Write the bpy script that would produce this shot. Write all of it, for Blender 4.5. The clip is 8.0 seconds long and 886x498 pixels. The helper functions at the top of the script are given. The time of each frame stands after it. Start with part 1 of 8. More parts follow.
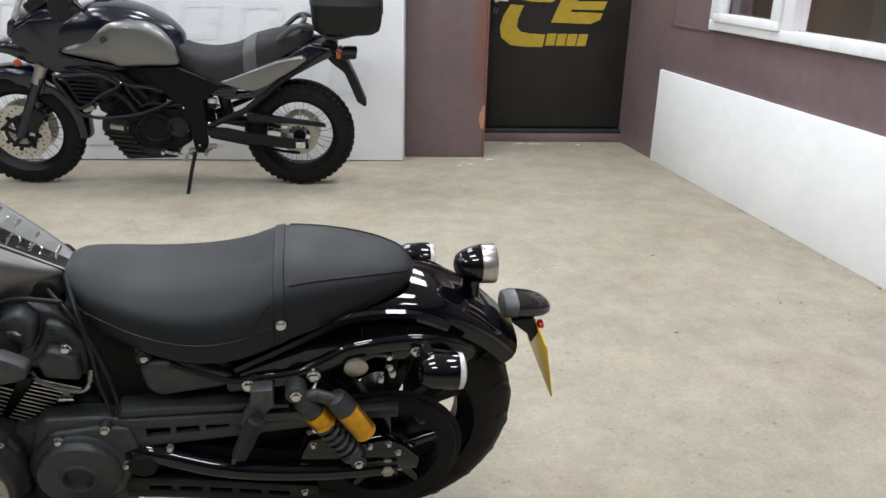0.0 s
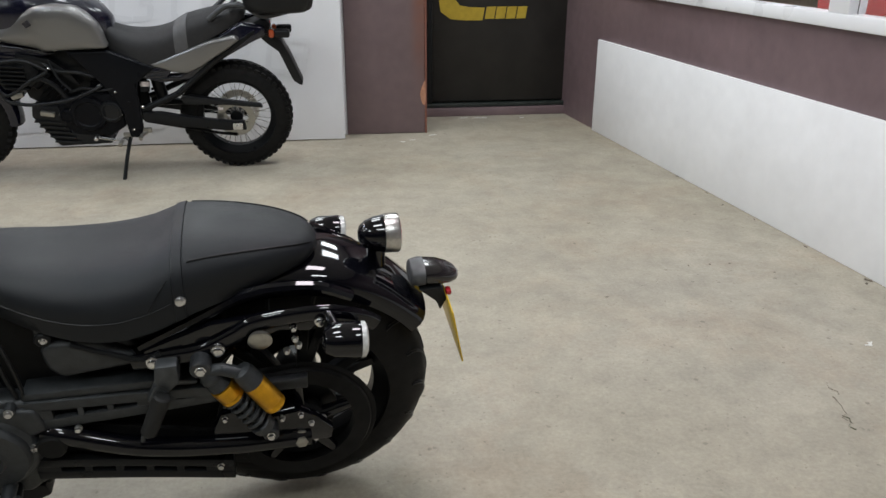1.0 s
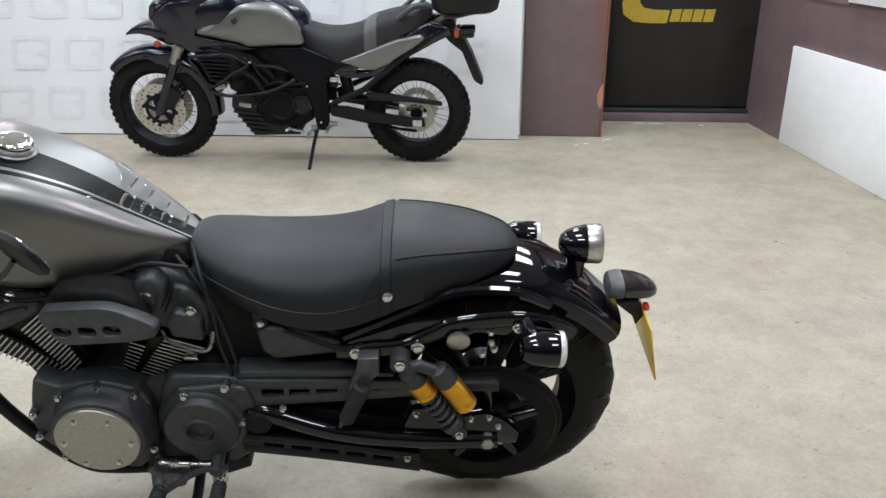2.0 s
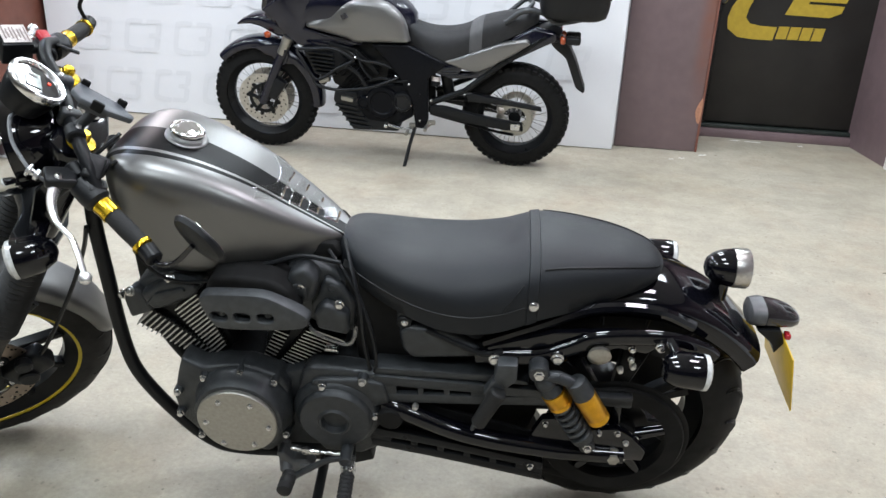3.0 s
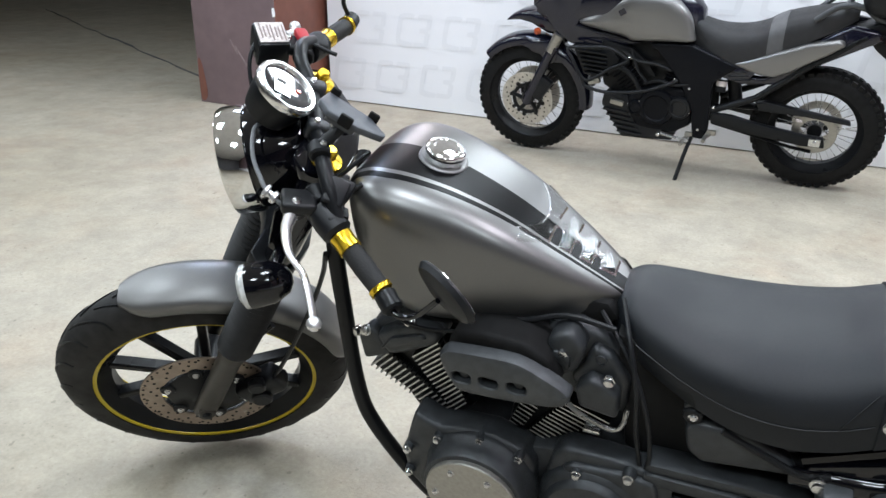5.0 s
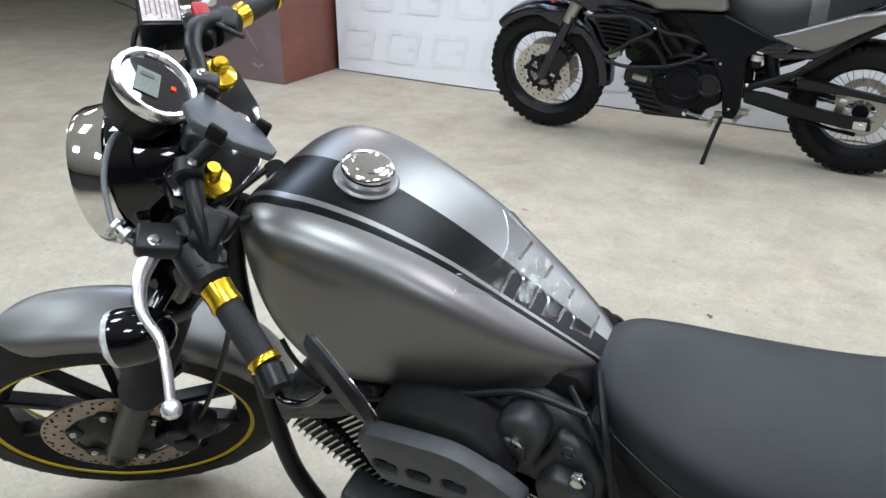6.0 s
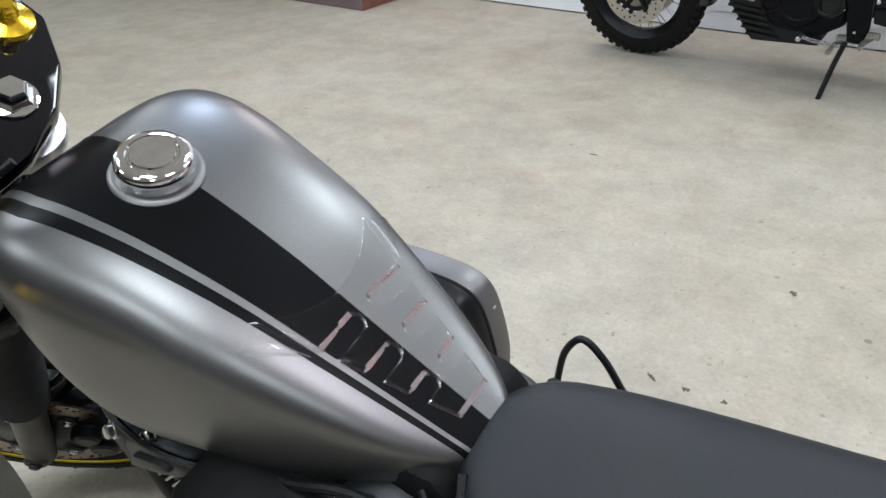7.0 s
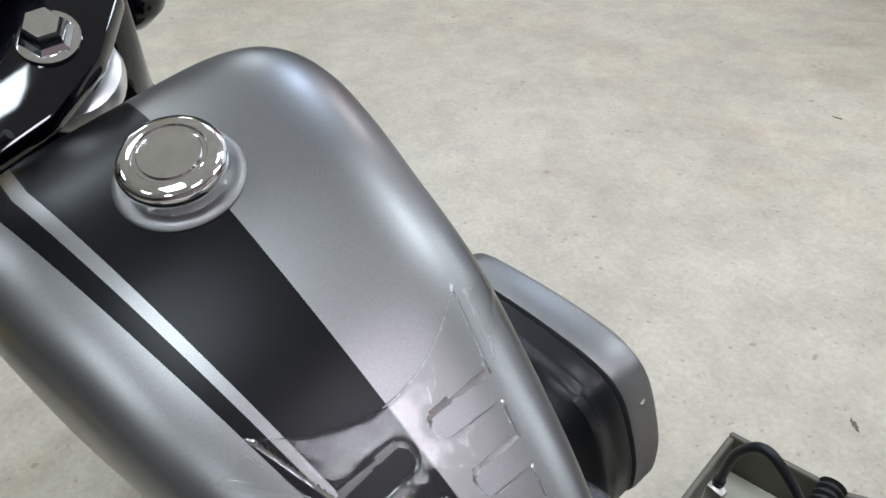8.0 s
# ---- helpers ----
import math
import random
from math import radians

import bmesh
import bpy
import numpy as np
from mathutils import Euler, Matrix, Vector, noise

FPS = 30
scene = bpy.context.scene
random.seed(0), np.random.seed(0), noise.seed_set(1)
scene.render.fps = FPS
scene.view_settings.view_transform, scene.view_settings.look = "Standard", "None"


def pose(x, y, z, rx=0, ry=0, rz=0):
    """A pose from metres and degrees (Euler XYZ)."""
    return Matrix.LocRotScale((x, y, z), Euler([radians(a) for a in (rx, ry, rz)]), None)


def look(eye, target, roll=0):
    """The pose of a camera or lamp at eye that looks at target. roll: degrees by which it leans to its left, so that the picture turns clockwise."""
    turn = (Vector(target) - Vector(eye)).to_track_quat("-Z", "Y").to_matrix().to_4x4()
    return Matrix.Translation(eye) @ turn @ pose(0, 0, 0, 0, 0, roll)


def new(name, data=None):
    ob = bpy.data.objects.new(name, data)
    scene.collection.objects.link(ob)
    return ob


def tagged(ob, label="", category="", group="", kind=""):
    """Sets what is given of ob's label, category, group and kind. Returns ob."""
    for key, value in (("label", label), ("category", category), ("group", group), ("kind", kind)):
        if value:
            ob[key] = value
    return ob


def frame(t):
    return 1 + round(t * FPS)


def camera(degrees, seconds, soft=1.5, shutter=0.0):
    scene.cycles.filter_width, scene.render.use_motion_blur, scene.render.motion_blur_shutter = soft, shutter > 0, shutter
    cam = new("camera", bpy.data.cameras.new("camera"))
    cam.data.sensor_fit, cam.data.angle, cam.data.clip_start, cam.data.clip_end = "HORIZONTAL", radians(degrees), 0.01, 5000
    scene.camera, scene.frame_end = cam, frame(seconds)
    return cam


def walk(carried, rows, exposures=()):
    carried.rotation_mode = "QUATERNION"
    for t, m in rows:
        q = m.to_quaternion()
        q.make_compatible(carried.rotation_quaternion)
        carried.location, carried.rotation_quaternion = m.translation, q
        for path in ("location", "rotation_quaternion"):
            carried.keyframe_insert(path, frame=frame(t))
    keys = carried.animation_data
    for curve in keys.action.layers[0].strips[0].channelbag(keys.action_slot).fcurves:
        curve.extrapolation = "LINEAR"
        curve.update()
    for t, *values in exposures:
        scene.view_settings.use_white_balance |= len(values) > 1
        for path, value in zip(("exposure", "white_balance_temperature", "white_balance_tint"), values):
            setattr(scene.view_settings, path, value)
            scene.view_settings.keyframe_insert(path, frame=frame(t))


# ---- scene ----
cam = camera(58.4, 8.0)
PATH = [
    (0, (0.214, 0.103, 1.322), (0.383, 1.971, 0.627), 1.5),
    (0.5, (0.344, 0.081, 1.313), (0.616, 1.932, 0.606), -0.2),
    (1, (0.343, 0.064, 1.311), (0.595, 1.903, 0.568), 0.2),
    (1.5, (0.313, 0.079, 1.31), (0.343, 1.933, 0.561), -0.1),
    (2, (0.236, 0.081, 1.326), (0.114, 1.933, 0.579), -0.1),
    (3.3, (0.011, 0.044, 1.348), (-0.271, 1.876, 0.598), 2.9),
    (3.5, (-0.015, 0.043, 1.348), (-0.294, 1.88, 0.609), 3.3),
    (4, (-0.081, 0.072, 1.353), (-0.484, 1.887, 0.615), 2.6),
    (4.5, (-0.118, 0.171, 1.336), (-0.775, 1.906, 0.589), 1.2),
    (4.7, (-0.111, 0.251, 1.326), (-0.869, 1.941, 0.572), 0.8),
    (5.8, (-0.092, 0.66, 1.29), (-0.983, 2.244, 0.456), -0.0),
    (6, (-0.132, 0.734, 1.285), (-1.026, 2.307, 0.431), 0.2),
    (6.5, (-0.144, 0.924, 1.265), (-1.107, 2.382, 0.291), -1.3),
    (7, (-0.072, 1.171, 1.223), (-1.183, 2.489, 0.21), -3.6),
    (7.5, (-0.089, 1.308, 1.193), (-1.374, 2.345, 0.065), -8.3),
    (8, (-0.226, 1.41, 1.193), (-1.577, 2.277, 0.0), -3.6),
]
walk(cam, [(t, look(eye, target, roll)) for t, eye, target, roll in PATH], [(t, stops, kelvin, 10.5) for t, stops, kelvin in ((0, -0.06, 6550), (0.5, -0.32, 6580), (1, -0.44, 6580), (1.5, -0.26, 6500), (2, 0.04, 6380), (3.4, 0.24, 6250), (4.5, 0.24, 6200), (6, 0.14, 6150), (7.5, -0.15, 6200), (8, -0.06, 6130))])
# ---------- light and room tone ----------
world = bpy.data.worlds.new("garage_world")
scene.world = world
world.use_nodes = True
world.node_tree.nodes["Background"].inputs[0].default_value = (0.8, 0.86, 1.0, 1)
world.node_tree.nodes["Background"].inputs[1].default_value = 0.05
LAMP_POWER = 31.0
# The last four, at the west, are added fill for the far floor.
LAMP_SPOTS = [(x, y) for y in (4.7, 3.1, 0.9, -0.9) for x in (-2.6, -0.4)] + [(1.4, 5.1), (1.4, 3.9), (1.0, 1.6), (1.5, -0.6), (-4.7, 3.0), (-4.7, 1.2), (-6.9, 1.2), (-6.9, 3.0)]
LAMP_TINTS = {(1.0, 1.6): (1.02, 0.95, 1.03), (-2.6, 3.1): (0.80, 0.95, 1.2), (-2.6, 4.7): (1.05, 0.94, 0.95)}   # tints picked to give the pink and blue highlights on the paintwork
CEILING = 3.3

# ---------- mesh helpers ----------
def vec(p):
    return Vector(p)


def link_mesh(name, bm, mat, parent=None, angle=38):
    me = bpy.data.meshes.new(name)
    bmesh.ops.recalc_face_normals(bm, faces=bm.faces)
    bm.to_mesh(me)
    bm.free()
    for m in (mat if isinstance(mat, (list, tuple)) else [mat]):
        me.materials.append(m)
    me.polygons.foreach_set("use_smooth", [True] * len(me.polygons))
    me.set_sharp_from_angle(angle=radians(angle))
    ob = new(name, me)
    ob.parent = parent
    return ob


def part(name, bm, mat, parent, label="", angle=38):
    ob = link_mesh(name, bm, mat, parent, angle)
    return tagged(ob, label) if label else ob


def thing(name, label, category, m=None, group="", kind=""):
    ob = new(name)
    ob.empty_display_size = 0.1
    ob.matrix_world = m or Matrix()
    return tagged(ob, label, category, group, kind)


def solid(name, bm, mat, label="", category="", kind="", angle=38, group=""):
    return tagged(link_mesh(name, bm, mat, None, angle), label, category, group, kind)


def BM():
    return bmesh.new()


def box(bm, c, s, rot=None, bevel=0.0, seg=2, mi=0):
    r = bmesh.ops.create_cube(bm, size=1.0)
    vs = r["verts"]
    bmesh.ops.scale(bm, vec=s, verts=vs)
    if bevel:
        es = list({e for v in vs for e in v.link_edges})
        rb = bmesh.ops.bevel(bm, geom=es, offset=bevel, segments=seg, affect="EDGES", profile=0.5)
        vs = list({v for f in rb["faces"] for v in f.verts} | {v for v in vs if v.is_valid})
    m = Matrix.Translation(c)
    if rot is not None:
        m = m @ (rot if isinstance(rot, Matrix) else Euler([radians(a) for a in rot]).to_matrix().to_4x4())
    bmesh.ops.transform(bm, matrix=m, verts=vs)
    if mi:
        for f in {f for v in vs for f in v.link_faces}:
            f.material_index = mi
    return vs


def axis_frame(o, axis):
    z = vec(axis).normalized()
    x = z.orthogonal().normalized()
    if abs(z.z) < 0.9:
        x = vec((0, 0, 1)).cross(z).normalized()
    y = z.cross(x)
    m = Matrix((x, y, z)).transposed().to_4x4()
    m.translation = o
    return m


def lathe(bm, o, axis, prof, seg=32, mi=0, closed=False, capped=True):
    """prof: rows of radius and height along the axis from o."""
    m = axis_frame(o, axis)
    rings = []
    for r, h in prof:
        rings.append([bm.verts.new(m @ vec((r * math.cos(2 * math.pi * i / seg), r * math.sin(2 * math.pi * i / seg), h))) for i in range(seg)])
    n = len(rings)
    for k in range(n if closed else n - 1):
        a, b = rings[k], rings[(k + 1) % n]
        for i in range(seg):
            f = bm.faces.new((a[i], a[(i + 1) % seg], b[(i + 1) % seg], b[i]))
            f.material_index = mi
    if not closed and capped:
        for ring in (rings[0], rings[-1]):
            f = bm.faces.new(ring)
            f.material_index = mi
    return rings


def cyl(bm, p0, p1, r, r1=None, seg=20, mi=0, bevel=0.0):
    d = vec(p1) - vec(p0)
    L = d.length
    r1 = r if r1 is None else r1
    if bevel:
        lathe(bm, p0, d, [(r - bevel, 0), (r, bevel), (r1, L - bevel), (r1 - bevel, L)], seg, mi)
    else:
        lathe(bm, p0, d, [(r, 0), (r1, L)], seg, mi)


def bolt(bm, p, axis, r=0.009, h=0.007, seg=12, mi=0):
    r *= 0.78
    lathe(bm, p, axis, [(r * 1.25, -0.004), (r * 1.25, 0.001), (r, 0.002), (r, h), (r * 0.75, h + 0.0015), (r * 0.3, h + 0.0016)], seg, mi)


def spline(pts, n=8, closed=False):
    pts = [vec(p) for p in pts]
    out = []
    N = len(pts)
    for i in range(N if closed else N - 1):
        p1, p2 = pts[i], pts[(i + 1) % N]
        p0 = pts[i - 1] if (i > 0 or closed) else p1 * 2 - p2
        p3 = pts[(i + 2) % N] if (i + 2 < N or closed) else p2 * 2 - p1
        for k in range(n):
            t = k / n
            out.append(0.5 * ((2 * p1) + (p2 - p0) * t + (2 * p0 - 5 * p1 + 4 * p2 - p3) * t * t + (3 * p1 - p0 - 3 * p2 + p3) * t ** 3))
    if not closed:
        out.append(pts[-1])
    return out


def tube(bm, pts, r, seg=10, mi=0, radii=None, flat=1.0):
    pts = [vec(p) for p in pts]
    rings = []
    x = None
    for i, p in enumerate(pts):
        t = (pts[min(i + 1, len(pts) - 1)] - pts[max(i - 1, 0)]).normalized()
        if x is None:
            x = t.orthogonal().normalized()
            if abs(t.y) < 0.9:
                x = vec((0, 1, 0)).cross(t).normalized()
        x = (x - t * x.dot(t)).normalized()
        y = t.cross(x)
        rr = radii[i] if radii else r
        rings.append([bm.verts.new(p + x * rr * math.cos(2 * math.pi * k / seg) + y * rr * flat * math.sin(2 * math.pi * k / seg)) for k in range(seg)])
    for a, b in zip(rings, rings[1:]):
        for k in range(seg):
            bm.faces.new((a[k], a[(k + 1) % seg], b[(k + 1) % seg], b[k])).material_index = mi
    for ring in (rings[0], rings[-1]):
        bm.faces.new(ring).material_index = mi


def loft(bm, rings, mi=0, capped=True, closed=True):
    vs = [[bm.verts.new(p) for p in ring] for ring in rings]
    n = len(vs[0])
    for a, b in zip(vs, vs[1:]):
        for k in range(n if closed else n - 1):
            bm.faces.new((a[k], a[(k + 1) % n], b[(k + 1) % n], b[k])).material_index = mi
    if capped:
        for ring in (vs[0], vs[-1]):
            bm.faces.new(ring).material_index = mi


def plate(bm, pts, y0, y1, bevel=0.0, seg=2, mi=0, m=None):
    """A side profile of (x, z) points, pushed out from y0 to y1."""
    lo = [bm.verts.new((x, y0, z)) for x, z in pts]
    hi = [bm.verts.new((x, y1, z)) for x, z in pts]
    n = len(pts)
    fs = [bm.faces.new(lo), bm.faces.new(hi)]
    for k in range(n):
        fs.append(bm.faces.new((lo[k], lo[(k + 1) % n], hi[(k + 1) % n], hi[k])))
    vs = lo + hi
    bmesh.ops.recalc_face_normals(bm, faces=fs)
    if bevel:
        es = list({e for f in fs for e in f.edges})
        rb = bmesh.ops.bevel(bm, geom=es, offset=bevel, segments=seg, affect="EDGES", profile=0.5, clamp_overlap=True)
        vs = list({v for f in rb["faces"] for v in f.verts} | {v for v in vs if v.is_valid})
    if m is not None:
        bmesh.ops.transform(bm, matrix=m, verts=vs)
    for f in {f for v in vs for f in v.link_faces}:
        f.material_index = mi


def smooth_loop(pts, n=5):
    return [(p.x, p.z) for p in spline([(x, 0, z) for x, z in pts], n, closed=True)]


def table(rows, x):
    """Smooth values between rows of (x, a, b, ...)."""
    xs = [r[0] for r in rows]
    if x <= xs[0]:
        return rows[0][1:]
    if x >= xs[-1]:
        return rows[-1][1:]
    i = max(k for k in range(len(xs)) if xs[k] <= x)
    i = min(i, len(xs) - 2)
    t = (x - xs[i]) / (xs[i + 1] - xs[i])
    p1, p2 = rows[i], rows[i + 1]
    p0, p3 = rows[max(i - 1, 0)], rows[min(i + 2, len(rows) - 1)]
    out = []
    for k in range(1, len(p1)):
        h = xs[i + 1] - xs[i]
        m1 = (p2[k] - p0[k]) / (p2[0] - p0[0]) * h
        m2 = (p3[k] - p1[k]) / (p3[0] - p1[0]) * h
        out.append((2 * t ** 3 - 3 * t * t + 1) * p1[k] + (t ** 3 - 2 * t * t + t) * m1 + (-2 * t ** 3 + 3 * t * t) * p2[k] + (t ** 3 - t * t) * m2)
    return out


def power(a, e):
    return math.copysign(abs(a) ** e, a)


# ---------- materials ----------
def mat(name, color, rough=0.5, metal=0.0, grain=0.0, scale=40.0, bump=0.0, bump_scale=200.0, coat=0.0, rvar=0.08, patch=0.0, patch_scale=3.0, emit=0.0, coat_rough=0.05, spec=0.5):
    m = bpy.data.materials.new(name)
    m.use_nodes = True
    nt = m.node_tree
    N, L = nt.nodes, nt.links
    b = N["Principled BSDF"]
    b.inputs["Roughness"].default_value = rough
    b.inputs["Metallic"].default_value = metal
    b.inputs["Coat Weight"].default_value = coat
    b.inputs["Specular IOR Level"].default_value = spec
    b.inputs["Coat Roughness"].default_value = coat_rough
    col = (*color, 1)
    b.inputs["Base Color"].default_value = col
    tc = N.new("ShaderNodeTexCoord")
    if grain or patch:
        last = None
        rgb = N.new("ShaderNodeRGB")
        rgb.outputs[0].default_value = col
        last = rgb.outputs[0]
        for amount, sc in ((grain, scale), (patch, patch_scale)):
            if not amount:
                continue
            nz = N.new("ShaderNodeTexNoise")
            nz.inputs["Scale"].default_value = sc
            nz.inputs["Detail"].default_value = 5
            L.new(tc.outputs["Object"], nz.inputs["Vector"])
            mr = N.new("ShaderNodeMapRange")
            mr.inputs[1].default_value, mr.inputs[2].default_value = 0.3, 0.7
            mr.inputs[3].default_value, mr.inputs[4].default_value = 1 - amount, 1 + amount
            L.new(nz.outputs["Fac"], mr.inputs[0])
            mx = N.new("ShaderNodeMix")
            mx.data_type, mx.blend_type = "RGBA", "MULTIPLY"
            mx.inputs[0].default_value = 1
            L.new(last, mx.inputs[6])
            L.new(mr.outputs[0], mx.inputs[7])
            last = mx.outputs[2]
        L.new(last, b.inputs["Base Color"])
    if rvar:
        nz = N.new("ShaderNodeTexNoise")
        nz.inputs["Scale"].default_value = 9
        nz.inputs["Detail"].default_value = 4
        L.new(tc.outputs["Object"], nz.inputs["Vector"])
        mr = N.new("ShaderNodeMapRange")
        mr.inputs[1].default_value, mr.inputs[2].default_value = 0.3, 0.7
        mr.inputs[3].default_value, mr.inputs[4].default_value = max(rough - rvar, 0.01), rough + rvar
        L.new(nz.outputs["Fac"], mr.inputs[0])
        L.new(mr.outputs[0], b.inputs["Roughness"])
    if bump:
        nz = N.new("ShaderNodeTexNoise")
        nz.inputs["Scale"].default_value = bump_scale
        nz.inputs["Detail"].default_value = 3
        L.new(tc.outputs["Object"], nz.inputs["Vector"])
        bp = N.new("ShaderNodeBump")
        bp.inputs["Strength"].default_value = bump
        bp.inputs["Distance"].default_value = 0.002
        L.new(nz.outputs["Fac"], bp.inputs["Height"])
        L.new(bp.outputs[0], b.inputs["Normal"])
    if emit:
        b.inputs["Emission Color"].default_value = col
        b.inputs["Emission Strength"].default_value = emit
    return m


def mix_mul(nt, a, fac_socket, low, high):
    """a multiplied by a grey that runs from low to high with the factor."""
    mr = nt.nodes.new("ShaderNodeMapRange")
    mr.inputs[1].default_value, mr.inputs[2].default_value = 0.35, 0.65
    mr.inputs[3].default_value, mr.inputs[4].default_value = low, high
    nt.links.new(fac_socket, mr.inputs[0])
    mx = nt.nodes.new("ShaderNodeMix")
    mx.data_type, mx.blend_type = "RGBA", "MULTIPLY"
    mx.inputs[0].default_value = 1
    nt.links.new(a, mx.inputs[6])
    nt.links.new(mr.outputs[0], mx.inputs[7])
    return mx.outputs[2]


def concrete(name, base, dark, stain, pits):
    m = bpy.data.materials.new(name)
    m.use_nodes = True
    nt = m.node_tree
    N, L = nt.nodes, nt.links
    b = N["Principled BSDF"]
    tc = N.new("ShaderNodeTexCoord")

    def tex(scale, detail=6, rough=0.55, warp=0.0):
        t = N.new("ShaderNodeTexNoise")
        t.inputs["Scale"].default_value = scale
        t.inputs["Detail"].default_value = detail
        t.inputs["Roughness"].default_value = rough
        t.inputs["Distortion"].default_value = warp
        L.new(tc.outputs["Object"], t.inputs["Vector"])
        return t.outputs["Fac"]
    big, mid, fine = tex(0.6, 5, 0.55, 0.1), tex(4.5, 10, 0.7, 0.1), tex(75, 5, 0.7)
    ramp = N.new("ShaderNodeMix")
    ramp.data_type = "RGBA"
    ramp.inputs[6].default_value, ramp.inputs[7].default_value = (*base, 1), (*dark, 1)
    mr = N.new("ShaderNodeMapRange")
    mr.inputs[1].default_value, mr.inputs[2].default_value = 0.35, 0.72
    L.new(big, mr.inputs[0])
    L.new(mr.outputs[0], ramp.inputs[0])
    col = mix_mul(nt, ramp.outputs[2], mid, 1.0 + stain, 1.0 - stain)
    col = mix_mul(nt, col, fine, 1.08, 0.90)
    col = mix_mul(nt, col, tex(19, 8, 0.75, 0.8), 1.06, 0.93)
    col = mix_mul(nt, col, tex(1.1, 7, 0.7, 1.2), 1.05, 0.94)
    # worn, slightly redder patches
    worn = N.new("ShaderNodeMapRange")
    worn.inputs[1].default_value, worn.inputs[2].default_value = 0.5, 0.68
    worn.inputs[4].default_value = 0.75
    L.new(tex(1.9, 9, 0.68, 0.3), worn.inputs[0])
    tint = N.new("ShaderNodeMix")
    tint.data_type = "RGBA"
    tint.blend_type = "MULTIPLY"
    L.new(worn.outputs[0], tint.inputs[0])
    L.new(col, tint.inputs[6])
    tint.inputs[7].default_value = (0.97, 0.89, 0.84, 1)
    col = tint.outputs[2]
    # scattered dark pits and specks
    for sc, thr, dep in ((5.0, 0.04, 0.6), (13.0, 0.09, 0.42), (24.0, 0.13, 0.36), (52.0, 0.17, 0.3)):
        v = N.new("ShaderNodeTexVoronoi")
        v.inputs["Scale"].default_value = sc
        v.inputs["Randomness"].default_value = 1
        L.new(tc.outputs["Object"], v.inputs["Vector"])
        w = tex(sc * 0.45, 4, 0.7, 0.6)
        mm = N.new("ShaderNodeMapRange")
        mm.inputs[1].default_value, mm.inputs[2].default_value = 0.46, 0.75
        mm.inputs[3].default_value, mm.inputs[4].default_value = 0.0, thr * 2.2
        L.new(w, mm.inputs[0])
        c = N.new("ShaderNodeMath")
        c.operation = "LESS_THAN"
        L.new(v.outputs["Distance"], c.inputs[0])
        L.new(mm.outputs[0], c.inputs[1])
        mx = N.new("ShaderNodeMix")
        mx.data_type = "RGBA"
        k = N.new("ShaderNodeMath")
        k.operation = "MULTIPLY"
        k.inputs[1].default_value = pits * dep
        L.new(c.outputs[0], k.inputs[0])
        L.new(k.outputs[0], mx.inputs[0])
        L.new(col, mx.inputs[6])
        mx.inputs[7].default_value = (0.09, 0.075, 0.055, 1)
        col = mx.outputs[2]
    L.new(col, b.inputs["Base Color"])
    rr = N.new("ShaderNodeMapRange")
    rr.inputs[3].default_value, rr.inputs[4].default_value = 0.42, 0.75
    L.new(mid, rr.inputs[0])
    L.new(rr.outputs[0], b.inputs["Roughness"])
    bp = N.new("ShaderNodeBump")
    bp.inputs["Strength"].default_value = 0.35
    bp.inputs["Distance"].default_value = 0.004
    ad = N.new("ShaderNodeMath")
    L.new(mid, ad.inputs[0])
    L.new(fine, ad.inputs[1])
    L.new(ad.outputs[0], bp.inputs["Height"])
    L.new(bp.outputs[0], b.inputs["Normal"])
    return m


def paint_wall(name, color, rough=0.55, streak=0.1, bump=0.25):
    m = mat(name, color, rough, grain=streak, scale=2.2, bump=bump, bump_scale=55, patch=streak * 0.6, patch_scale=14, rvar=0.1)
    return m


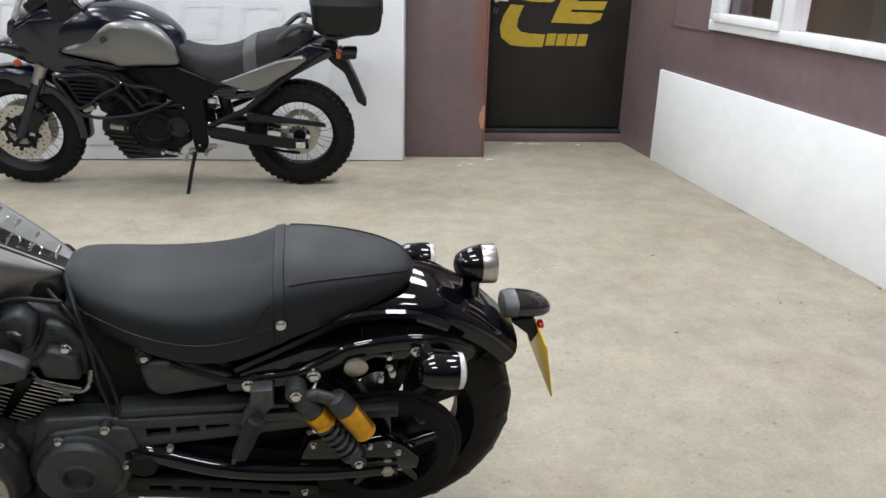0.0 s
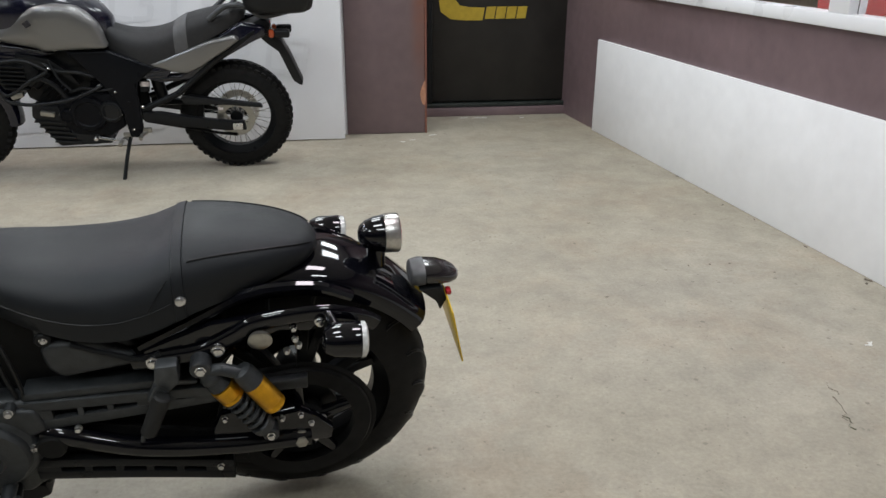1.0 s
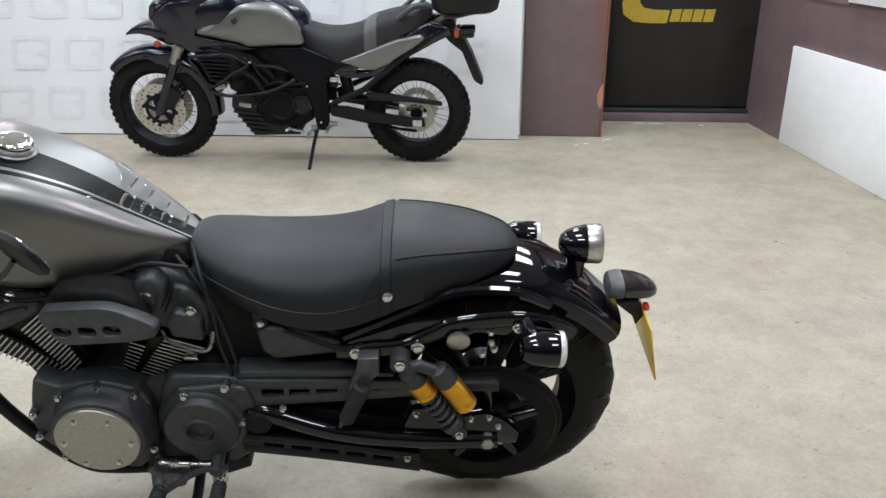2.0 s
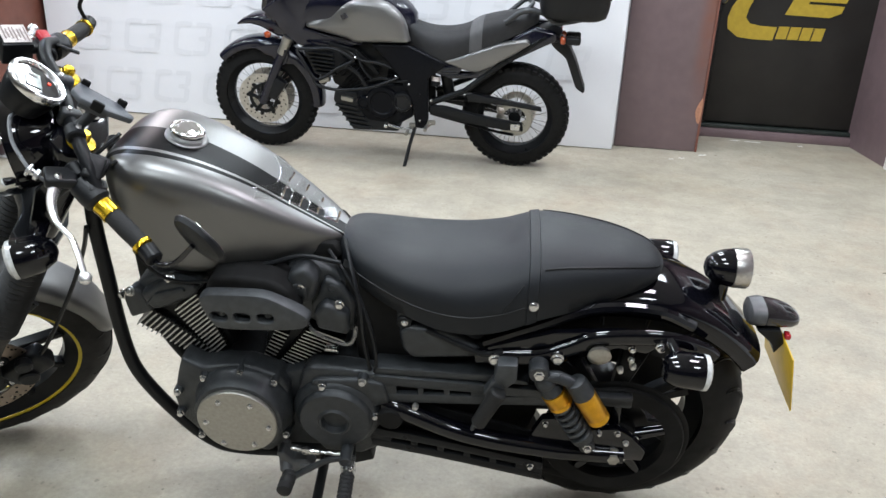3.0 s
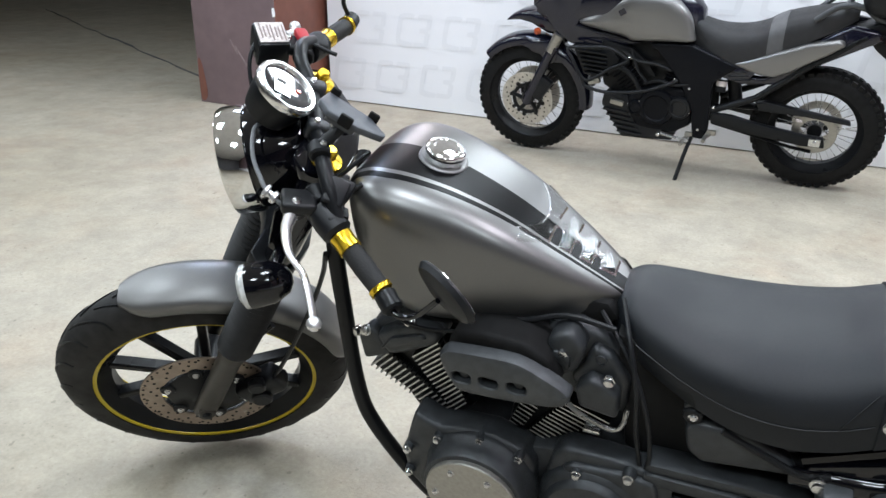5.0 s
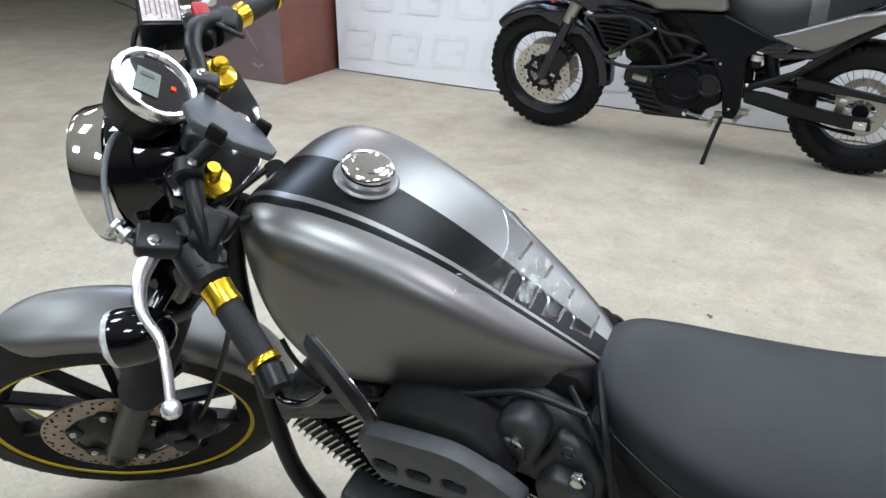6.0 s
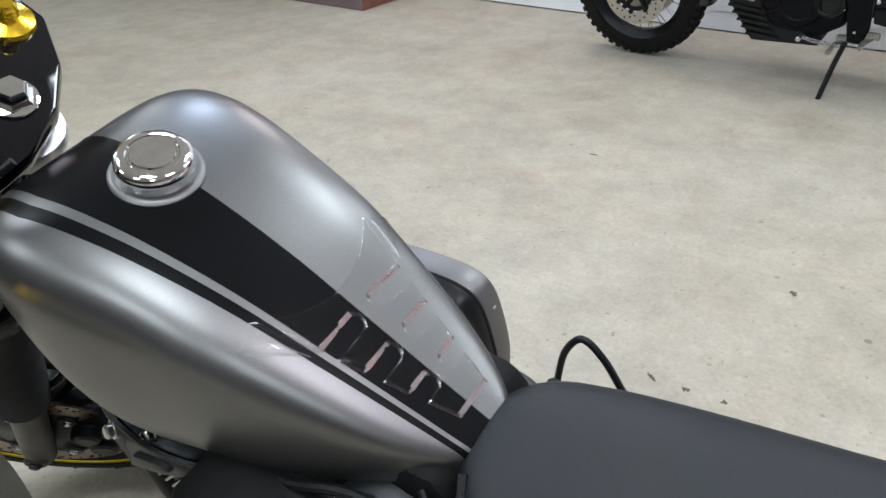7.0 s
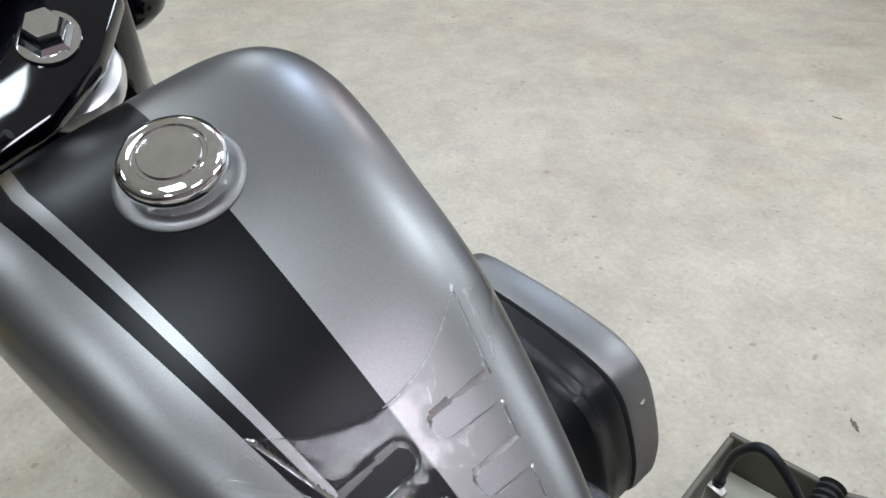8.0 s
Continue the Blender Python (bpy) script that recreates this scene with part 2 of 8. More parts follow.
def tank_paint():
    """Satin grey metallic with a black band and pinstripe on the rider's left of the ridge line."""
    m = bpy.data.materials.new("tank_paint")
    m.use_nodes = True
    nt = m.node_tree
    N, L = nt.nodes, nt.links
    b = N["Principled BSDF"]
    tc = N.new("ShaderNodeTexCoord")
    sep = N.new("ShaderNodeSeparateXYZ")
    L.new(tc.outputs["Object"], sep.inputs[0])

    def between(sock, lo, hi):
        a, c, k = (N.new("ShaderNodeMath") for _ in range(3))
        a.operation, c.operation, k.operation = "GREATER_THAN", "LESS_THAN", "MULTIPLY"
        a.inputs[1].default_value, c.inputs[1].default_value = lo, hi
        L.new(sock, a.inputs[0])
        L.new(sock, c.inputs[0])
        L.new(a.outputs[0], k.inputs[0])
        L.new(c.outputs[0], k.inputs[1])
        return k.outputs[0]
    # the band tapers towards the seat: width follows x
    w = N.new("ShaderNodeMapRange")
    w.inputs[1].default_value, w.inputs[2].default_value = 0.60, 0.98
    w.inputs[3].default_value, w.inputs[4].default_value = 0.50, 1.46
    L.new(sep.outputs["X"], w.inputs[0])
    d = N.new("ShaderNodeMath")
    d.operation = "DIVIDE"
    L.new(sep.outputs["Y"], d.inputs[0])
    L.new(w.outputs[0], d.inputs[1])
    y = d.outputs[0]
    top = N.new("ShaderNodeMath")
    top.operation = "GREATER_THAN"
    top.inputs[1].default_value = 0.765
    L.new(sep.outputs["Z"], top.inputs[0])
    s = N.new("ShaderNodeMath")
    s.operation = "MAXIMUM"
    L.new(between(y, -0.008, 0.0535), s.inputs[0])
    L.new(between(y, 0.0605, 0.0705), s.inputs[1])
    f = N.new("ShaderNodeMath")
    f.operation = "MULTIPLY"
    L.new(s.outputs[0], f.inputs[0])
    L.new(top.outputs[0], f.inputs[1])
    nz = N.new("ShaderNodeTexNoise")
    nz.inputs["Scale"].default_value = 900
    L.new(tc.outputs["Object"], nz.inputs["Vector"])
    grey = N.new("ShaderNodeMix")
    grey.data_type = "RGBA"
    grey.inputs[6].default_value, grey.inputs[7].default_value = (0.122, 0.121, 0.119, 1), (0.182, 0.181, 0.178, 1)
    L.new(nz.outputs["Fac"], grey.inputs[0])
    mx = N.new("ShaderNodeMix")
    mx.data_type = "RGBA"
    L.new(f.outputs[0], mx.inputs[0])
    L.new(grey.outputs[2], mx.inputs[6])
    mx.inputs[7].default_value = (0.003, 0.003, 0.0035, 1)
    L.new(mx.outputs[2], b.inputs["Base Color"])
    for key, plain, band in (("Roughness", 0.37, 0.3), ("Metallic", 0.85, 0.0), ("Coat Weight", 0.3, 0.0), ("Specular IOR Level", 0.5, 0.09)):
        mr = N.new("ShaderNodeMapRange")
        mr.inputs[3].default_value, mr.inputs[4].default_value = plain, band
        L.new(f.outputs[0], mr.inputs[0])
        L.new(mr.outputs[0], b.inputs[key])
    b.inputs["Coat Roughness"].default_value = 0.3
    return m


def glass(name, tint=(1, 1, 1), rough=0.02):
    m = mat(name, tint, rough, rvar=0)
    m.node_tree.nodes["Principled BSDF"].inputs["Transmission Weight"].default_value = 1
    m.node_tree.nodes["Principled BSDF"].inputs["IOR"].default_value = 1.45
    return m


M_FLOOR = concrete("concrete_floor", (0.385, 0.352, 0.286), (0.31, 0.274, 0.206), 0.12, 1.0)
M_PURPLE = paint_wall("aubergine_wall_paint", (0.165, 0.115, 0.122), 0.42, 0.12)


def worn_edge(m, x0, x1, z0, z1, under):
    """Lets an older coat show through between x0 and x1, fading out below z1."""
    nt = m.node_tree
    N, L = nt.nodes, nt.links
    b = N["Principled BSDF"]
    tc, sep, nz = N.new("ShaderNodeTexCoord"), N.new("ShaderNodeSeparateXYZ"), N.new("ShaderNodeTexNoise")
    L.new(tc.outputs["Object"], sep.inputs[0])
    L.new(tc.outputs["Object"], nz.inputs["Vector"])
    nz.inputs["Scale"].default_value, nz.inputs["Detail"].default_value = 7, 6
    out = nz.outputs["Fac"]
    for sock, lo, hi in (("X", x0, x1), ("Z", z0, z1)):
        mr, k = N.new("ShaderNodeMapRange"), N.new("ShaderNodeMath")
        mr.interpolation_type = "SMOOTHSTEP"
        mr.inputs[1].default_value, mr.inputs[2].default_value = lo, hi
        L.new(sep.outputs[sock], mr.inputs[0])
        k.operation = "MULTIPLY"
        L.new(out, k.inputs[0])
        L.new(mr.outputs[0], k.inputs[1])
        out = k.outputs[0]
    gain = N.new("ShaderNodeMath")
    gain.operation, gain.use_clamp = "MULTIPLY", True
    gain.inputs[1].default_value = 1.5
    L.new(out, gain.inputs[0])
    mx = N.new("ShaderNodeMix")
    mx.data_type = "RGBA"
    L.new(gain.outputs[0], mx.inputs[0])
    L.new(b.inputs["Base Color"].links[0].from_socket, mx.inputs[6])
    mx.inputs[7].default_value = (*under, 1)
    L.new(mx.outputs[2], b.inputs["Base Color"])
    return m


M_PIER = worn_edge(paint_wall("aubergine_pier_paint", (0.160, 0.112, 0.116), 0.42, 0.12), 0.84, 0.93, 0.15, 0.75, (0.19, 0.08, 0.055))
M_SCUFF = mat("pale_scuff", (0.22, 0.17, 0.17), 0.7, grain=0.3, scale=60)
M_JOINT = mat("joint_dirt", (0.09, 0.09, 0.09), 0.85, grain=0.3, scale=20)
M_BROWN = paint_wall("red_brown_paint", (0.17, 0.065, 0.045), 0.42, 0.15)
M_WHITE = paint_wall("white_wall_paint", (0.87, 0.875, 0.89), 0.6, 0.035)
M_CEIL = paint_wall("white_ceiling", (0.78, 0.78, 0.77), 0.8, 0.08)
# for added closing walls: kept dark so gloss paint mirrors little
M_GREYWALL = paint_wall("dark_closing_wall", (0.16, 0.16, 0.165), 0.8, 0.12)
# pale so that the added walls throw light back into the bay
M_BAYWALL = paint_wall("pale_bounce_wall", (0.5, 0.5, 0.5), 0.8, 0.12)
M_BANNER = mat("white_banner_cloth", (0.74, 0.745, 0.765), 0.62, grain=0.02, scale=300, patch=0.03, patch_scale=2)
M_PRINT = mat("pale_grey_print", (0.695, 0.70, 0.72), 0.62, grain=0.03, scale=200)
M_DOOR = mat("black_door_leather", (0.020, 0.018, 0.016), 0.45, grain=0.2, scale=6, bump=0.2, bump_scale=120, rvar=0.12, spec=0.3)
M_FRAMEGREEN = mat("green_black_metal", (0.02, 0.026, 0.023), 0.4, grain=0.3, scale=30)
M_GOLDFILM = mat("gold_film", (0.48, 0.34, 0.035), 0.38, metal=0.2, grain=0.08, scale=30)
M_PVC = mat("white_pvc", (0.82, 0.83, 0.85), 0.3, grain=0.02, scale=8, rvar=0.05)
M_GLASS = glass("clear_glass")
M_REDCAB = mat("red_cabinet", (0.3, 0.035, 0.03), 0.4, grain=0.08, scale=5)
M_BEIGE = mat("beige_back_wall", (0.5, 0.42, 0.33), 0.7, grain=0.1, scale=3)

M_TANK = tank_paint()
M_GREYPAINT = mat("satin_grey_metallic", (0.15, 0.149, 0.147), 0.45, metal=0.75, grain=0.12, scale=900, coat=0.35, coat_rough=0.34, rvar=0.03)
M_GLOSS = mat("gloss_black_paint", (0.0025, 0.0026, 0.0042), 0.06, spec=0.5, rvar=0.03)
M_SATIN = mat("satin_black_paint", (0.0064, 0.007, 0.008), 0.36, bump=0.05, bump_scale=400, rvar=0.1, spec=0.22)
M_CAST = mat("black_cast_aluminium", (0.030, 0.033, 0.036), 0.42, metal=0.3, grain=0.25, scale=60, bump=0.35, bump_scale=700, rvar=0.1, spec=0.6)
M_GREYCAST = mat("dark_grey_cover", (0.052, 0.056, 0.06), 0.42, metal=0.3, grain=0.2, scale=60, bump=0.25, bump_scale=700, rvar=0.1)
M_ALU = mat("brushed_aluminium", (0.36, 0.348, 0.315), 0.38, metal=0.9, grain=0.1, scale=120, rvar=0.08)
M_STEEL = mat("zinc_bolt_steel", (0.6, 0.6, 0.6), 0.25, metal=1.0, grain=0.15, scale=200)
M_BEZEL = mat("scuffed_bright_chrome", (0.9, 0.9, 0.9), 0.24, metal=1.0, grain=0.1, scale=60, bump=0.4, bump_scale=120)
M_HOSEGREY = mat("grey_cable_sheath", (0.10, 0.105, 0.11), 0.4, grain=0.1, scale=60)
M_FIN = mat("machined_fin_rim", (0.5, 0.5, 0.49), 0.42, metal=0.75, grain=0.2, scale=150)
M_BRUSHED = mat("brushed_bezel", (0.55, 0.54, 0.52), 0.3, metal=1.0, grain=0.12, scale=160)
M_CHROME = mat("chrome", (0.78, 0.78, 0.78), 0.05, metal=1.0, rvar=0.02)
M_GOLD = mat("anodised_gold", (0.75, 0.5, 0.03), 0.22, metal=0.9, grain=0.1, scale=80, rvar=0.08)
M_AMBER = mat("anodised_amber", (0.65, 0.33, 0.02), 0.3, metal=0.8, grain=0.12, scale=60)
M_RUBBER = mat("tyre_rubber", (0.008, 0.008, 0.008), 0.6, grain=0.3, scale=40, bump=0.2, bump_scale=300, rvar=0.15, spec=0.14)
M_DUSTY = mat("dusty_tyre_rubber", (0.02, 0.0195, 0.019), 0.7, grain=0.3, scale=40, bump=0.2, bump_scale=300, rvar=0.15, spec=0.2)
M_SEAT = mat("black_seat_vinyl", (0.0066, 0.0082, 0.0106), 0.5, grain=0.2, scale=420, bump=0.25, bump_scale=900, rvar=0.08, spec=0.32, patch=0.12, patch_scale=9)
M_PLASTIC = mat("black_plastic", (0.0068, 0.0075, 0.0088), 0.42, grain=0.15, scale=60, bump=0.15, bump_scale=500, rvar=0.12, spec=0.3)
M_GRIP = mat("grip_rubber", (0.016, 0.016, 0.016), 0.65, bump=0.5, bump_scale=350, spec=0.3)
M_BOOT = mat("fork_boot_rubber", (0.02, 0.02, 0.02), 0.55, grain=0.2, scale=50, spec=0.3)
M_SLIDER = mat("bronze_black_slider", (0.035, 0.031, 0.026), 0.4, metal=0.3, grain=0.15, scale=30)
M_DISC = mat("brake_disc_steel", (0.36, 0.29, 0.235), 0.35, metal=0.85, grain=0.12, scale=50)
M_VDISC = mat("worn_disc_steel", (0.5, 0.48, 0.44), 0.35, metal=0.85, grain=0.12, scale=50)
M_YELLOW = mat("yellow_rim_tape", (0.55, 0.42, 0.01), 0.4, grain=0.08, scale=30)
M_SMOKE = mat("smoked_lens", (0.012, 0.011, 0.012), 0.18, coat=0.6, rvar=0.05)
M_LENS = mat("ribbed_clear_lens", (0.55, 0.56, 0.55), 0.15, coat=0.6, grain=0.2, scale=90, bump=0.4, bump_scale=220)
M_PLATE = mat("yellow_plate", (0.62, 0.4, 0.02), 0.4, grain=0.06, scale=40)
M_RED = mat("red_lens", (0.4, 0.012, 0.02), 0.2, coat=0.5)
M_REDSW = mat("red_switch", (0.35, 0.01, 0.02), 0.35)
M_LEVER = mat("polished_lever", (0.74, 0.74, 0.75), 0.3, metal=0.85, grain=0.06, scale=40)
M_LCD = mat("grey_display", (0.17, 0.2, 0.185), 0.1, grain=0.15, scale=300, coat=1.0, coat_rough=0.02)
M_DIAL = mat("dial_black_glass", (0.006, 0.006, 0.008), 0.05, spec=0.5, coat=1.0, coat_rough=0.02, rvar=0.02)
M_REDLED = mat("red_warning_led", (1.0, 0.05, 0.02), 0.1, emit=1.0, rvar=0, coat=1.0, coat_rough=0.02)
M_MIRROR = mat("mirror_glass", (0.85, 0.86, 0.87), 0.03, metal=1.0, rvar=0)


def clear_gel(name, ior, wave, rough):
    m = bpy.data.materials.new(name)
    m.use_nodes = True
    N, L = m.node_tree.nodes, m.node_tree.links
    N.remove(N["Principled BSDF"])
    tr, gl, mx, fr = N.new("ShaderNodeBsdfTransparent"), N.new("ShaderNodeBsdfGlossy"), N.new("ShaderNodeMixShader"), N.new("ShaderNodeFresnel")
    tr.inputs[0].default_value = (0.93, 0.935, 0.92, 1)
    gl.inputs["Roughness"].default_value = rough
    fr.inputs[0].default_value = ior
    nz, bp, tc = N.new("ShaderNodeTexNoise"), N.new("ShaderNodeBump"), N.new("ShaderNodeTexCoord")
    nz.inputs["Scale"].default_value = 55
    nz.inputs["Detail"].default_value = 3
    bp.inputs["Strength"].default_value = wave
    bp.inputs["Distance"].default_value = 0.004
    L.new(tc.outputs["Object"], nz.inputs["Vector"])
    L.new(nz.outputs["Fac"], bp.inputs["Height"])
    L.new(bp.outputs[0], gl.inputs["Normal"])
    L.new(bp.outputs[0], fr.inputs["Normal"])
    L.new(fr.outputs[0], mx.inputs[0])
    L.new(tr.outputs[0], mx.inputs[1])
    L.new(gl.outputs[0], mx.inputs[2])
    L.new(mx.outputs[0], N["Material Output"].inputs[0])
    return m


M_PAD = clear_gel("clear_gel_pad", 1.27, 0.15, 0.03)
M_PADEDGE = clear_gel("clear_gel_edge", 2.5, 0.1, 0.24)
M_SADDLE = mat("mid_grey_plastic", (0.075, 0.076, 0.08), 0.45, grain=0.12, scale=60, bump=0.1, bump_scale=400)
M_LABELW = mat("pale_label", (0.55, 0.5, 0.48), 0.45, grain=0.3, scale=160)
M_FADED = mat("faded_print", (0.22, 0.17, 0.16), 0.5)
M_BAR = mat("dark_print", (0.05, 0.045, 0.045), 0.5)
M_SILVERV = mat("silver_grey_metallic", (0.19, 0.188, 0.185), 0.4, metal=0.75, grain=0.1, scale=900, coat=0.6, coat_rough=0.15, rvar=0.04)
M_NAVY = mat("blue_black_paint", (0.0055, 0.006, 0.0145), 0.2, coat=0.25, coat_rough=0.1, rvar=0.08)
M_SEATV = mat("dark_grey_seat", (0.022, 0.022, 0.023), 0.6, grain=0.12, scale=40, bump=0.3, bump_scale=700, spec=0.3)
M_SEATG = mat("grey_seat_panel", (0.075, 0.075, 0.078), 0.6, grain=0.08, scale=40, bump=0.3, bump_scale=700)
M_ORANGE = mat("amber_lens", (0.36, 0.06, 0.015), 0.2, coat=0.5)
M_DARKV = mat("blue_black_casting", (0.0045, 0.005, 0.0068), 0.34, metal=0.0, grain=0.2, scale=60, bump=0.2, bump_scale=500, rvar=0.1, spec=0.11)
M_OLIVE = mat("olive_grey_plastic", (0.075, 0.07, 0.05), 0.5, grain=0.12, scale=20, bump=0.2, bump_scale=300)
M_PALETRAY = mat("pale_green_tray", (0.36, 0.36, 0.29), 0.5, grain=0.12, scale=20)

# ---------- the room ----------
def slab(name, x0, x1, y0, y1, z0, z1, mat_, label="", kind="structure", bevel=0.0, rot=None):
    bm = BM()
    box(bm, ((x0 + x1) / 2, (y0 + y1) / 2, (z0 + z1) / 2), (abs(x1 - x0), abs(y1 - y0), abs(z1 - z0)), bevel=bevel)
    return solid(name, bm, mat_, label, name.split("_")[0], kind)


floor_bm = BM()
box(floor_bm, (-3, 1.5, -0.1), (26, 19, 0.2))
solid("floor", floor_bm, M_FLOOR, "worn beige concrete garage floor with stains and pits", "floor", "structure")
slab("ceiling", -16, 10, -8, 11, CEILING, CEILING + 0.2, M_CEIL, "grey painted garage ceiling")
slab("wall_north", -3.66, 0.42, 5.52, 5.82, 0, CEILING, M_WHITE, "plain wall behind the hanging banner")
slab("wall_pillar", 0.42, 0.96, 5.5, 6.3, 0, CEILING, M_PIER, "aubergine painted pier beside the black door", bevel=0.012)
slab("wall_door", 0.96, 2.6, 6.12, 6.4, 0, CEILING, M_PURPLE, "aubergine painted wall round the door")
# added walls that close the room out of view
slab("wall_south", -16, 10, -7.6, -7.3, 0, CEILING, M_GREYWALL, "plain added wall closing the garage")
slab("wall_west", -15.6, -15.3, -8, 11, 0, CEILING, M_BAYWALL, "plain added wall closing the garage")

# pier at the banner's other end: aubergine front, red-brown flank
bm = BM()
box(bm, (-4.06, 5.17, CEILING / 2), (0.756, 0.71, CEILING), bevel=0.008)
for f in bm.faces:
    if f.normal.x > 0.7:
        f.material_index = 1
solid("wall_pier", bm, [M_PURPLE, M_BROWN], "garage pier with aubergine front and red-brown flank", "pier", "structure")
bm = BM()
plate(bm, smooth_loop([(-4.425, 0.03), (-4.425, 0.30), (-4.40, 0.31), (-4.375, 0.20), (-4.365, 0.05)], 3), 4.8135, 4.8155)
solid("trim_patch", bm, M_BROWN, "red-brown undercoat patch low on the pier", "paint patch", "structure")
for pts, r in (([(-4.06, 0.44), (-3.98, 0.33), (-3.90, 0.21)], 0.006), ([(-3.95, 0.12), (-3.90, 0.10), (-3.86, 0.12)], 0.010), ([(-4.10, 0.48), (-4.04, 0.38)], 0.004)):
    bm = BM()
    tube(bm, spline([(x, 4.8148, z) for x, z in pts], 4), r, 6, flat=0.12)
    solid("trim_scuff", bm, M_SCUFF, "pale rubbed scuff on the pier", "scuff", "structure")
bm = BM()
plate(bm, smooth_loop([(-3.70, 0.66), (-3.705, 0.71), (-3.685, 0.715), (-3.68, 0.67)], 3), 4.8125, 4.8155)
solid("trim_nick", bm, M_WHITE, "white plaster nick at the pier's edge", "chip", "structure")
# red-brown reveal of the doorway
bm = BM()
box(bm, (0.965, 5.80, CEILING / 2), (0.014, 0.6, CEILING))
solid("trim_reveal", bm, M_BROWN, "red-brown painted door reveal", "reveal", "structure")
# the unlit bay beyond the pier; its walls are added and pale to bounce light
slab("wall_bay_side", -4.0, -3.7, 5.53, 11, 0, CEILING, M_BAYWALL, "pale added wall along the unlit bay")
slab("wall_bay_end", -16, -3.7, 10.7, 11, 0, CEILING, M_BAYWALL, "pale added wall closing the unlit bay")
slab("wall_east_end", 2.6, 10, 6.12, 6.4, 0, CEILING, M_GREYWALL, "plain added wall closing the garage")
bm = BM()
rnd = random.Random(11)
d = vec((-3.1, 1.55, 0)).normalized()
tube(bm, [vec((-4.4, 5.17, 0.0012)) + d * (0.28 * k) + vec((d.y, -d.x, 0)) * -rnd.uniform(-0.02, 0.02) for k in range(26)], 0.016, 6, radii=[rnd.uniform(0.008, 0.02) for k in range(26)], flat=0.05)
solid("floor_joint", bm, M_JOINT, "dirty expansion joint across the concrete floor", "joint", "structure")

# right-hand wall, slightly skewed: built in its own frame, u along the wall towards the camera, v into the room
WALL_ROT = math.degrees(math.atan2(-1, 0.12))
WALL = pose(2.17, 5.45, 0, 0, 0, WALL_ROT)


def wallbox(bm, u0, u1, v0, v1, z0, z1, bevel=0.0, mi=0):
    # v is measured out of the wall into the room
    vs = box(bm, ((u0 + u1) / 2, -(v0 + v1) / 2, (z0 + z1) / 2), (u1 - u0, abs(v1 - v0), z1 - z0), bevel=bevel, mi=mi)
    return vs


def wall_part(name, boxes, mat_, label="", parent=None, kind="structure"):
    bm = BM()
    for b in boxes:
        wallbox(bm, *b)
    ob = link_mesh(name, bm, mat_, parent)
    if parent is None:
        ob.matrix_world = WALL
        tagged(ob, label, name.split("_")[0], "", kind)
    elif label:
        tagged(ob, label)
    return ob


WIN0, WIN1, SILL, HEAD = 0.575, 3.9, 0.945, 2.25
wall_part("wall_east", [(-0.75, WIN0, -0.25, 0, 0, CEILING), (WIN0, WIN1, -0.25, 0, 0, SILL), (WIN0, WIN1, -0.25, 0, HEAD, CEILING), (WIN1, 13.0, -0.25, 0, 0, CEILING)], M_PURPLE, "aubergine painted wall with a window band")
wall_part("trim_wainscot", [(0.0, 12.9, 0.0, 0.022, 0.0, 0.63, 0.004)], M_WHITE, "white painted plaster wainscot, scuffed at the floor")
wall_part("trim_beads", [(0.06, 0.075, 0.0, 0.008, 0.93, 2.2), (0.06, 0.55, 0.0, 0.008, 0.925, 0.94), (0.54, 0.555, 0.0, 0.008, 0.93, 2.2)], M_PURPLE, "thin painted panel beads on the wall")

win = thing("window_1", "white plastic window with fixed and opening panes", "window", WALL, kind="structure")
wall_part("window_frame", [(WIN0, WIN1, -0.06, 0.035, SILL, SILL + 0.06, 0.006), (WIN0, WIN1, -0.06, 0.035, HEAD - 0.06, HEAD, 0.006), (WIN0, WIN0 + 0.06, -0.06, 0.033, SILL + 0.06, HEAD - 0.06, 0.006), (WIN1 - 0.06, WIN1, -0.06, 0.033, SILL + 0.06, HEAD - 0.06, 0.006), (1.29, 1.385, -0.06, 0.033, SILL + 0.06, HEAD - 0.06, 0.006), (2.2, 2.32, -0.06, 0.033, SILL + 0.06, HEAD - 0.06, 0.006), (3.1, 3.2, -0.06, 0.033, SILL + 0.06, HEAD - 0.06, 0.006)], M_PVC, parent=win)
wall_part("sash", [(WIN0 + 0.06, 1.29, 0.0, 0.05, SILL + 0.05, SILL + 0.1, 0.006), (WIN0 + 0.06, WIN0 + 0.14, 0.0, 0.05, SILL + 0.1, HEAD - 0.1, 0.006), (1.215, 1.29, 0.0, 0.05, SILL + 0.1, HEAD - 0.1, 0.006), (WIN0 + 0.06, 1.29, 0.0, 0.05, HEAD - 0.1, HEAD - 0.05, 0.006)], M_PVC, parent=win)
for a, b_ in ((WIN0 + 0.14, 1.215), (1.385, 2.2), (2.32, 3.1), (3.2, WIN1 - 0.06)):
    g = wall_part("pane", [(a, b_, -0.02, -0.012, SILL + 0.06, HEAD - 0.06)], M_GLASS, parent=win)
    g.visible_shadow = False
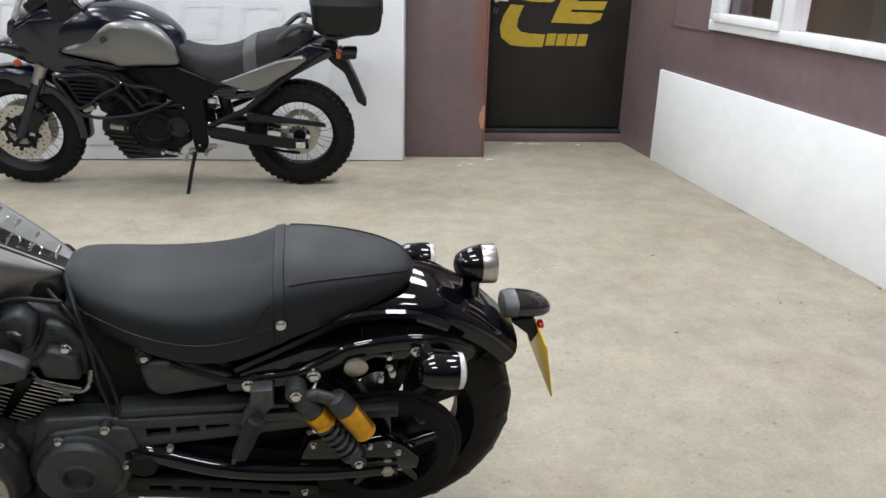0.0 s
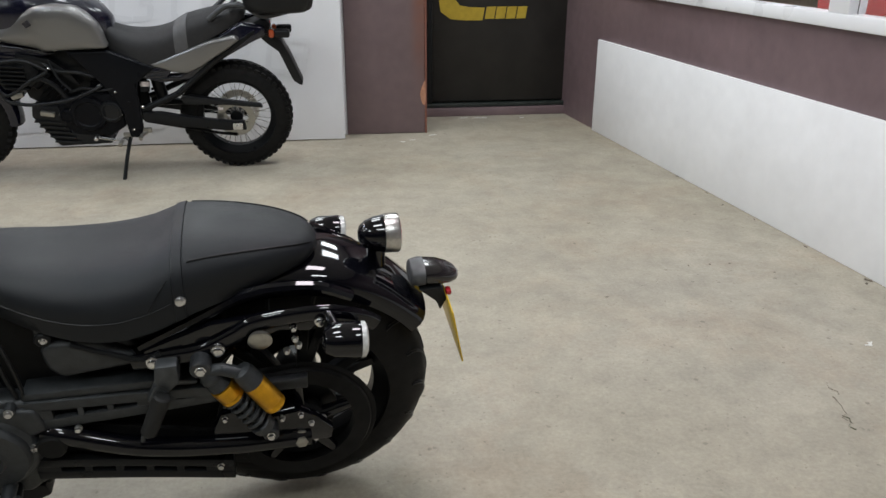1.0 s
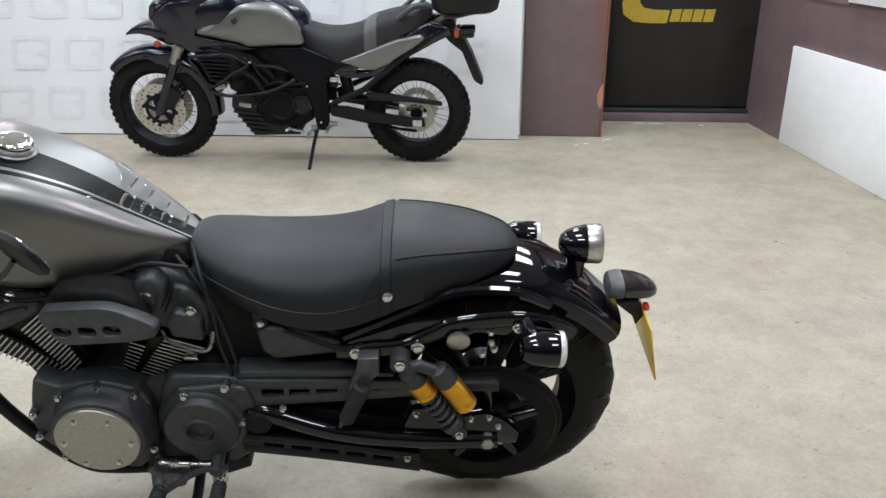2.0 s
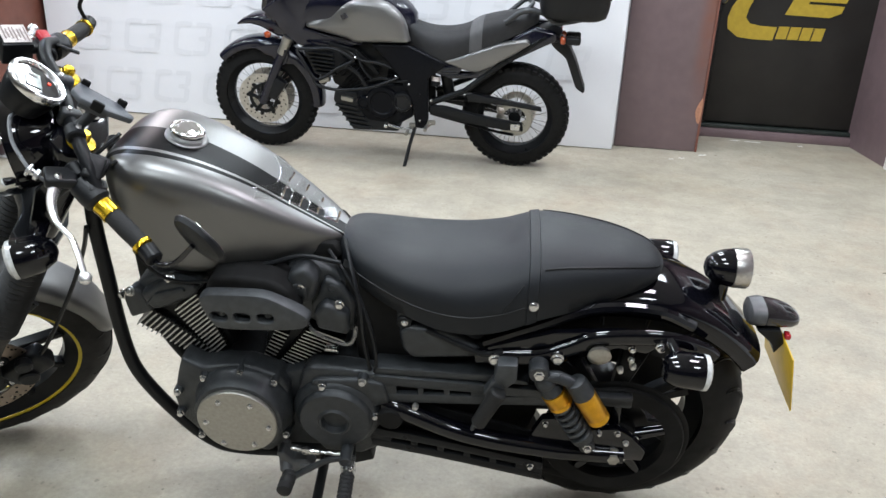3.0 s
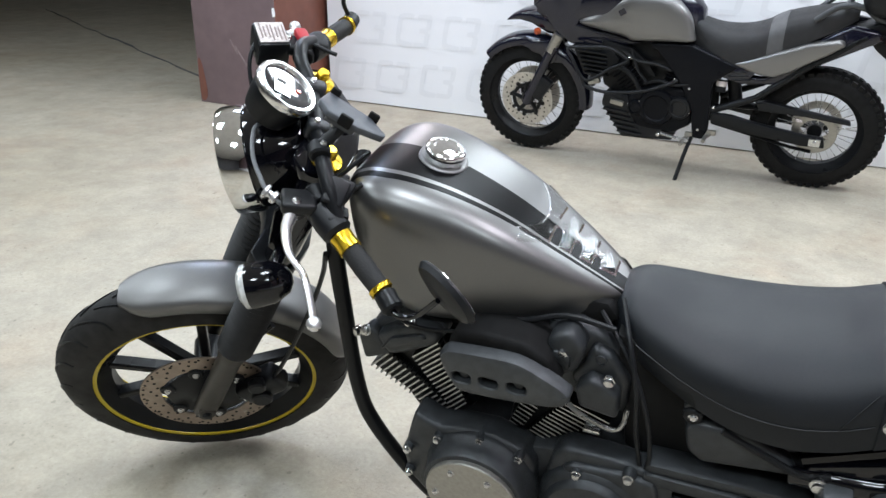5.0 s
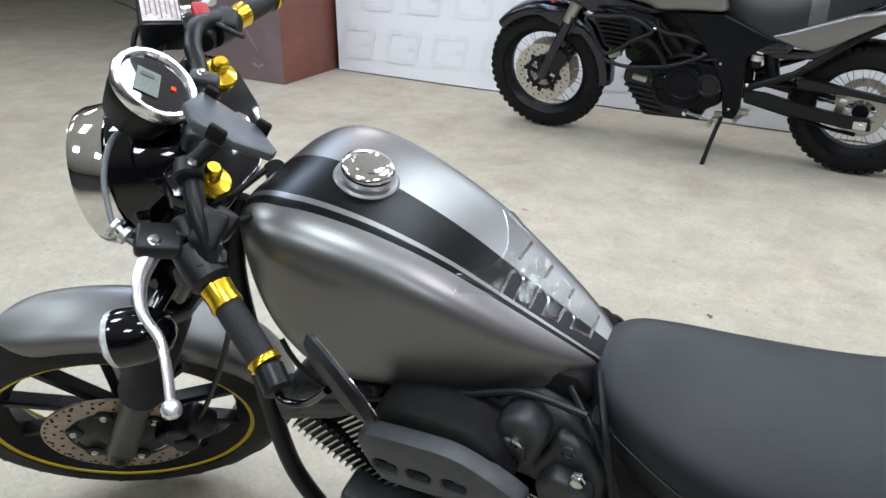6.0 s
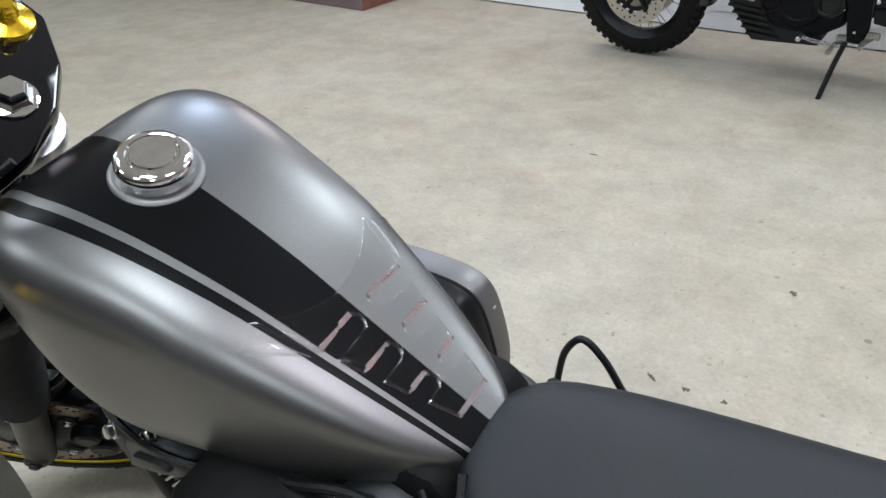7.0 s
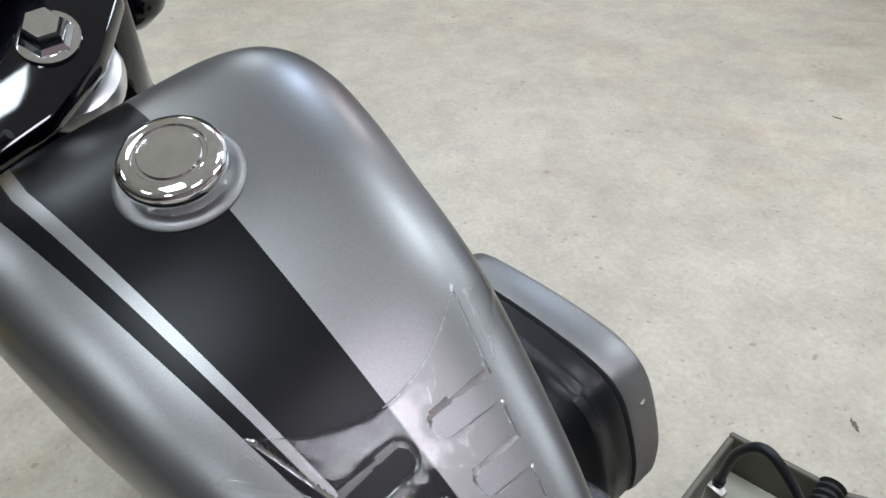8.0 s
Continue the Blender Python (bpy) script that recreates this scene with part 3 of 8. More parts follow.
# the office behind the window
wall_part("wall_office", [(-0.4, 5.5, -2.4, -2.3, 0, CEILING), (-0.5, -0.4, -2.4, -0.25, 0, CEILING), (5.5, 5.6, -2.4, -0.25, 0, CEILING)], M_BEIGE, "beige office wall behind the window")
cab = wall_part("office_cabinet", [(1.72, 2.17, -0.9, -0.3, 0.0, 2.05, 0.01)], M_REDCAB, "tall red cabinet standing behind the window", kind="thing")
tagged(cab, category="cabinet")
cab2 = wall_part("office_locker", [(1.35, 1.68, -1.5, -0.6, 0.0, 2.0, 0.01)], M_SATIN, "dark locker standing behind the window", kind="thing")
tagged(cab2, category="locker")

# black door
door = thing("door_1", "black padded steel door with a gold film logo", "door", kind="structure")
bm = BM()
box(bm, (1.6, 6.085, 1.10), (1.05, 0.05, 2.0), bevel=0.012)
part("door_leaf", bm, M_DOOR, door)
bm = BM()
box(bm, (1.05, 6.08, 1.10), (0.05, 0.09, 2.06), bevel=0.006)
box(bm, (2.15, 6.08, 1.10), (0.05, 0.09, 2.06), bevel=0.006)
box(bm, (1.6, 6.08, 2.1), (1.15, 0.088, 0.05), bevel=0.006)
part("door_frame", bm, M_SATIN, door)
bm = BM()
box(bm, (1.6, 6.06, 0.078), (1.15, 0.07, 0.03), bevel=0.006)
part("threshold", bm, M_FRAMEGREEN, door, "worn dark green threshold")
bm = BM()
box(bm, (1.56, 6.06, 0.031), (1.2, 0.12, 0.062), bevel=0.004)
solid("trim_step", bm, M_PURPLE, "aubergine painted step under the door, paint chipped", "step", "structure")
bm = BM()
for z in (0.955, 1.03):
    cyl(bm, (1.085, 6.06, z), (1.085, 6.035, z), 0.022, seg=20, bevel=0.004)
box(bm, (1.12, 6.025, 1.03), (0.11, 0.014, 0.018), bevel=0.005)
part("door_handle", bm, M_CHROME, door, "chrome lever handle and lock")
bm = BM()
YL = 6.058
hook = smooth_loop([(1.200, 1.00), (1.150, 0.92), (1.128, 0.84), (1.140, 0.765), (1.215, 0.712), (1.33, 0.702), (1.452, 0.702)], 1) + [(1.470, 0.792), (1.36, 0.796), (1.285, 0.808), (1.252, 0.845), (1.262, 0.91), (1.297, 0.995)]
plate(bm, hook, YL, YL - 0.004)
plate(bm, [(1.235, 1.16), (1.190, 1.045), (1.36, 1.02), (1.50, 1.018), (1.555, 1.055), (1.60, 1.16), (1.51, 1.16), (1.475, 1.075), (1.30, 1.08), (1.33, 1.16)], YL, YL - 0.004)
eblock = [(1.505, 0.878), (1.80, 0.872), (1.872, 0.905), (1.885, 0.95), (1.755, 0.955), (1.648, 0.955), (1.652, 0.972), (1.89, 0.972), (1.915, 1.035), (1.69, 1.03), (1.70, 1.05), (1.92, 1.055), (1.95, 1.16), (1.62, 1.16)]
plate(bm, eblock, YL, YL - 0.004)
part("logo_shape", bm, M_GOLDFILM, door, "gold film logo shapes")
for i in range(4):
    x = 1.470 + i * 0.079
    bm = BM()
    plate(bm, [(x, 0.712), (x + 0.070, 0.714), (x + 0.084, 0.80), (x + 0.014, 0.798)], YL, YL - 0.004)
    part("logo_bar", bm, M_GOLDFILM, door, "gold film bar below the logo")

# hanging banner with pale printed marks
ban = thing("banner", "white advertising banner with pale grey printed marks, hanging to the floor", "banner", kind="thing")
bm = BM()
nx, nz_ = 110, 40
rows_ = []
for j in range(nz_ + 1):
    z = 0.008 + 2.6 * j / nz_
    row = []
    for i in range(nx + 1):
        x = -3.64 + 4.04 * i / nx
        wob = 0.0012 * math.sin(x * 3.1 + z) + 0.0008 * math.sin(x * 7.7 - z * 2) * (1 - z / 3) + 0.006 * max(0, 0.25 - z) * math.sin(x * 5)
        row.append((x, 5.37 + wob, z))
    rows_.append(row)
loft(bm, [[vec(c) for c in r] + [vec(c) + vec((0, 0.003, 0)) for c in r[::-1]] for r in rows_])
part("cloth", bm, M_BANNER, ban)


def print_mark(bm, x, z, s):
    y = 5.3664
    L = lambda pts: plate(bm, [(x + (a + 0.2 * b) * s, z + b * s) for a, b in pts], y, y + 0.0004)
    L(smooth_loop([(0.02, 0.18), (0.12, 0.04), (0.5, 0.0), (0.52, 0.13), (0.2, 0.17), (0.14, 0.3), (0.14, 0.66), (0.2, 0.74), (0.44, 0.74), (0.44, 0.86), (0.1, 0.86), (0.0, 0.74)], 2))
    L([(0.56, 0.02), (0.92, 0.02), (1.0, 0.1), (1.0, 0.36), (0.94, 0.44), (1.0, 0.52), (1.0, 0.8), (0.94, 0.86), (0.58, 0.86), (0.58, 0.74), (0.86, 0.74), (0.86, 0.52), (0.68, 0.5), (0.68, 0.4), (0.86, 0.38), (0.86, 0.14), (0.56, 0.14)])


bm = BM()
print_mark(bm, 0, 0, 0.27)
mark = part("printed_mark", bm, M_PRINT, ban, "pale grey printed logo shape")
for r0 in range(7):
    for c0 in range(11):
        x = -3.62 + c0 * 0.37 + (0.18 if r0 % 2 else 0)
        if x < 0.05:
            ob = mark if (r0, c0) == (0, 0) else new("printed_mark", mark.data)
            ob.parent = ban
            ob.location = (x, 0, 0.1 + r0 * 0.34)

# ceiling lamps: square panels, all out of view; the western four are added fill
def ceiling_lamp(x, y):
    t = thing("ceiling_lamp", "square white panel light on the ceiling, out of view", "ceiling lamp", Matrix.Translation((x, y, CEILING)), "garage ceiling lamps")
    bm = BM()
    box(bm, (0, 0, -0.03), (0.64, 0.64, 0.056), bevel=0.008)
    part("housing", bm, M_PVC, t)
    ld = bpy.data.lights.new("panel_light", "AREA")
    ld.shape, ld.size, ld.size_y, ld.energy, ld.color = "RECTANGLE", 0.58, 0.58, LAMP_POWER, LAMP_TINTS.get((x, y), (0.91, 0.985, 1.02))
    lo = new("panel_light", ld)
    lo.parent = t
    lo.location = (0, 0, -0.066)


for x, y in LAMP_SPOTS:
    ceiling_lamp(x, y)

# small litter on the floor and paint damage
M_CHIP = mat("dark_wood_chip", (0.10, 0.075, 0.05), 0.7, grain=0.3, scale=80)
M_MOSS = mat("greenish_dirt", (0.07, 0.07, 0.035), 0.9, grain=0.4, scale=90)
M_SCRAP = mat("white_plaster_scrap", (0.75, 0.74, 0.7), 0.7, grain=0.1, scale=80)


def litter(name, x, y, L_, w, h, rz, m_, label, seed):
    rnd = random.Random(seed)
    bm = BM()
    n = 7
    rings = []
    for k in range(n):
        t = k / (n - 1)
        ww = w * (0.12 + 0.88 * math.sin(math.pi * (0.06 + 0.88 * t))) * rnd.uniform(0.5, 1.4)
        yy = rnd.uniform(-0.7, 0.7) * w
        rings.append([vec((L_ * (t - 0.5), yy + ww * math.cos(a), h * (0.5 + 0.5 * math.sin(a)))) for a in [2 * math.pi * i / 7 for i in range(7)]])
    loft(bm, rings)
    ob = solid(name, bm, m_, label, "litter", group="litter on the floor")
    ob.matrix_world = pose(x, y, 0.0003, 0, 0, rz)


for i, (x, y, L_, w, rz) in enumerate(((-1.369, 3.612, 0.032, 0.003, 8), (-0.480, 3.09, 0.026, 0.008, -40), (-0.636, 2.566, 0.034, 0.004, -30), (-0.554, 2.57, 0.018, 0.007, 10), (-0.468, 2.577, 0.015, 0.006, 20), (1.35, 2.73, 0.014, 0.004, 30), (1.533, 3.55, 0.018, 0.004, 0), (1.793, 2.987, 0.014, 0.003, 60), (1.98, 2.99, 0.012, 0.003, 15), (2.12, 2.875, 0.012, 0.003, 5), (1.89, 2.99, 0.01, 0.003, 80), (2.31, 3.736, 0.02, 0.004, 30), (2.285, 4.26, 0.03, 0.005, 95), (2.315, 3.94, 0.03, 0.004, 97), (2.41, 3.13, 0.03, 0.005, 97), (2.455, 2.75, 0.04, 0.008, 97), (2.43, 2.72, 0.02, 0.006, 60), (2.36, 3.5, 0.02, 0.003, 90))):
    litter("wood_chip", x, y, L_, w, 0.0022, rz, M_CHIP, "small dark splinter lying on the concrete floor", i)
for i, (x, y, L_, w, rz) in enumerate(((1.30, 5.93, 0.07, 0.012, 5), (1.42, 5.92, 0.11, 0.008, -3), (1.74, 5.90, 0.035, 0.014, 40), (0.85, 5.3, 0.04, 0.008, 10), (0.78, 5.26, 0.03, 0.006, 0), (2.12, 2.25, 0.04, 0.012, 20), (1.0, 5.42, 0.06, 0.01, 30))):
    litter("plaster_scrap", x, y, L_, w, 0.004, rz, M_SCRAP, "white plaster crumb lying on the floor", 40 + i)
bm = BM()
plate(bm, smooth_loop([(0.925, 0.27), (0.94, 0.33), (0.962, 0.36), (0.962, 0.22), (0.945, 0.20)], 3), 5.4985, 5.503)
solid("trim_chip", bm, mat("bare_orange_plaster", (0.42, 0.2, 0.12), 0.7, grain=0.15, scale=60), "chipped plaster at the pier's edge", "chip", "structure")
# floor crack near the wainscot
bm = BM()
rnd = random.Random(5)
for i, (x0, y0, n_, r) in enumerate(((1.80, 1.96, 9, 0.0014), (1.775, 1.86, 5, 0.003), (1.83, 2.02, 4, 0.001))):
    bm = BM()
    pts = [vec((x0 - 0.004 * k + rnd.uniform(-0.012, 0.012), y0 - 0.018 * k, 0.0006)) for k in range(n_)]
    tube(bm, pts, r, 5, radii=[r * rnd.uniform(0.4, 1.5) for k in range(n_)], flat=0.3)
    solid("floor_crack", bm, M_MOSS if i == 1 else M_CHIP, "dirt-filled crack in the concrete floor", "crack", "structure")

# ---------- the cruiser in front ----------
# x forward, y to its left, z up, from the rear tyre's footprint; it leans on its stand
BIKE = pose(0.219, 1.772, 0, -11.45, 0, 184.62)
bike = thing("cruiser_motorcycle", "matt grey and black cruiser motorcycle leaning on its side stand", "motorcycle", BIKE)
LEFT = (0, 1, 0)


def tyre(bm, c, R, r, w, seg=64, n=9):
    prof = []
    for k in range(n + 1):
        a = math.pi * k / n
        prof.append((r + (R - r) * abs(math.sin(a)) ** 0.95, -w * power(math.cos(a), 0.8) * (1 - 0.12 * (1 - abs(math.cos(a))) * 0)))
    lathe(bm, vec(c), LEFT, prof, seg, closed=True)


def rim(bm, c, r, w, seg=64, depth=0.03):
    lathe(bm, vec(c), LEFT, [(r, -w), (r + 0.006, -w), (r + 0.006, w), (r, w), (r - 0.008, w * 0.8), (r - depth, w * 0.35), (r - depth, -w * 0.35), (r - 0.008, -w * 0.8)], seg, closed=True)


def cast_spokes(bm, c, r0, r1, n, y0, y1, wide=0.022, twin=False):
    for i in range(n):
        a0 = 2 * math.pi * i / n
        for off in ((-0.1, 0.1) if twin else (0,)):
            a = a0
            p0 = vec(c) + vec((r0 * math.cos(a), y0, r0 * math.sin(a)))
            p1 = vec(c) + vec((r1 * math.cos(a + off), y1, r1 * math.sin(a + off)))
            dd = (p1 - p0)
            m = axis_frame((p0 + p1) / 2, dd)
            side = vec((0, 1, 0))
            x = side.cross(dd.normalized()).normalized()
            mm = Matrix((x, side, dd.normalized())).transposed().to_4x4()
            mm.translation = (p0 + p1) / 2
            box(bm, (0, 0, 0), (wide, 0.03, dd.length), rot=None, bevel=0.004, seg=1)
            bmesh.ops.transform(bm, matrix=mm, verts=bm.verts[-24:])


# rear wheel
AX = (0, -0.016, 0.329)
bm = BM()
tyre(bm, AX, 0.3085, 0.210, 0.072)
rw = part("rear_wheel", bm, M_RUBBER, bike, "wide black rear tyre on a black cast wheel")
bm = BM()
rim(bm, AX, 0.209, 0.056)
cast_spokes(bm, AX, 0.05, 0.19, 7, 0.03, 0.02, 0.026, True)
cyl(bm, (0, -0.09, 0.323), (0, 0.1, 0.323), 0.05)
part("rim", bm, M_SATIN, rw)
# dark disc added on the far side to close the view between spokes
bm = BM()
lathe(bm, (0, -0.075, 0.327), (0, -1, 0), [(0.06, 0), (0.15, 0), (0.15, 0.005), (0.06, 0.005)], 48, closed=True)
part("brake_disc", bm, M_SATIN, rw, "dark filler disc in place of the rear brake disc")
bm = BM()
lathe(bm, (0, 0.07, 0.325), LEFT, [(0.04, 0), (0.085, 0), (0.085, 0.008), (0.04, 0.012)], 48, closed=True)
part("cush_drive", bm, M_SATIN, rw, "black hub carrier")
bm = BM()
lathe(bm, (0, 0.095, 0.323), LEFT, [(0.118, 0), (0.155, 0), (0.158, 0.004), (0.158, 0.026), (0.155, 0.03), (0.118, 0.03)], 72, closed=True)
cyl(bm, (0, 0.09, 0.323), (0, 0.125, 0.323), 0.058, bevel=0.006)
pulley = part("belt_pulley", bm, M_RUBBER, bike, "black toothed belt pulley")
for i in range(5):
    a = 2 * math.pi * i / 5 + 0.3
    p = vec((math.cos(a), 0, math.sin(a)))
    bm = BM()
    cyl(bm, vec((0, 0.112, 0.323)) + p * 0.05, vec((0, 0.112, 0.323)) + p * 0.13, 0.016, 0.012, 12)
    part("pulley_spoke", bm, M_GLOSS, pulley)
for i in range(5):
    a = 2 * math.pi * i / 5 + 0.3
    bm = BM()
    bolt(bm, (0.052 * math.cos(a), 0.127, 0.323 + 0.052 * math.sin(a)), LEFT, 0.008)
    part("pulley_bolt", bm, M_STEEL, pulley)
bm = BM()
belt = [(0.16 * math.cos(a), 0.323 + 0.16 * math.sin(a)) for a in [radians(90 + k * 10) for k in range(19)]]
path = [vec((x, 0.112, z)) for x, z in belt] + [vec((0.56, 0.112, 0.315)), vec((0.60, 0.112, 0.37)), vec((0.56, 0.112, 0.43))]
tube(bm, path + [path[0]], 0.011, 8, flat=0.3)
part("drive_belt", bm, M_RUBBER, bike)
# swingarm, guards, axle
bm = BM()
tube(bm, spline([(0.51, 0.14, 0.405), (0.465, 0.152, 0.398), (0.365, 0.158, 0.360), (0.27, 0.16, 0.338), (0.17, 0.16, 0.326), (0.10, 0.16, 0.322), (-0.02, 0.155, 0.318)], 6), 0.0215, 16)
tube(bm, spline([(0.50, -0.15, 0.40), (0.25, -0.16, 0.36), (-0.02, -0.155, 0.318)], 6), 0.024, 12)
plate(bm, [(0.17, 0.305), (0.185, 0.36), (0.165, 0.41), (0.14, 0.415), (0.06, 0.388), (0.0, 0.398), (-0.035, 0.375), (-0.07, 0.335), (-0.065, 0.305)], 0.138, 0.160, 0.005)
swing = part("swingarm", bm, M_GLOSS, bike)
bm = BM()
lathe(bm, (0.001, 0.158, 0.320), LEFT, [(0.021, 0), (0.021, 0.006), (0.018, 0.008)], 24)
bolt(bm, (0.001, 0.165, 0.320), LEFT, 0.018, 0.013, 6)
part("axle_nut", bm, M_ALU, swing)
for p in ((0.156, 0.160, 0.400), (0.039, 0.160, 0.384), (-0.001, 0.160, 0.388), (-0.022, 0.160, 0.361)):
    bm = BM()
    bolt(bm, p, LEFT, 0.007)
    part("plate_bolt", bm, M_STEEL, swing)
# belt guards: rails and bridges round open slots
def slotted(bm, top, low, slots, y0, y1, rail, bevel=0.003):
    """A guard between two (x, z) lines given front to back; slots are ranges of x left open between the rails."""
    line = lambda ln, x: table([(p[0], p[1]) for p in ln[::-1]], x)[0]
    xs = [p[0] for p in top]
    ends = sorted({max(xs), min(xs)} | {v for s_ in slots for v in s_}, reverse=True)
    for ln, sgn in ((top, -1), (low, 1)):
        pts = [(x, line(ln, x)) for x in ends]
        plate(bm, pts + [(x, z + sgn * rail) for x, z in pts[::-1]], y0, y1, bevel)
    for u, v in zip(ends, ends[1:]):
        if not any(abs(u - max(s_)) < 1e-6 for s_ in slots):
            plate(bm, [(u, line(top, u) - rail * 0.7), (v, line(top, v) - rail * 0.7), (v, line(low, v) + rail * 0.7), (u, line(low, u) + rail * 0.7)], y0 + 0.002, y1 - 0.0015)


bm = BM()
slotted(bm, [(0.53, 0.494), (0.27, 0.490), (-0.02, 0.480)], [(0.53, 0.418), (0.27, 0.436), (-0.02, 0.462)], [(0.435, 0.482), (0.379, 0.424), (0.321, 0.367), (0.209, 0.247)], 0.135, 0.154, 0.0245)
plate(bm, [(0.53, 0.512), (0.27, 0.515), (0.20, 0.503), (0.20, 0.492), (0.27, 0.494), (0.53, 0.492)], 0.09, 0.148, 0.006, 2)
bg = part("belt_guard", bm, M_CAST, bike, "slotted black belt guard")
bm = BM()
plate(bm, [(0.53, 0.488), (0.27, 0.484), (-0.01, 0.476), (-0.01, 0.466), (0.27, 0.441), (0.53, 0.424)], 0.12, 0.136)
part("guard_back", bm, M_RUBBER, bg)
bm = BM()
slotted(bm, [(0.54, 0.344), (0.40, 0.323), (0.15, 0.274)], [(0.54, 0.288), (0.36, 0.258), (0.15, 0.216)], [(0.45, 0.495), (0.39, 0.435), (0.33, 0.375), (0.27, 0.315), (0.21, 0.255)], 0.135, 0.16, 0.0225)
lg = part("lower_guard", bm, M_SATIN, bike, "slotted black lower belt guard")
# dark plate added to hide the floor showing between swingarm and guard
bm = BM()
plate(bm, [(0.56, 0.43), (0.40, 0.40), (0.20, 0.345), (0.12, 0.32), (0.12, 0.25), (0.36, 0.29), (0.56, 0.325)], 0.124, 0.133)
part("gap_filler", bm, M_RUBBER, lg)
for p in ((0.178, 0.16, 0.262), (0.440, 0.16, 0.420)):
    bm = BM()
    bolt(bm, p, LEFT, 0.008)
    part("guard_bolt", bm, M_STEEL, lg)
# shock absorbers with reservoirs
for sy in (1, -1):
    y = 0.178 * sy
    top, low = vec((0.185, y, 0.567)), vec((0.064, y, 0.365))
    ax = (low - top)
    L_ = ax.length
    u = ax.normalized()
    bm = BM()
    cyl(bm, top + u * 0.02, low, 0.011, seg=14)
    cyl(bm, top - vec((0, 0.024, 0)), top + vec((0, 0.016, 0)), 0.021, seg=18, bevel=0.003)
    cyl(bm, low - vec((0, 0.02, 0)), low + vec((0, 0.012, 0)), 0.017, seg=18, bevel=0.003)
    lathe(bm, top + u * 0.015, u, [(0.015, 0), (0.0235, 0.012), (0.0245, 0.022), (0.0225, 0.026), (0.0245, 0.03), (0.0245, 0.048), (0.021, 0.05)], 22)
    lathe(bm, top + u * 0.195, u, [(0.018, 0), (0.026, 0.003), (0.024, 0.02), (0.014, 0.026)], 20)
    sh = part("shock_absorber", bm, M_CAST, bike, "gas shock absorber with gold collar and reservoir")
    bm = BM()
    lathe(bm, top + u * 0.064, u, [(0.02, 0), (0.0262, 0.002), (0.0262, 0.030), (0.025, 0.032), (0.0262, 0.034), (0.0262, 0.040), (0.02, 0.042)], 24)
    part("preload_collar", bm, M_AMBER, sh, "gold anodised collar")
    bm = BM()
    m = axis_frame(top + u * 0.1, u)
    coil = [m @ vec((0.0215 * math.cos(a), 0.0215 * math.sin(a), 0.1 * a / (2 * math.pi * 5.5))) for a in [k * 2 * math.pi / 14 for k in range(78)]]
    tube(bm, coil, 0.0048, 7)
    part("spring", bm, M_GREYCAST, sh)
    bm = BM()
    r0, r1 = vec((0.108, y + 0.006 * sy, 0.547)), vec((0.044, y + 0.006 * sy, 0.440))
    w = (r1 - r0).normalized()
    lathe(bm, r0 + w * 0.035, w, [(0.02, 0), (0.0245, 0.002), (0.0245, 0.064), (0.0235, 0.066), (0.0245, 0.068), (0.0245, 0.078), (0.022, 0.081), (0.016, 0.082)], 28)
    part("reservoir", bm, M_AMBER, sh, "gold anodised gas reservoir")
    bm = BM()
    lathe(bm, r0 - w * 0.008, w, [(0.012, 0), (0.0205, 0.004), (0.0235, 0.016), (0.0235, 0.030), (0.0245, 0.032), (0.0245, 0.046), (0.02, 0.048)], 22)
    tube(bm, [top + u * 0.018, (top + r0) / 2 + vec((0, 0.006 * sy, 0.004)), r0 + w * 0.010], 0.0135, 12)
    part("reservoir_head", bm, M_CAST, sh)
    for q, h, r in ((top, 0.016, 0.012), (low, 0.012, 0.010)):
        bm = BM()
        bolt(bm, q + vec((0, h * sy, 0)), (0, sy, 0), r, 0.007, 6)
        part("mount_bolt", bm, M_STEEL, sh)

# rear mudguard: an arched shell over the wheel
FC = vec((0, 0, 0.323))


def arch_shell(c, rows, thick=0.004, n=12, skew=0.0):
    """rows: angle, crown radius, edge radius, half width; skew cuts the first end back at the edges."""
    bm = BM()
    outer, inner = [], []
    for row_no, (ang, Rc, Re, hw) in enumerate(rows):
        o, i_ = [], []
        for k in range(n + 1):
            s = -1 + 2 * k / n
            a = radians(ang + skew * s * s * max(0, 1 - row_no / 7))
            y = hw * power(math.sin(s * math.pi / 2), 0.8)
            r = Re + (Rc - Re) * abs(math.cos(s * math.pi / 2)) ** 0.55
            for store, rr, yy in ((o, r, y), (i_, r - thick, y * (1 - thick / hw))):
                store.append(vec(c) + vec((rr * math.cos(a), yy, rr * math.sin(a))))
        outer.append(o)
        inner.append(i_)
    rings = [o + i_[::-1] for o, i_ in zip(outer, inner)]
    loft(bm, rings)
    return bm


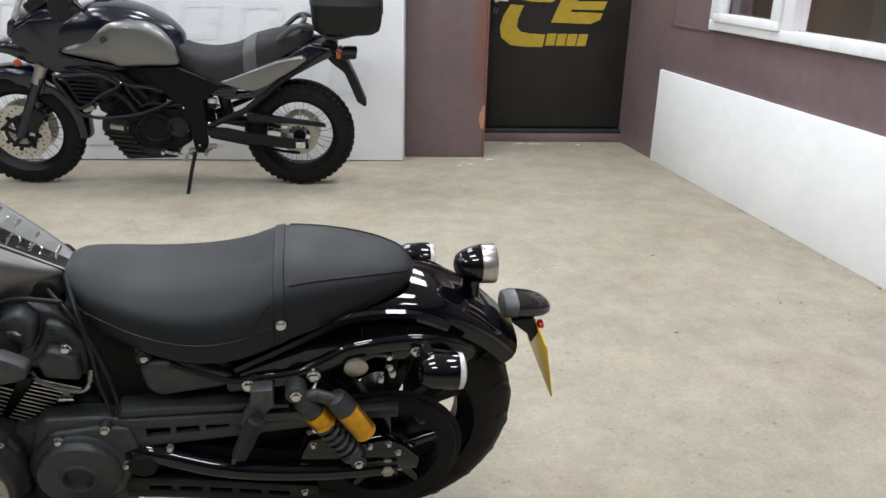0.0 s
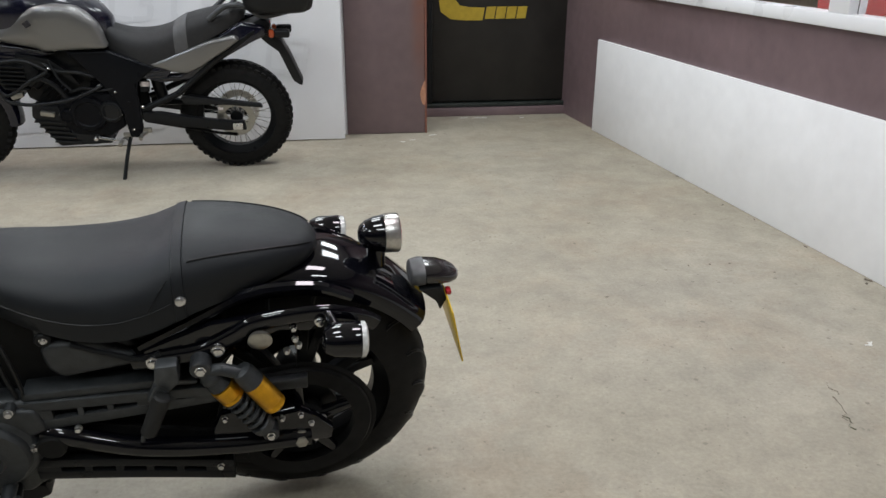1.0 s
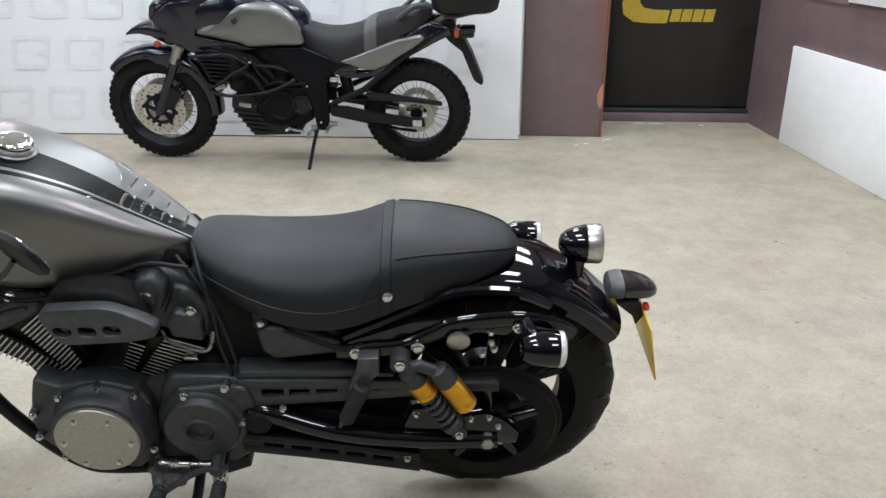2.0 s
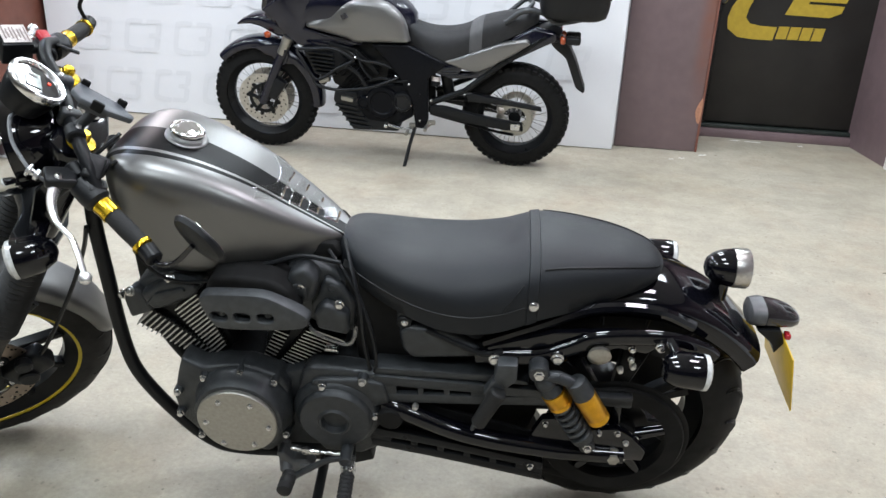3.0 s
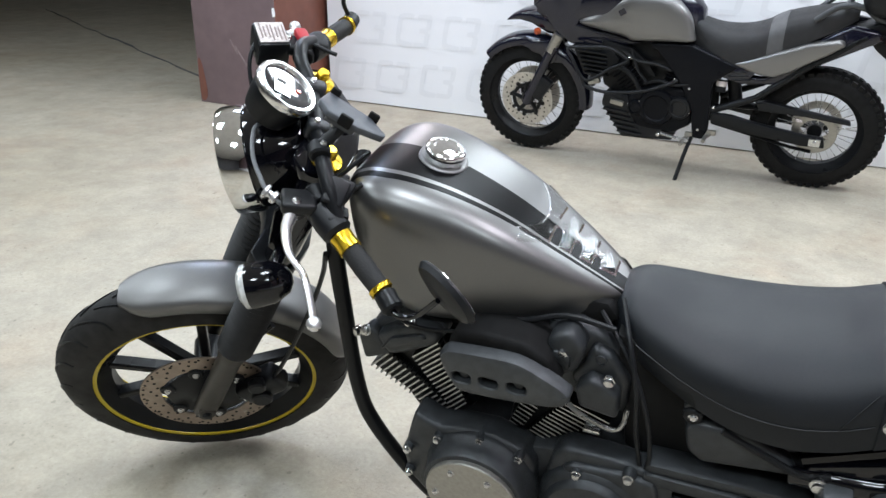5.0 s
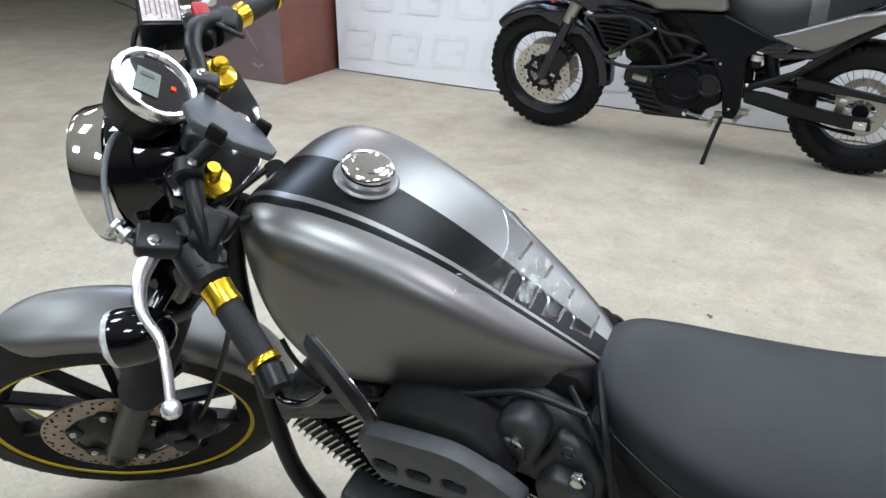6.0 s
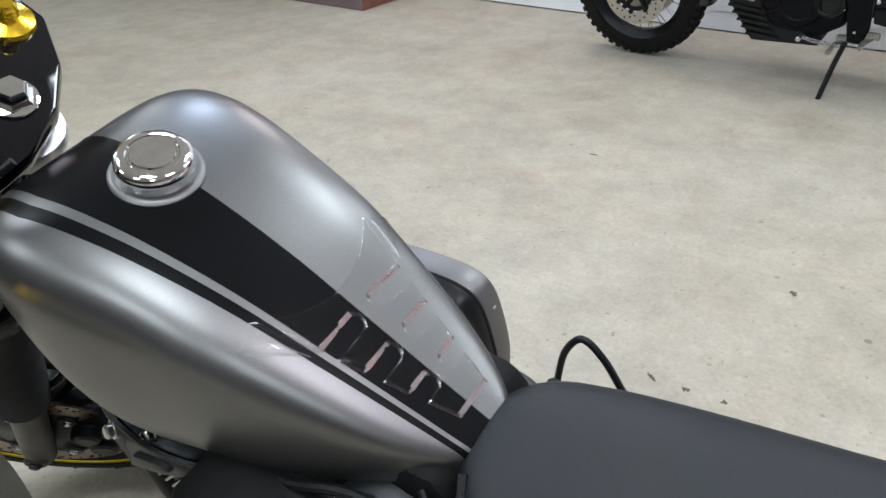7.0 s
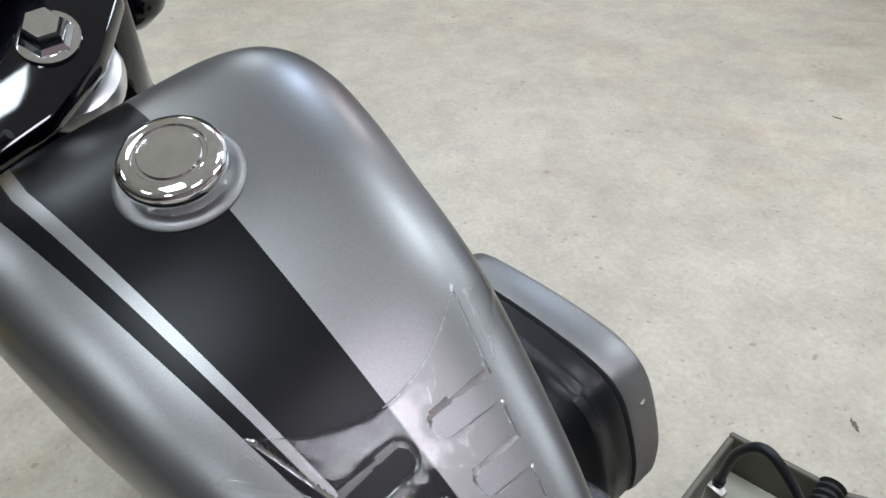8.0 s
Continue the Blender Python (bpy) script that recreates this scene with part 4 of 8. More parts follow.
rows_f = []
for k in range(29):
    a = 53 + k * 3.12
    t = k / 28
    rows_f.append((a, 0.372 + 0.018 * math.sin(math.pi * min(t * 1.1, 1)) + 0.006 * t, 0.342 - 0.016 * t, 0.098 - 0.012 * max(0, t - 0.7)))
part("rear_mudguard", arch_shell(FC, rows_f, skew=10), M_GLOSS, bike, "gloss black rear mudguard")
bm = BM()
for s in (1, -1):
    # glossy strut along the mudguard
    st = spline([(0.315, 0.140 * s, 0.560), (0.27, 0.146 * s, 0.568), (0.182, 0.15 * s, 0.580), (0.112, 0.152 * s, 0.615), (0.075, 0.152 * s, 0.637), (0.0, 0.151 * s, 0.648), (-0.07, 0.148 * s, 0.646), (-0.13, 0.142 * s, 0.625), (-0.165, 0.135 * s, 0.598)], 6)
    tube(bm, st, 0.0185, 14, flat=0.6)
    tube(bm, spline([(0.30, 0.125 * s, 0.585), (0.2, 0.125 * s, 0.635), (0.08, 0.12 * s, 0.69), (-0.04, 0.115 * s, 0.69), (-0.12, 0.11 * s, 0.655)], 6), 0.012, 8)
    plate(bm, [(0.31, 0.55), (0.29, 0.59), (0.16, 0.64), (0.02, 0.655), (-0.06, 0.63), (-0.03, 0.60), (0.03, 0.61), (0.10, 0.575), (0.14, 0.56), (0.2, 0.56)], 0.128 * s, 0.145 * s, 0.005)
strut = part("mudguard_strut", bm, M_GLOSS, bike)
for p, r in (((0.275, 0.160, 0.571), 0.0135), ((0.150, 0.168, 0.592), 0.0135), ((-0.050, 0.163, 0.637), 0.0105)):
    bm = BM()
    cyl(bm, vec(p) - vec((0, 0.02, 0)), p, r, seg=14)
    bolt(bm, p, LEFT, r * 0.95, 0.008)
    part("strut_bolt", bm, M_STEEL, strut)
for p in ((0.002, 0.15, 0.617), (0.0, 0.15, 0.59), (-0.006, 0.15, 0.572), (0.018, 0.15, 0.56)):
    bm = BM()
    bolt(bm, p, LEFT, 0.0075)
    part("strut_bolt", bm, M_STEEL, strut)
bm = BM()
lathe(bm, (0.068, 0.15, 0.612), (0, 1, -0.15), [(0.01, 0), (0.012, 0.012), (0.022, 0.014), (0.024, 0.022), (0.018, 0.026), (0.004, 0.027)], 24)
part("cap_knob", bm, M_ALU, strut, "round grey cap")
# indicators at the back
for s in (1, -1):
    bm = BM()
    c = vec((-0.095, 0.205 * s, 0.622))
    tube(bm, [c + vec((0.03, -0.06 * s, 0.03)), c + vec((0.015, -0.02 * s, 0.012)), c], 0.011, 10)
    lathe(bm, c + vec((0.045, 0, 0)), (-1, 0, -0.06), [(0.01, 0), (0.026, 0.006), (0.035, 0.025), (0.037, 0.07), (0.036, 0.076)], 28)
    ind = part("rear_indicator", bm, M_GLOSS, bike, "black bullet indicator with clear lens")
    bm = BM()
    lathe(bm, c + vec((-0.031, 0, -0.005)), (-1, 0, -0.06), [(0.0365, 0), (0.036, 0.009), (0.03, 0.013), (0.006, 0.015)], 28)
    part("lens", bm, M_LENS, ind)
# round tail lamp on the mudguard
bm = BM()
c = vec((-0.186, 0.0, 0.730))
lathe(bm, c + vec((0.035, 0, 0.0)), (-1, 0, 0.0), [(0.010, -0.004), (0.020, 0.0), (0.030, 0.012), (0.037, 0.030), (0.0405, 0.052)], 32)
tube(bm, [c + vec((0.0, 0, -0.03)), c + vec((0.0, 0, -0.075))], 0.02, 12)
tl = part("tail_lamp", bm, M_GLOSS, bike, "round tail lamp with chrome bezel on the mudguard")
bm = BM()
lathe(bm, c + vec((-0.014, 0, 0)), (-1, 0, 0), [(0.038, 0), (0.0415, 0.002), (0.0425, 0.030), (0.040, 0.034), (0.035, 0.032)], 40)
part("bezel", bm, M_BRUSHED, tl, "brushed metal bezel")
bm = BM()
lathe(bm, c + vec((-0.044, 0, 0)), (-1, 0, 0), [(0.036, 0), (0.031, 0.006), (0.012, 0.009)], 32)
part("lens", bm, M_RED, tl)
# lower lamp body and number plate
bm = BM()
def lamp_ring(x, w, zc, h):
    return [vec((x, w * power(math.cos(a), 0.8), zc + 0.86 * h * power(math.sin(a), 0.75))) for a in [2 * math.pi * k / 24 for k in range(24)]]


loft(bm, [lamp_ring(*r) for r in ((-0.288, 0.036, 0.625, 0.024), (-0.292, 0.039, 0.625, 0.027), (-0.322, 0.038, 0.622, 0.0255), (-0.346, 0.033, 0.618, 0.021), (-0.362, 0.023, 0.615, 0.014), (-0.369, 0.01, 0.613, 0.007))])
ml = part("plate_lamp", bm, M_SMOKE, bike, "smoked plastic lamp behind the mudguard")
bm = BM()
loft(bm, [lamp_ring(*r) for r in ((-0.258, 0.03, 0.622, 0.022), (-0.262, 0.035, 0.623, 0.027), (-0.28, 0.0395, 0.625, 0.0285), (-0.2905, 0.039, 0.625, 0.0275))])
part("lamp_saddle", bm, M_SADDLE, ml, "grey plastic lamp mount")
bm = BM()
plate(bm, [(-0.275, 0.60), (-0.325, 0.605), (-0.34, 0.57), (-0.325, 0.54), (-0.315, 0.565)], -0.04, 0.04, 0.004)
part("plate_bracket", bm, M_PLASTIC, bike)
bm = BM()
m = pose(-0.352, 0, 0.512, 0, 12, 0)
box(bm, m.translation, (0.004, 0.215, 0.145), rot=m.to_3x3().to_4x4(), bevel=0.0015)
part("number_plate", bm, M_PLATE, bike, "yellow number plate, blank side seen")
bm = BM()
box(bm, (-0.342, 0.035, 0.59), (0.012, 0.02, 0.012), bevel=0.003)
part("red_reflector", bm, M_RED, bike)
# seat
SEAT = [(-0.058, 0.742, 0.733, 0.02), (-0.045, 0.752, 0.728, 0.05), (-0.02, 0.763, 0.72, 0.074), (0.03, 0.777, 0.708, 0.099), (0.09, 0.787, 0.692, 0.119), (0.15, 0.792, 0.678, 0.134), (0.205, 0.79, 0.664, 0.146), (0.235, 0.779, 0.652, 0.151), (0.27, 0.764, 0.640, 0.155), (0.33, 0.751, 0.630, 0.158), (0.40, 0.747, 0.635, 0.153), (0.47, 0.752, 0.655, 0.138), (0.54, 0.766, 0.682, 0.112), (0.585, 0.776, 0.698, 0.085), (0.612, 0.77, 0.712, 0.05), (0.62, 0.755, 0.725, 0.025)]


def seat_ring(x, grow=0.0):
    zt, zb, w = table(SEAT, x)
    pts = []
    h = (zt - zb)
    for k in range(25):
        a = math.pi * k / 24
        y = (w + grow) * power(math.cos(a), 0.62)
        z = zb + (h + grow) * abs(math.sin(a)) ** 0.55
        pts.append(vec((x, y, z)))
    pts.append(vec((x, -w * 0.86, zb - 0.01)))
    pts.append(vec((x, w * 0.86, zb - 0.01)))
    return pts


bm = BM()
xs = [-0.058 + 0.678 * k / 72 for k in range(73)]
loft(bm, [seat_ring(x) for x in xs])
seat = part("seat", bm, M_SEAT, bike, "black ribbed vinyl seat with a strap", angle=60)
bm = BM()
rings = []
for x in (0.197, 0.2, 0.219, 0.222):
    g = 0.003 if x in (0.2, 0.219) else -0.004
    rings.append(seat_ring(x, g)[:25])
vs = [[bm.verts.new(p) for p in r] for r in rings]
for a, b_ in zip(vs, vs[1:]):
    for k in range(24):
        bm.faces.new((a[k], a[k + 1], b_[k + 1], b_[k]))
part("strap", bm, M_SEAT, seat, "black strap across the seat")
for s in (1, -1):
    bm = BM()
    bolt(bm, (0.208, 0.148 * s, 0.705), (0, s, 0.12), 0.011, 0.006, 20)
    part("strap_stud", bm, M_STEEL, seat, "steel press stud")
bm = BM()
# piping seams: along the pillion side and the hem
for s in (1, -1):
    seam = []
    for k in range(30):
        x = 0.19 - 0.235 * k / 29
        zt, zb, w = table(SEAT, x)
        y = w * 0.80
        a = math.acos(0.80 ** (1 / 0.62))
        seam.append(vec((x, s * (y + 0.001), zb + (zt - zb) * math.sin(a) ** 0.55 + 0.001)))
    tube(bm, seam, 0.002, 6)
    hem = []
    for k in range(40):
        x = 0.225 + 0.37 * k / 39
        zt, zb, w = table(SEAT, x)
        a = 0.15
        hem.append(vec((x, s * (w * math.cos(a) ** 0.62 + 0.0005), zb + (zt - zb) * math.sin(a) ** 0.55 + 0.0)))
    tube(bm, hem, 0.0012, 6)
    diag = []
    for k in range(14):
        t = k / 13
        x, a = 0.268 - 0.04 * t, 0.16 + 0.42 * t
        zt, zb, w = table(SEAT, x)
        diag.append(vec((x, s * (w * math.cos(a) ** 0.62 + 0.0004), zb + (zt - zb) * math.sin(a) ** 0.55)))
    tube(bm, diag, 0.0012, 6)
part("seam", bm, M_PLASTIC, seat)

# fuel tank
TANK = [(0.592, 0.760, 0.751, 0.010), (0.600, 0.769, 0.744, 0.0285), (0.619, 0.782, 0.735, 0.0495), (0.657, 0.808, 0.7225, 0.073), (0.714, 0.847, 0.709, 0.0965), (0.789, 0.897, 0.695, 0.121), (0.865, 0.936, 0.687, 0.1355), (0.922, 0.957, 0.686, 0.1465), (0.967, 0.968, 0.698, 0.1505), (1.006, 0.970, 0.733, 0.144), (1.035, 0.963, 0.772, 0.1245), (1.058, 0.947, 0.807, 0.092), (1.072, 0.928, 0.834, 0.0525), (1.078, 0.906, 0.850, 0.014)]
T_SIDE, T_CROWN, T_WAIST = 0.38, 0.55, 0.66   # how square the shoulders are, and how high the widest line lies


def tank_ring(x, n=64):
    zt, zb, w = table(TANK, x)
    zc = zb + (zt - zb) * T_WAIST
    pts = []
    for k in range(n):
        a = 2 * math.pi * k / n
        c, s = math.cos(a), math.sin(a)
        if s >= 0:
            pts.append(vec((x, w * power(c, T_SIDE), zc + (zt - zc) * power(s, T_CROWN))))
        else:
            pts.append(vec((x, w * power(c, 0.42), zc + (zc - zb) * power(s, 0.8))))
    return pts


def tank_top(x, y):
    zt, zb, w = table(TANK, x)
    zc = zb + (zt - zb) * T_WAIST
    c = min(1, (abs(y) / w) ** (1 / T_SIDE))
    return zc + (zt - zc) * math.sqrt(max(0, 1 - c * c)) ** T_CROWN


bm = BM()
xs = [0.592 + 0.486 * (0.5 - 0.5 * math.cos(math.pi * k / 90)) for k in range(91)]
loft(bm, [tank_ring(x) for x in xs])
tank = part("fuel_tank", bm, M_TANK, bike, "matt grey teardrop tank with a black stripe", angle=70)
# lower seam flange of the tank
bm = BM()
for s in (1, -1):
    fl = []
    for k in range(34):
        x = 0.60 + 0.42 * k / 33
        zt, zb, w = table(TANK, x)
        fl.append(vec((x, s * w * 0.86, zb + 0.003)))
    tube(bm, fl, 0.004, 6)
part("tank_seam", bm, M_SATIN, tank)
# filler cap
cx = 0.921
cn = vec((-0.31, 0, 0.95)).normalized()
cp = vec((cx, 0.0, tank_top(cx, 0))) + cn * 0.0015
bm = BM()
lathe(bm, cp, cn, [(0.031, -0.006), (0.0325, 0.0), (0.0325, 0.008), (0.0345, 0.011), (0.0348, 0.016), (0.033, 0.0195), (0.029, 0.0215), (0.0235, 0.0222), (0.0225, 0.0212), (0.0205, 0.0212), (0.0195, 0.0224), (0.012, 0.0232), (0.003, 0.0234)], 56)
part("filler_cap", bm, M_CHROME, tank, "round chrome filler cap")
bm = BM()
lathe(bm, cp, cn, [(0.0425, -0.010), (0.0425, -0.001), (0.0405, 0.001), (0.0365, 0.0015), (0.034, 0.001)], 48)
part("cap_ring", bm, M_GREYPAINT, tank)


# clear gel pad near the seat: a fishbone of lobes round a spine
def seg_dist(x, y, a, b):
    vx, vy = b[0] - a[0], b[1] - a[1]
    t = max(0, min(1, ((x - a[0]) * vx + (y - a[1]) * vy) / (vx * vx + vy * vy)))
    return math.hypot(x - a[0] - t * vx, y - a[1] - t * vy)


PAD_SLOTS = [((0.715, 0.12), (0.7195, 0.0155)), ((0.682, 0.12), (0.6865, 0.0155)), ((0.650, 0.12), (0.6535, 0.0145))]
PAD_MID = -0.010


def pad_depth(x, y):
    """How far inside the pad's outline a place is; below zero outside."""
    y = abs(y - PAD_MID)
    w = 0.024 + (x - 0.628) * 0.36
    d = min(x - 0.622, 0.745 + 5.0 * y * y - x, w - y)
    for a, b in PAD_SLOTS:
        d = min(d, seg_dist(x, y, a, b) - 0.0062)
    # a small loose corner beyond the widest lobe
    return max(d, min(y - w - 0.0045, w + 0.0045 + (x - 0.727) * 0.62 - y, 0.768 - x))


STEP = 0.0012


def pad_vert(bm, cells, i, k):
    if (i, k) not in cells:
        x, y = 0.614 + i * STEP, -0.11 + k * STEP
        for _ in range(3):
            d = pad_depth(x, y)
            if d < 0.0004:
                h = 0.0002
                gx, gy = (pad_depth(x + h, y) - d) / h, (pad_depth(x, y + h) - d) / h
                g = max(0.2, gx * gx + gy * gy)
                x, y = x - d * gx / g, y - d * gy / g
        edge = math.sin(0.5 * math.pi * min(1, max(0, pad_depth(x, y)) / 0.0036))
        cells[i, k] = bm.verts.new((x, y, tank_top(x, y) + 0.0004 + 0.0034 * edge))
    return cells[i, k]


def pad_sheet(lo, hi):
    bm, cells = BM(), {}
    for i in range(136):
        for k in range(180):
            if lo < pad_depth(0.614 + (i + 0.5) * STEP, -0.11 + (k + 0.5) * STEP) <= hi:
                bm.faces.new([pad_vert(bm, cells, a, c) for a, c in ((i, k), (i + 1, k), (i + 1, k + 1), (i, k + 1))])
    return bm


pad = part("tank_pad", pad_sheet(0.0022, 1), M_PAD, tank, "clear glossy gel tank pad", angle=75)
rim_ = part("pad_edge", pad_sheet(0, 0.0022), M_PADEDGE, tank, "bright rounded edge of the clear pad", angle=75)
rim_.visible_shadow = False
pad.visible_shadow = False

# engine
bm = BM()
plate(bm, smooth_loop([(0.965, 0.40), (0.945, 0.46), (0.87, 0.485), (0.79, 0.46), (0.70, 0.47), (0.60, 0.50), (0.51, 0.46), (0.51, 0.34), (0.57, 0.26), (0.72, 0.24), (0.88, 0.25), (0.95, 0.31)], 4), -0.15, 0.13, 0.012)
part("crankcase", bm, M_CAST, bike, "black cast engine crankcase")
bm = BM()
plate(bm, [(0.949, 0.508), (0.964, 0.462), (0.984, 0.39), (0.978, 0.335), (0.918, 0.255), (0.78, 0.235), (0.727, 0.285), (0.718, 0.44), (0.736, 0.474), (0.80, 0.497), (0.86, 0.494), (0.905, 0.482)], 0.10, 0.158, 0.010, 3)
lathe(bm, (0.823, 0.150, 0.384), LEFT, [(0.110, 0), (0.110, 0.010), (0.1075, 0.016), (0.1035, 0.022), (0.1005, 0.034), (0.0985, 0.048), (0.0955, 0.054), (0.090, 0.056)], 64)
cc = part("clutch_cover", bm, M_CAST, bike, "black cast clutch cover with a silver disc")
bm = BM()
lathe(bm, (0.823, 0.205, 0.384), LEFT, [(0.0885, 0), (0.0885, 0.008), (0.0865, 0.0105), (0.05, 0.0115), (0.004, 0.012)], 64)
part("cover_disc", bm, M_ALU, cc, "brushed aluminium disc")
for x, z in ((0.857, 0.441), (0.788, 0.438), (0.892, 0.379), (0.753, 0.377), (0.860, 0.320), (0.790, 0.322)):
    bm = BM()
    bolt(bm, (x, 0.2155, z), LEFT, 0.0075, 0.004)
    part("cover_bolt", bm, M_STEEL, cc)
for x, z in ((0.901, 0.465), (0.818, 0.486), (0.746, 0.466), (0.967, 0.416), (0.970, 0.352), (0.930, 0.288), (0.730, 0.40), (0.732, 0.31)):
    bm = BM()
    cyl(bm, (x, 0.13, z), (x, 0.170, z), 0.0115, 0.0095, 14, bevel=0.003)
    part("bolt_boss", bm, M_CAST, cc)
    bm = BM()
    bolt(bm, (x, 0.169, z), LEFT, 0.0085, 0.006)
    part("case_bolt", bm, M_STEEL, cc)
bm = BM()
plate(bm, [(0.700, 0.44), (0.689, 0.481), (0.668, 0.503), (0.60, 0.503), (0.52, 0.495), (0.493, 0.412), (0.541, 0.386), (0.53, 0.335), (0.505, 0.288), (0.563, 0.245), (0.651, 0.245), (0.698, 0.31)], 0.10, 0.150, 0.010, 3)
plate(bm, [(0.672, 0.462), (0.655, 0.478), (0.56, 0.486), (0.51, 0.478), (0.495, 0.422), (0.545, 0.40), (0.60, 0.43)], 0.14, 0.162, 0.009, 3)
lathe(bm, (0.615, 0.142, 0.378), LEFT, [(0.098, 0), (0.098, 0.012), (0.092, 0.022), (0.083, 0.027), (0.081, 0.037), (0.076, 0.042), (0.038, 0.043), (0.033, 0.048), (0.030, 0.047), (0.026, 0.032), (0.004, 0.031)], 56)
pc = part("pulley_cover", bm, M_CAST, bike, "round black front pulley cover")
for x, z in ((0.641, 0.464), (0.553, 0.486), (0.528, 0.388)):
    bm = BM()
    cyl(bm, (x, 0.145, z), (x, 0.167, z), 0.0125, 0.0105, 14, bevel=0.002)
    part("bolt_boss", bm, M_CAST, pc)
    bm = BM()
    bolt(bm, (x, 0.166, z), LEFT, 0.0095, 0.007)
    part("case_bolt", bm, M_STEEL, pc)


def fin(a, b, half, y0, y1):
    """One cooling fin between two (x, z) points of the side view; its outer rim is bare metal."""
    bm = BM()
    d = vec((b[0] - a[0], 0, b[1] - a[1])).normalized()
    nx, nz = -d.z * half, d.x * half
    plate(bm, [(a[0] + nx, a[1] + nz), (b[0] + nx, b[1] + nz), (b[0] - nx, b[1] - nz), (a[0] - nx, a[1] - nz)], y0, y1)
    for f in bm.faces:
        if abs(f.normal.y) > 0.9:
            f.material_index = 1
    return bm


def mix2(a, b, t):
    return (a[0] + (b[0] - a[0]) * t, a[1] + (b[1] - a[1]) * t)


# each stack: top front, top back, foot front, foot back, number of fins
for name, core, stacks in (
        ("front_cylinder", [(1.055, 0.585), (0.91, 0.64), (0.85, 0.50), (0.87, 0.47), (0.925, 0.465)], (((1.062, 0.544), (1.016, 0.590), (0.929, 0.460), (0.898, 0.491), 15), ((0.971, 0.590), (0.911, 0.642), (0.897, 0.477), (0.865, 0.510), 15))),
        ("rear_cylinder", [(0.77, 0.57), (0.60, 0.545), (0.73, 0.445), (0.79, 0.465)], (((0.754, 0.560), (0.722, 0.546), (0.787, 0.482), (0.765, 0.467), 9), ((0.682, 0.573), (0.598, 0.540), (0.757, 0.464), (0.736, 0.452), 14)))):
    bm = BM()
    plate(bm, core, -0.095, 0.086, 0.006)
    c_ = part(name, bm, M_SATIN, bike, "black finned cylinder with bright fin rims")
    for ta, tb, fa_, fb_, count in stacks:
        bm = BM()
        plate(bm, [mix2(ta, tb, 0.05), mix2(tb, ta, 0.05), mix2(fb_, fa_, 0.05), mix2(fa_, fb_, 0.05)], 0.06, 0.097, 0.003)
        part("barrel", bm, M_SATIN, c_)
        for fi in range(count):
            t = fi / (count - 1)
            part("cooling_fin", fin(mix2(mix2(ta, fa_, t), mix2(tb, fb_, t), 0.06), mix2(mix2(tb, fb_, t), mix2(ta, fa_, t), 0.03), 0.0016, 0.03, 0.1045), [M_SATIN, M_FIN], c_)
# cylinder heads
bm = BM()
plate(bm, [(1.066, 0.575), (1.062, 0.63), (1.035, 0.662), (0.955, 0.70), (0.895, 0.685), (0.90, 0.65), (0.985, 0.60)], -0.1, 0.10, 0.014, 3)
plate(bm, [(1.030, 0.647), (0.985, 0.675), (0.952, 0.694), (0.897, 0.681), (0.904, 0.652), (0.966, 0.619), (1.005, 0.603)], 0.085, 0.128, 0.014, 3)
plate(bm, [(1.069, 0.630), (1.045, 0.660), (1.026, 0.650), (1.004, 0.600), (1.063, 0.574)], 0.085, 0.120, 0.010, 3)
plate(bm, [(1.018, 0.622), (0.975, 0.64), (0.92, 0.668), (0.93, 0.678), (0.99, 0.658)], 0.115, 0.136, 0.006, 2)
hd = part("front_head", bm, M_CAST, bike, "black cast rocker cover in two blocks")
for p, ax in (((1.049, 0.118, 0.648), (0.2, 1, 0.5)), ((0.957, 0.118, 0.69), (0, 0.8, 0.6)), ((1.078, 0.10, 0.625), (0.6, 1, 0.2))):
    bm = BM()
    bolt(bm, p, ax, 0.011, 0.008)
    part("head_bolt", bm, M_STEEL, hd)
bm = BM()
plate(bm, [(0.752, 0.60), (0.745, 0.69), (0.712, 0.728), (0.672, 0.745), (0.618, 0.724), (0.578, 0.69), (0.560, 0.645), (0.572, 0.56), (0.635, 0.572), (0.68, 0.588)], -0.1, 0.098, 0.014, 3)
plate(bm, [(0.712, 0.680), (0.700, 0.735), (0.668, 0.751), (0.640, 0.722), (0.654, 0.668), (0.69, 0.652)], 0.085, 0.138, 0.012, 3)
plate(bm, [(0.668, 0.640), (0.648, 0.672), (0.632, 0.715), (0.600, 0.700), (0.570, 0.655), (0.575, 0.585), (0.62, 0.590), (0.65, 0.60)], 0.085, 0.116, 0.010, 3)
plate(bm, [(0.656, 0.640), (0.630, 0.668), (0.606, 0.656), (0.582, 0.642), (0.583, 0.588), (0.648, 0.600)], 0.105, 0.142, 0.010, 3)
plate(bm, [(0.700, 0.695), (0.690, 0.715), (0.662, 0.706), (0.664, 0.678)], 0.128, 0.144, 0.006, 2)
hd = part("rear_head", bm, M_CAST, bike, "black cast rocker cover in two blocks with bright bolts")
for p in ((0.676, 0.134, 0.708), (0.601, 0.130, 0.662)):
    bm = BM()
    bolt(bm, p, LEFT, 0.011, 0.008, 6)
    part("head_bolt", bm, M_STEEL, hd)
bm = BM()
lathe(bm, (0.618, 0.110, 0.690), LEFT, [(0.010, 0), (0.010, 0.008), (0.0075, 0.009), (0.006, 0.004), (0.001, 0.004)], 18)
part("head_plug", bm, M_CAST, hd)
bm = BM()
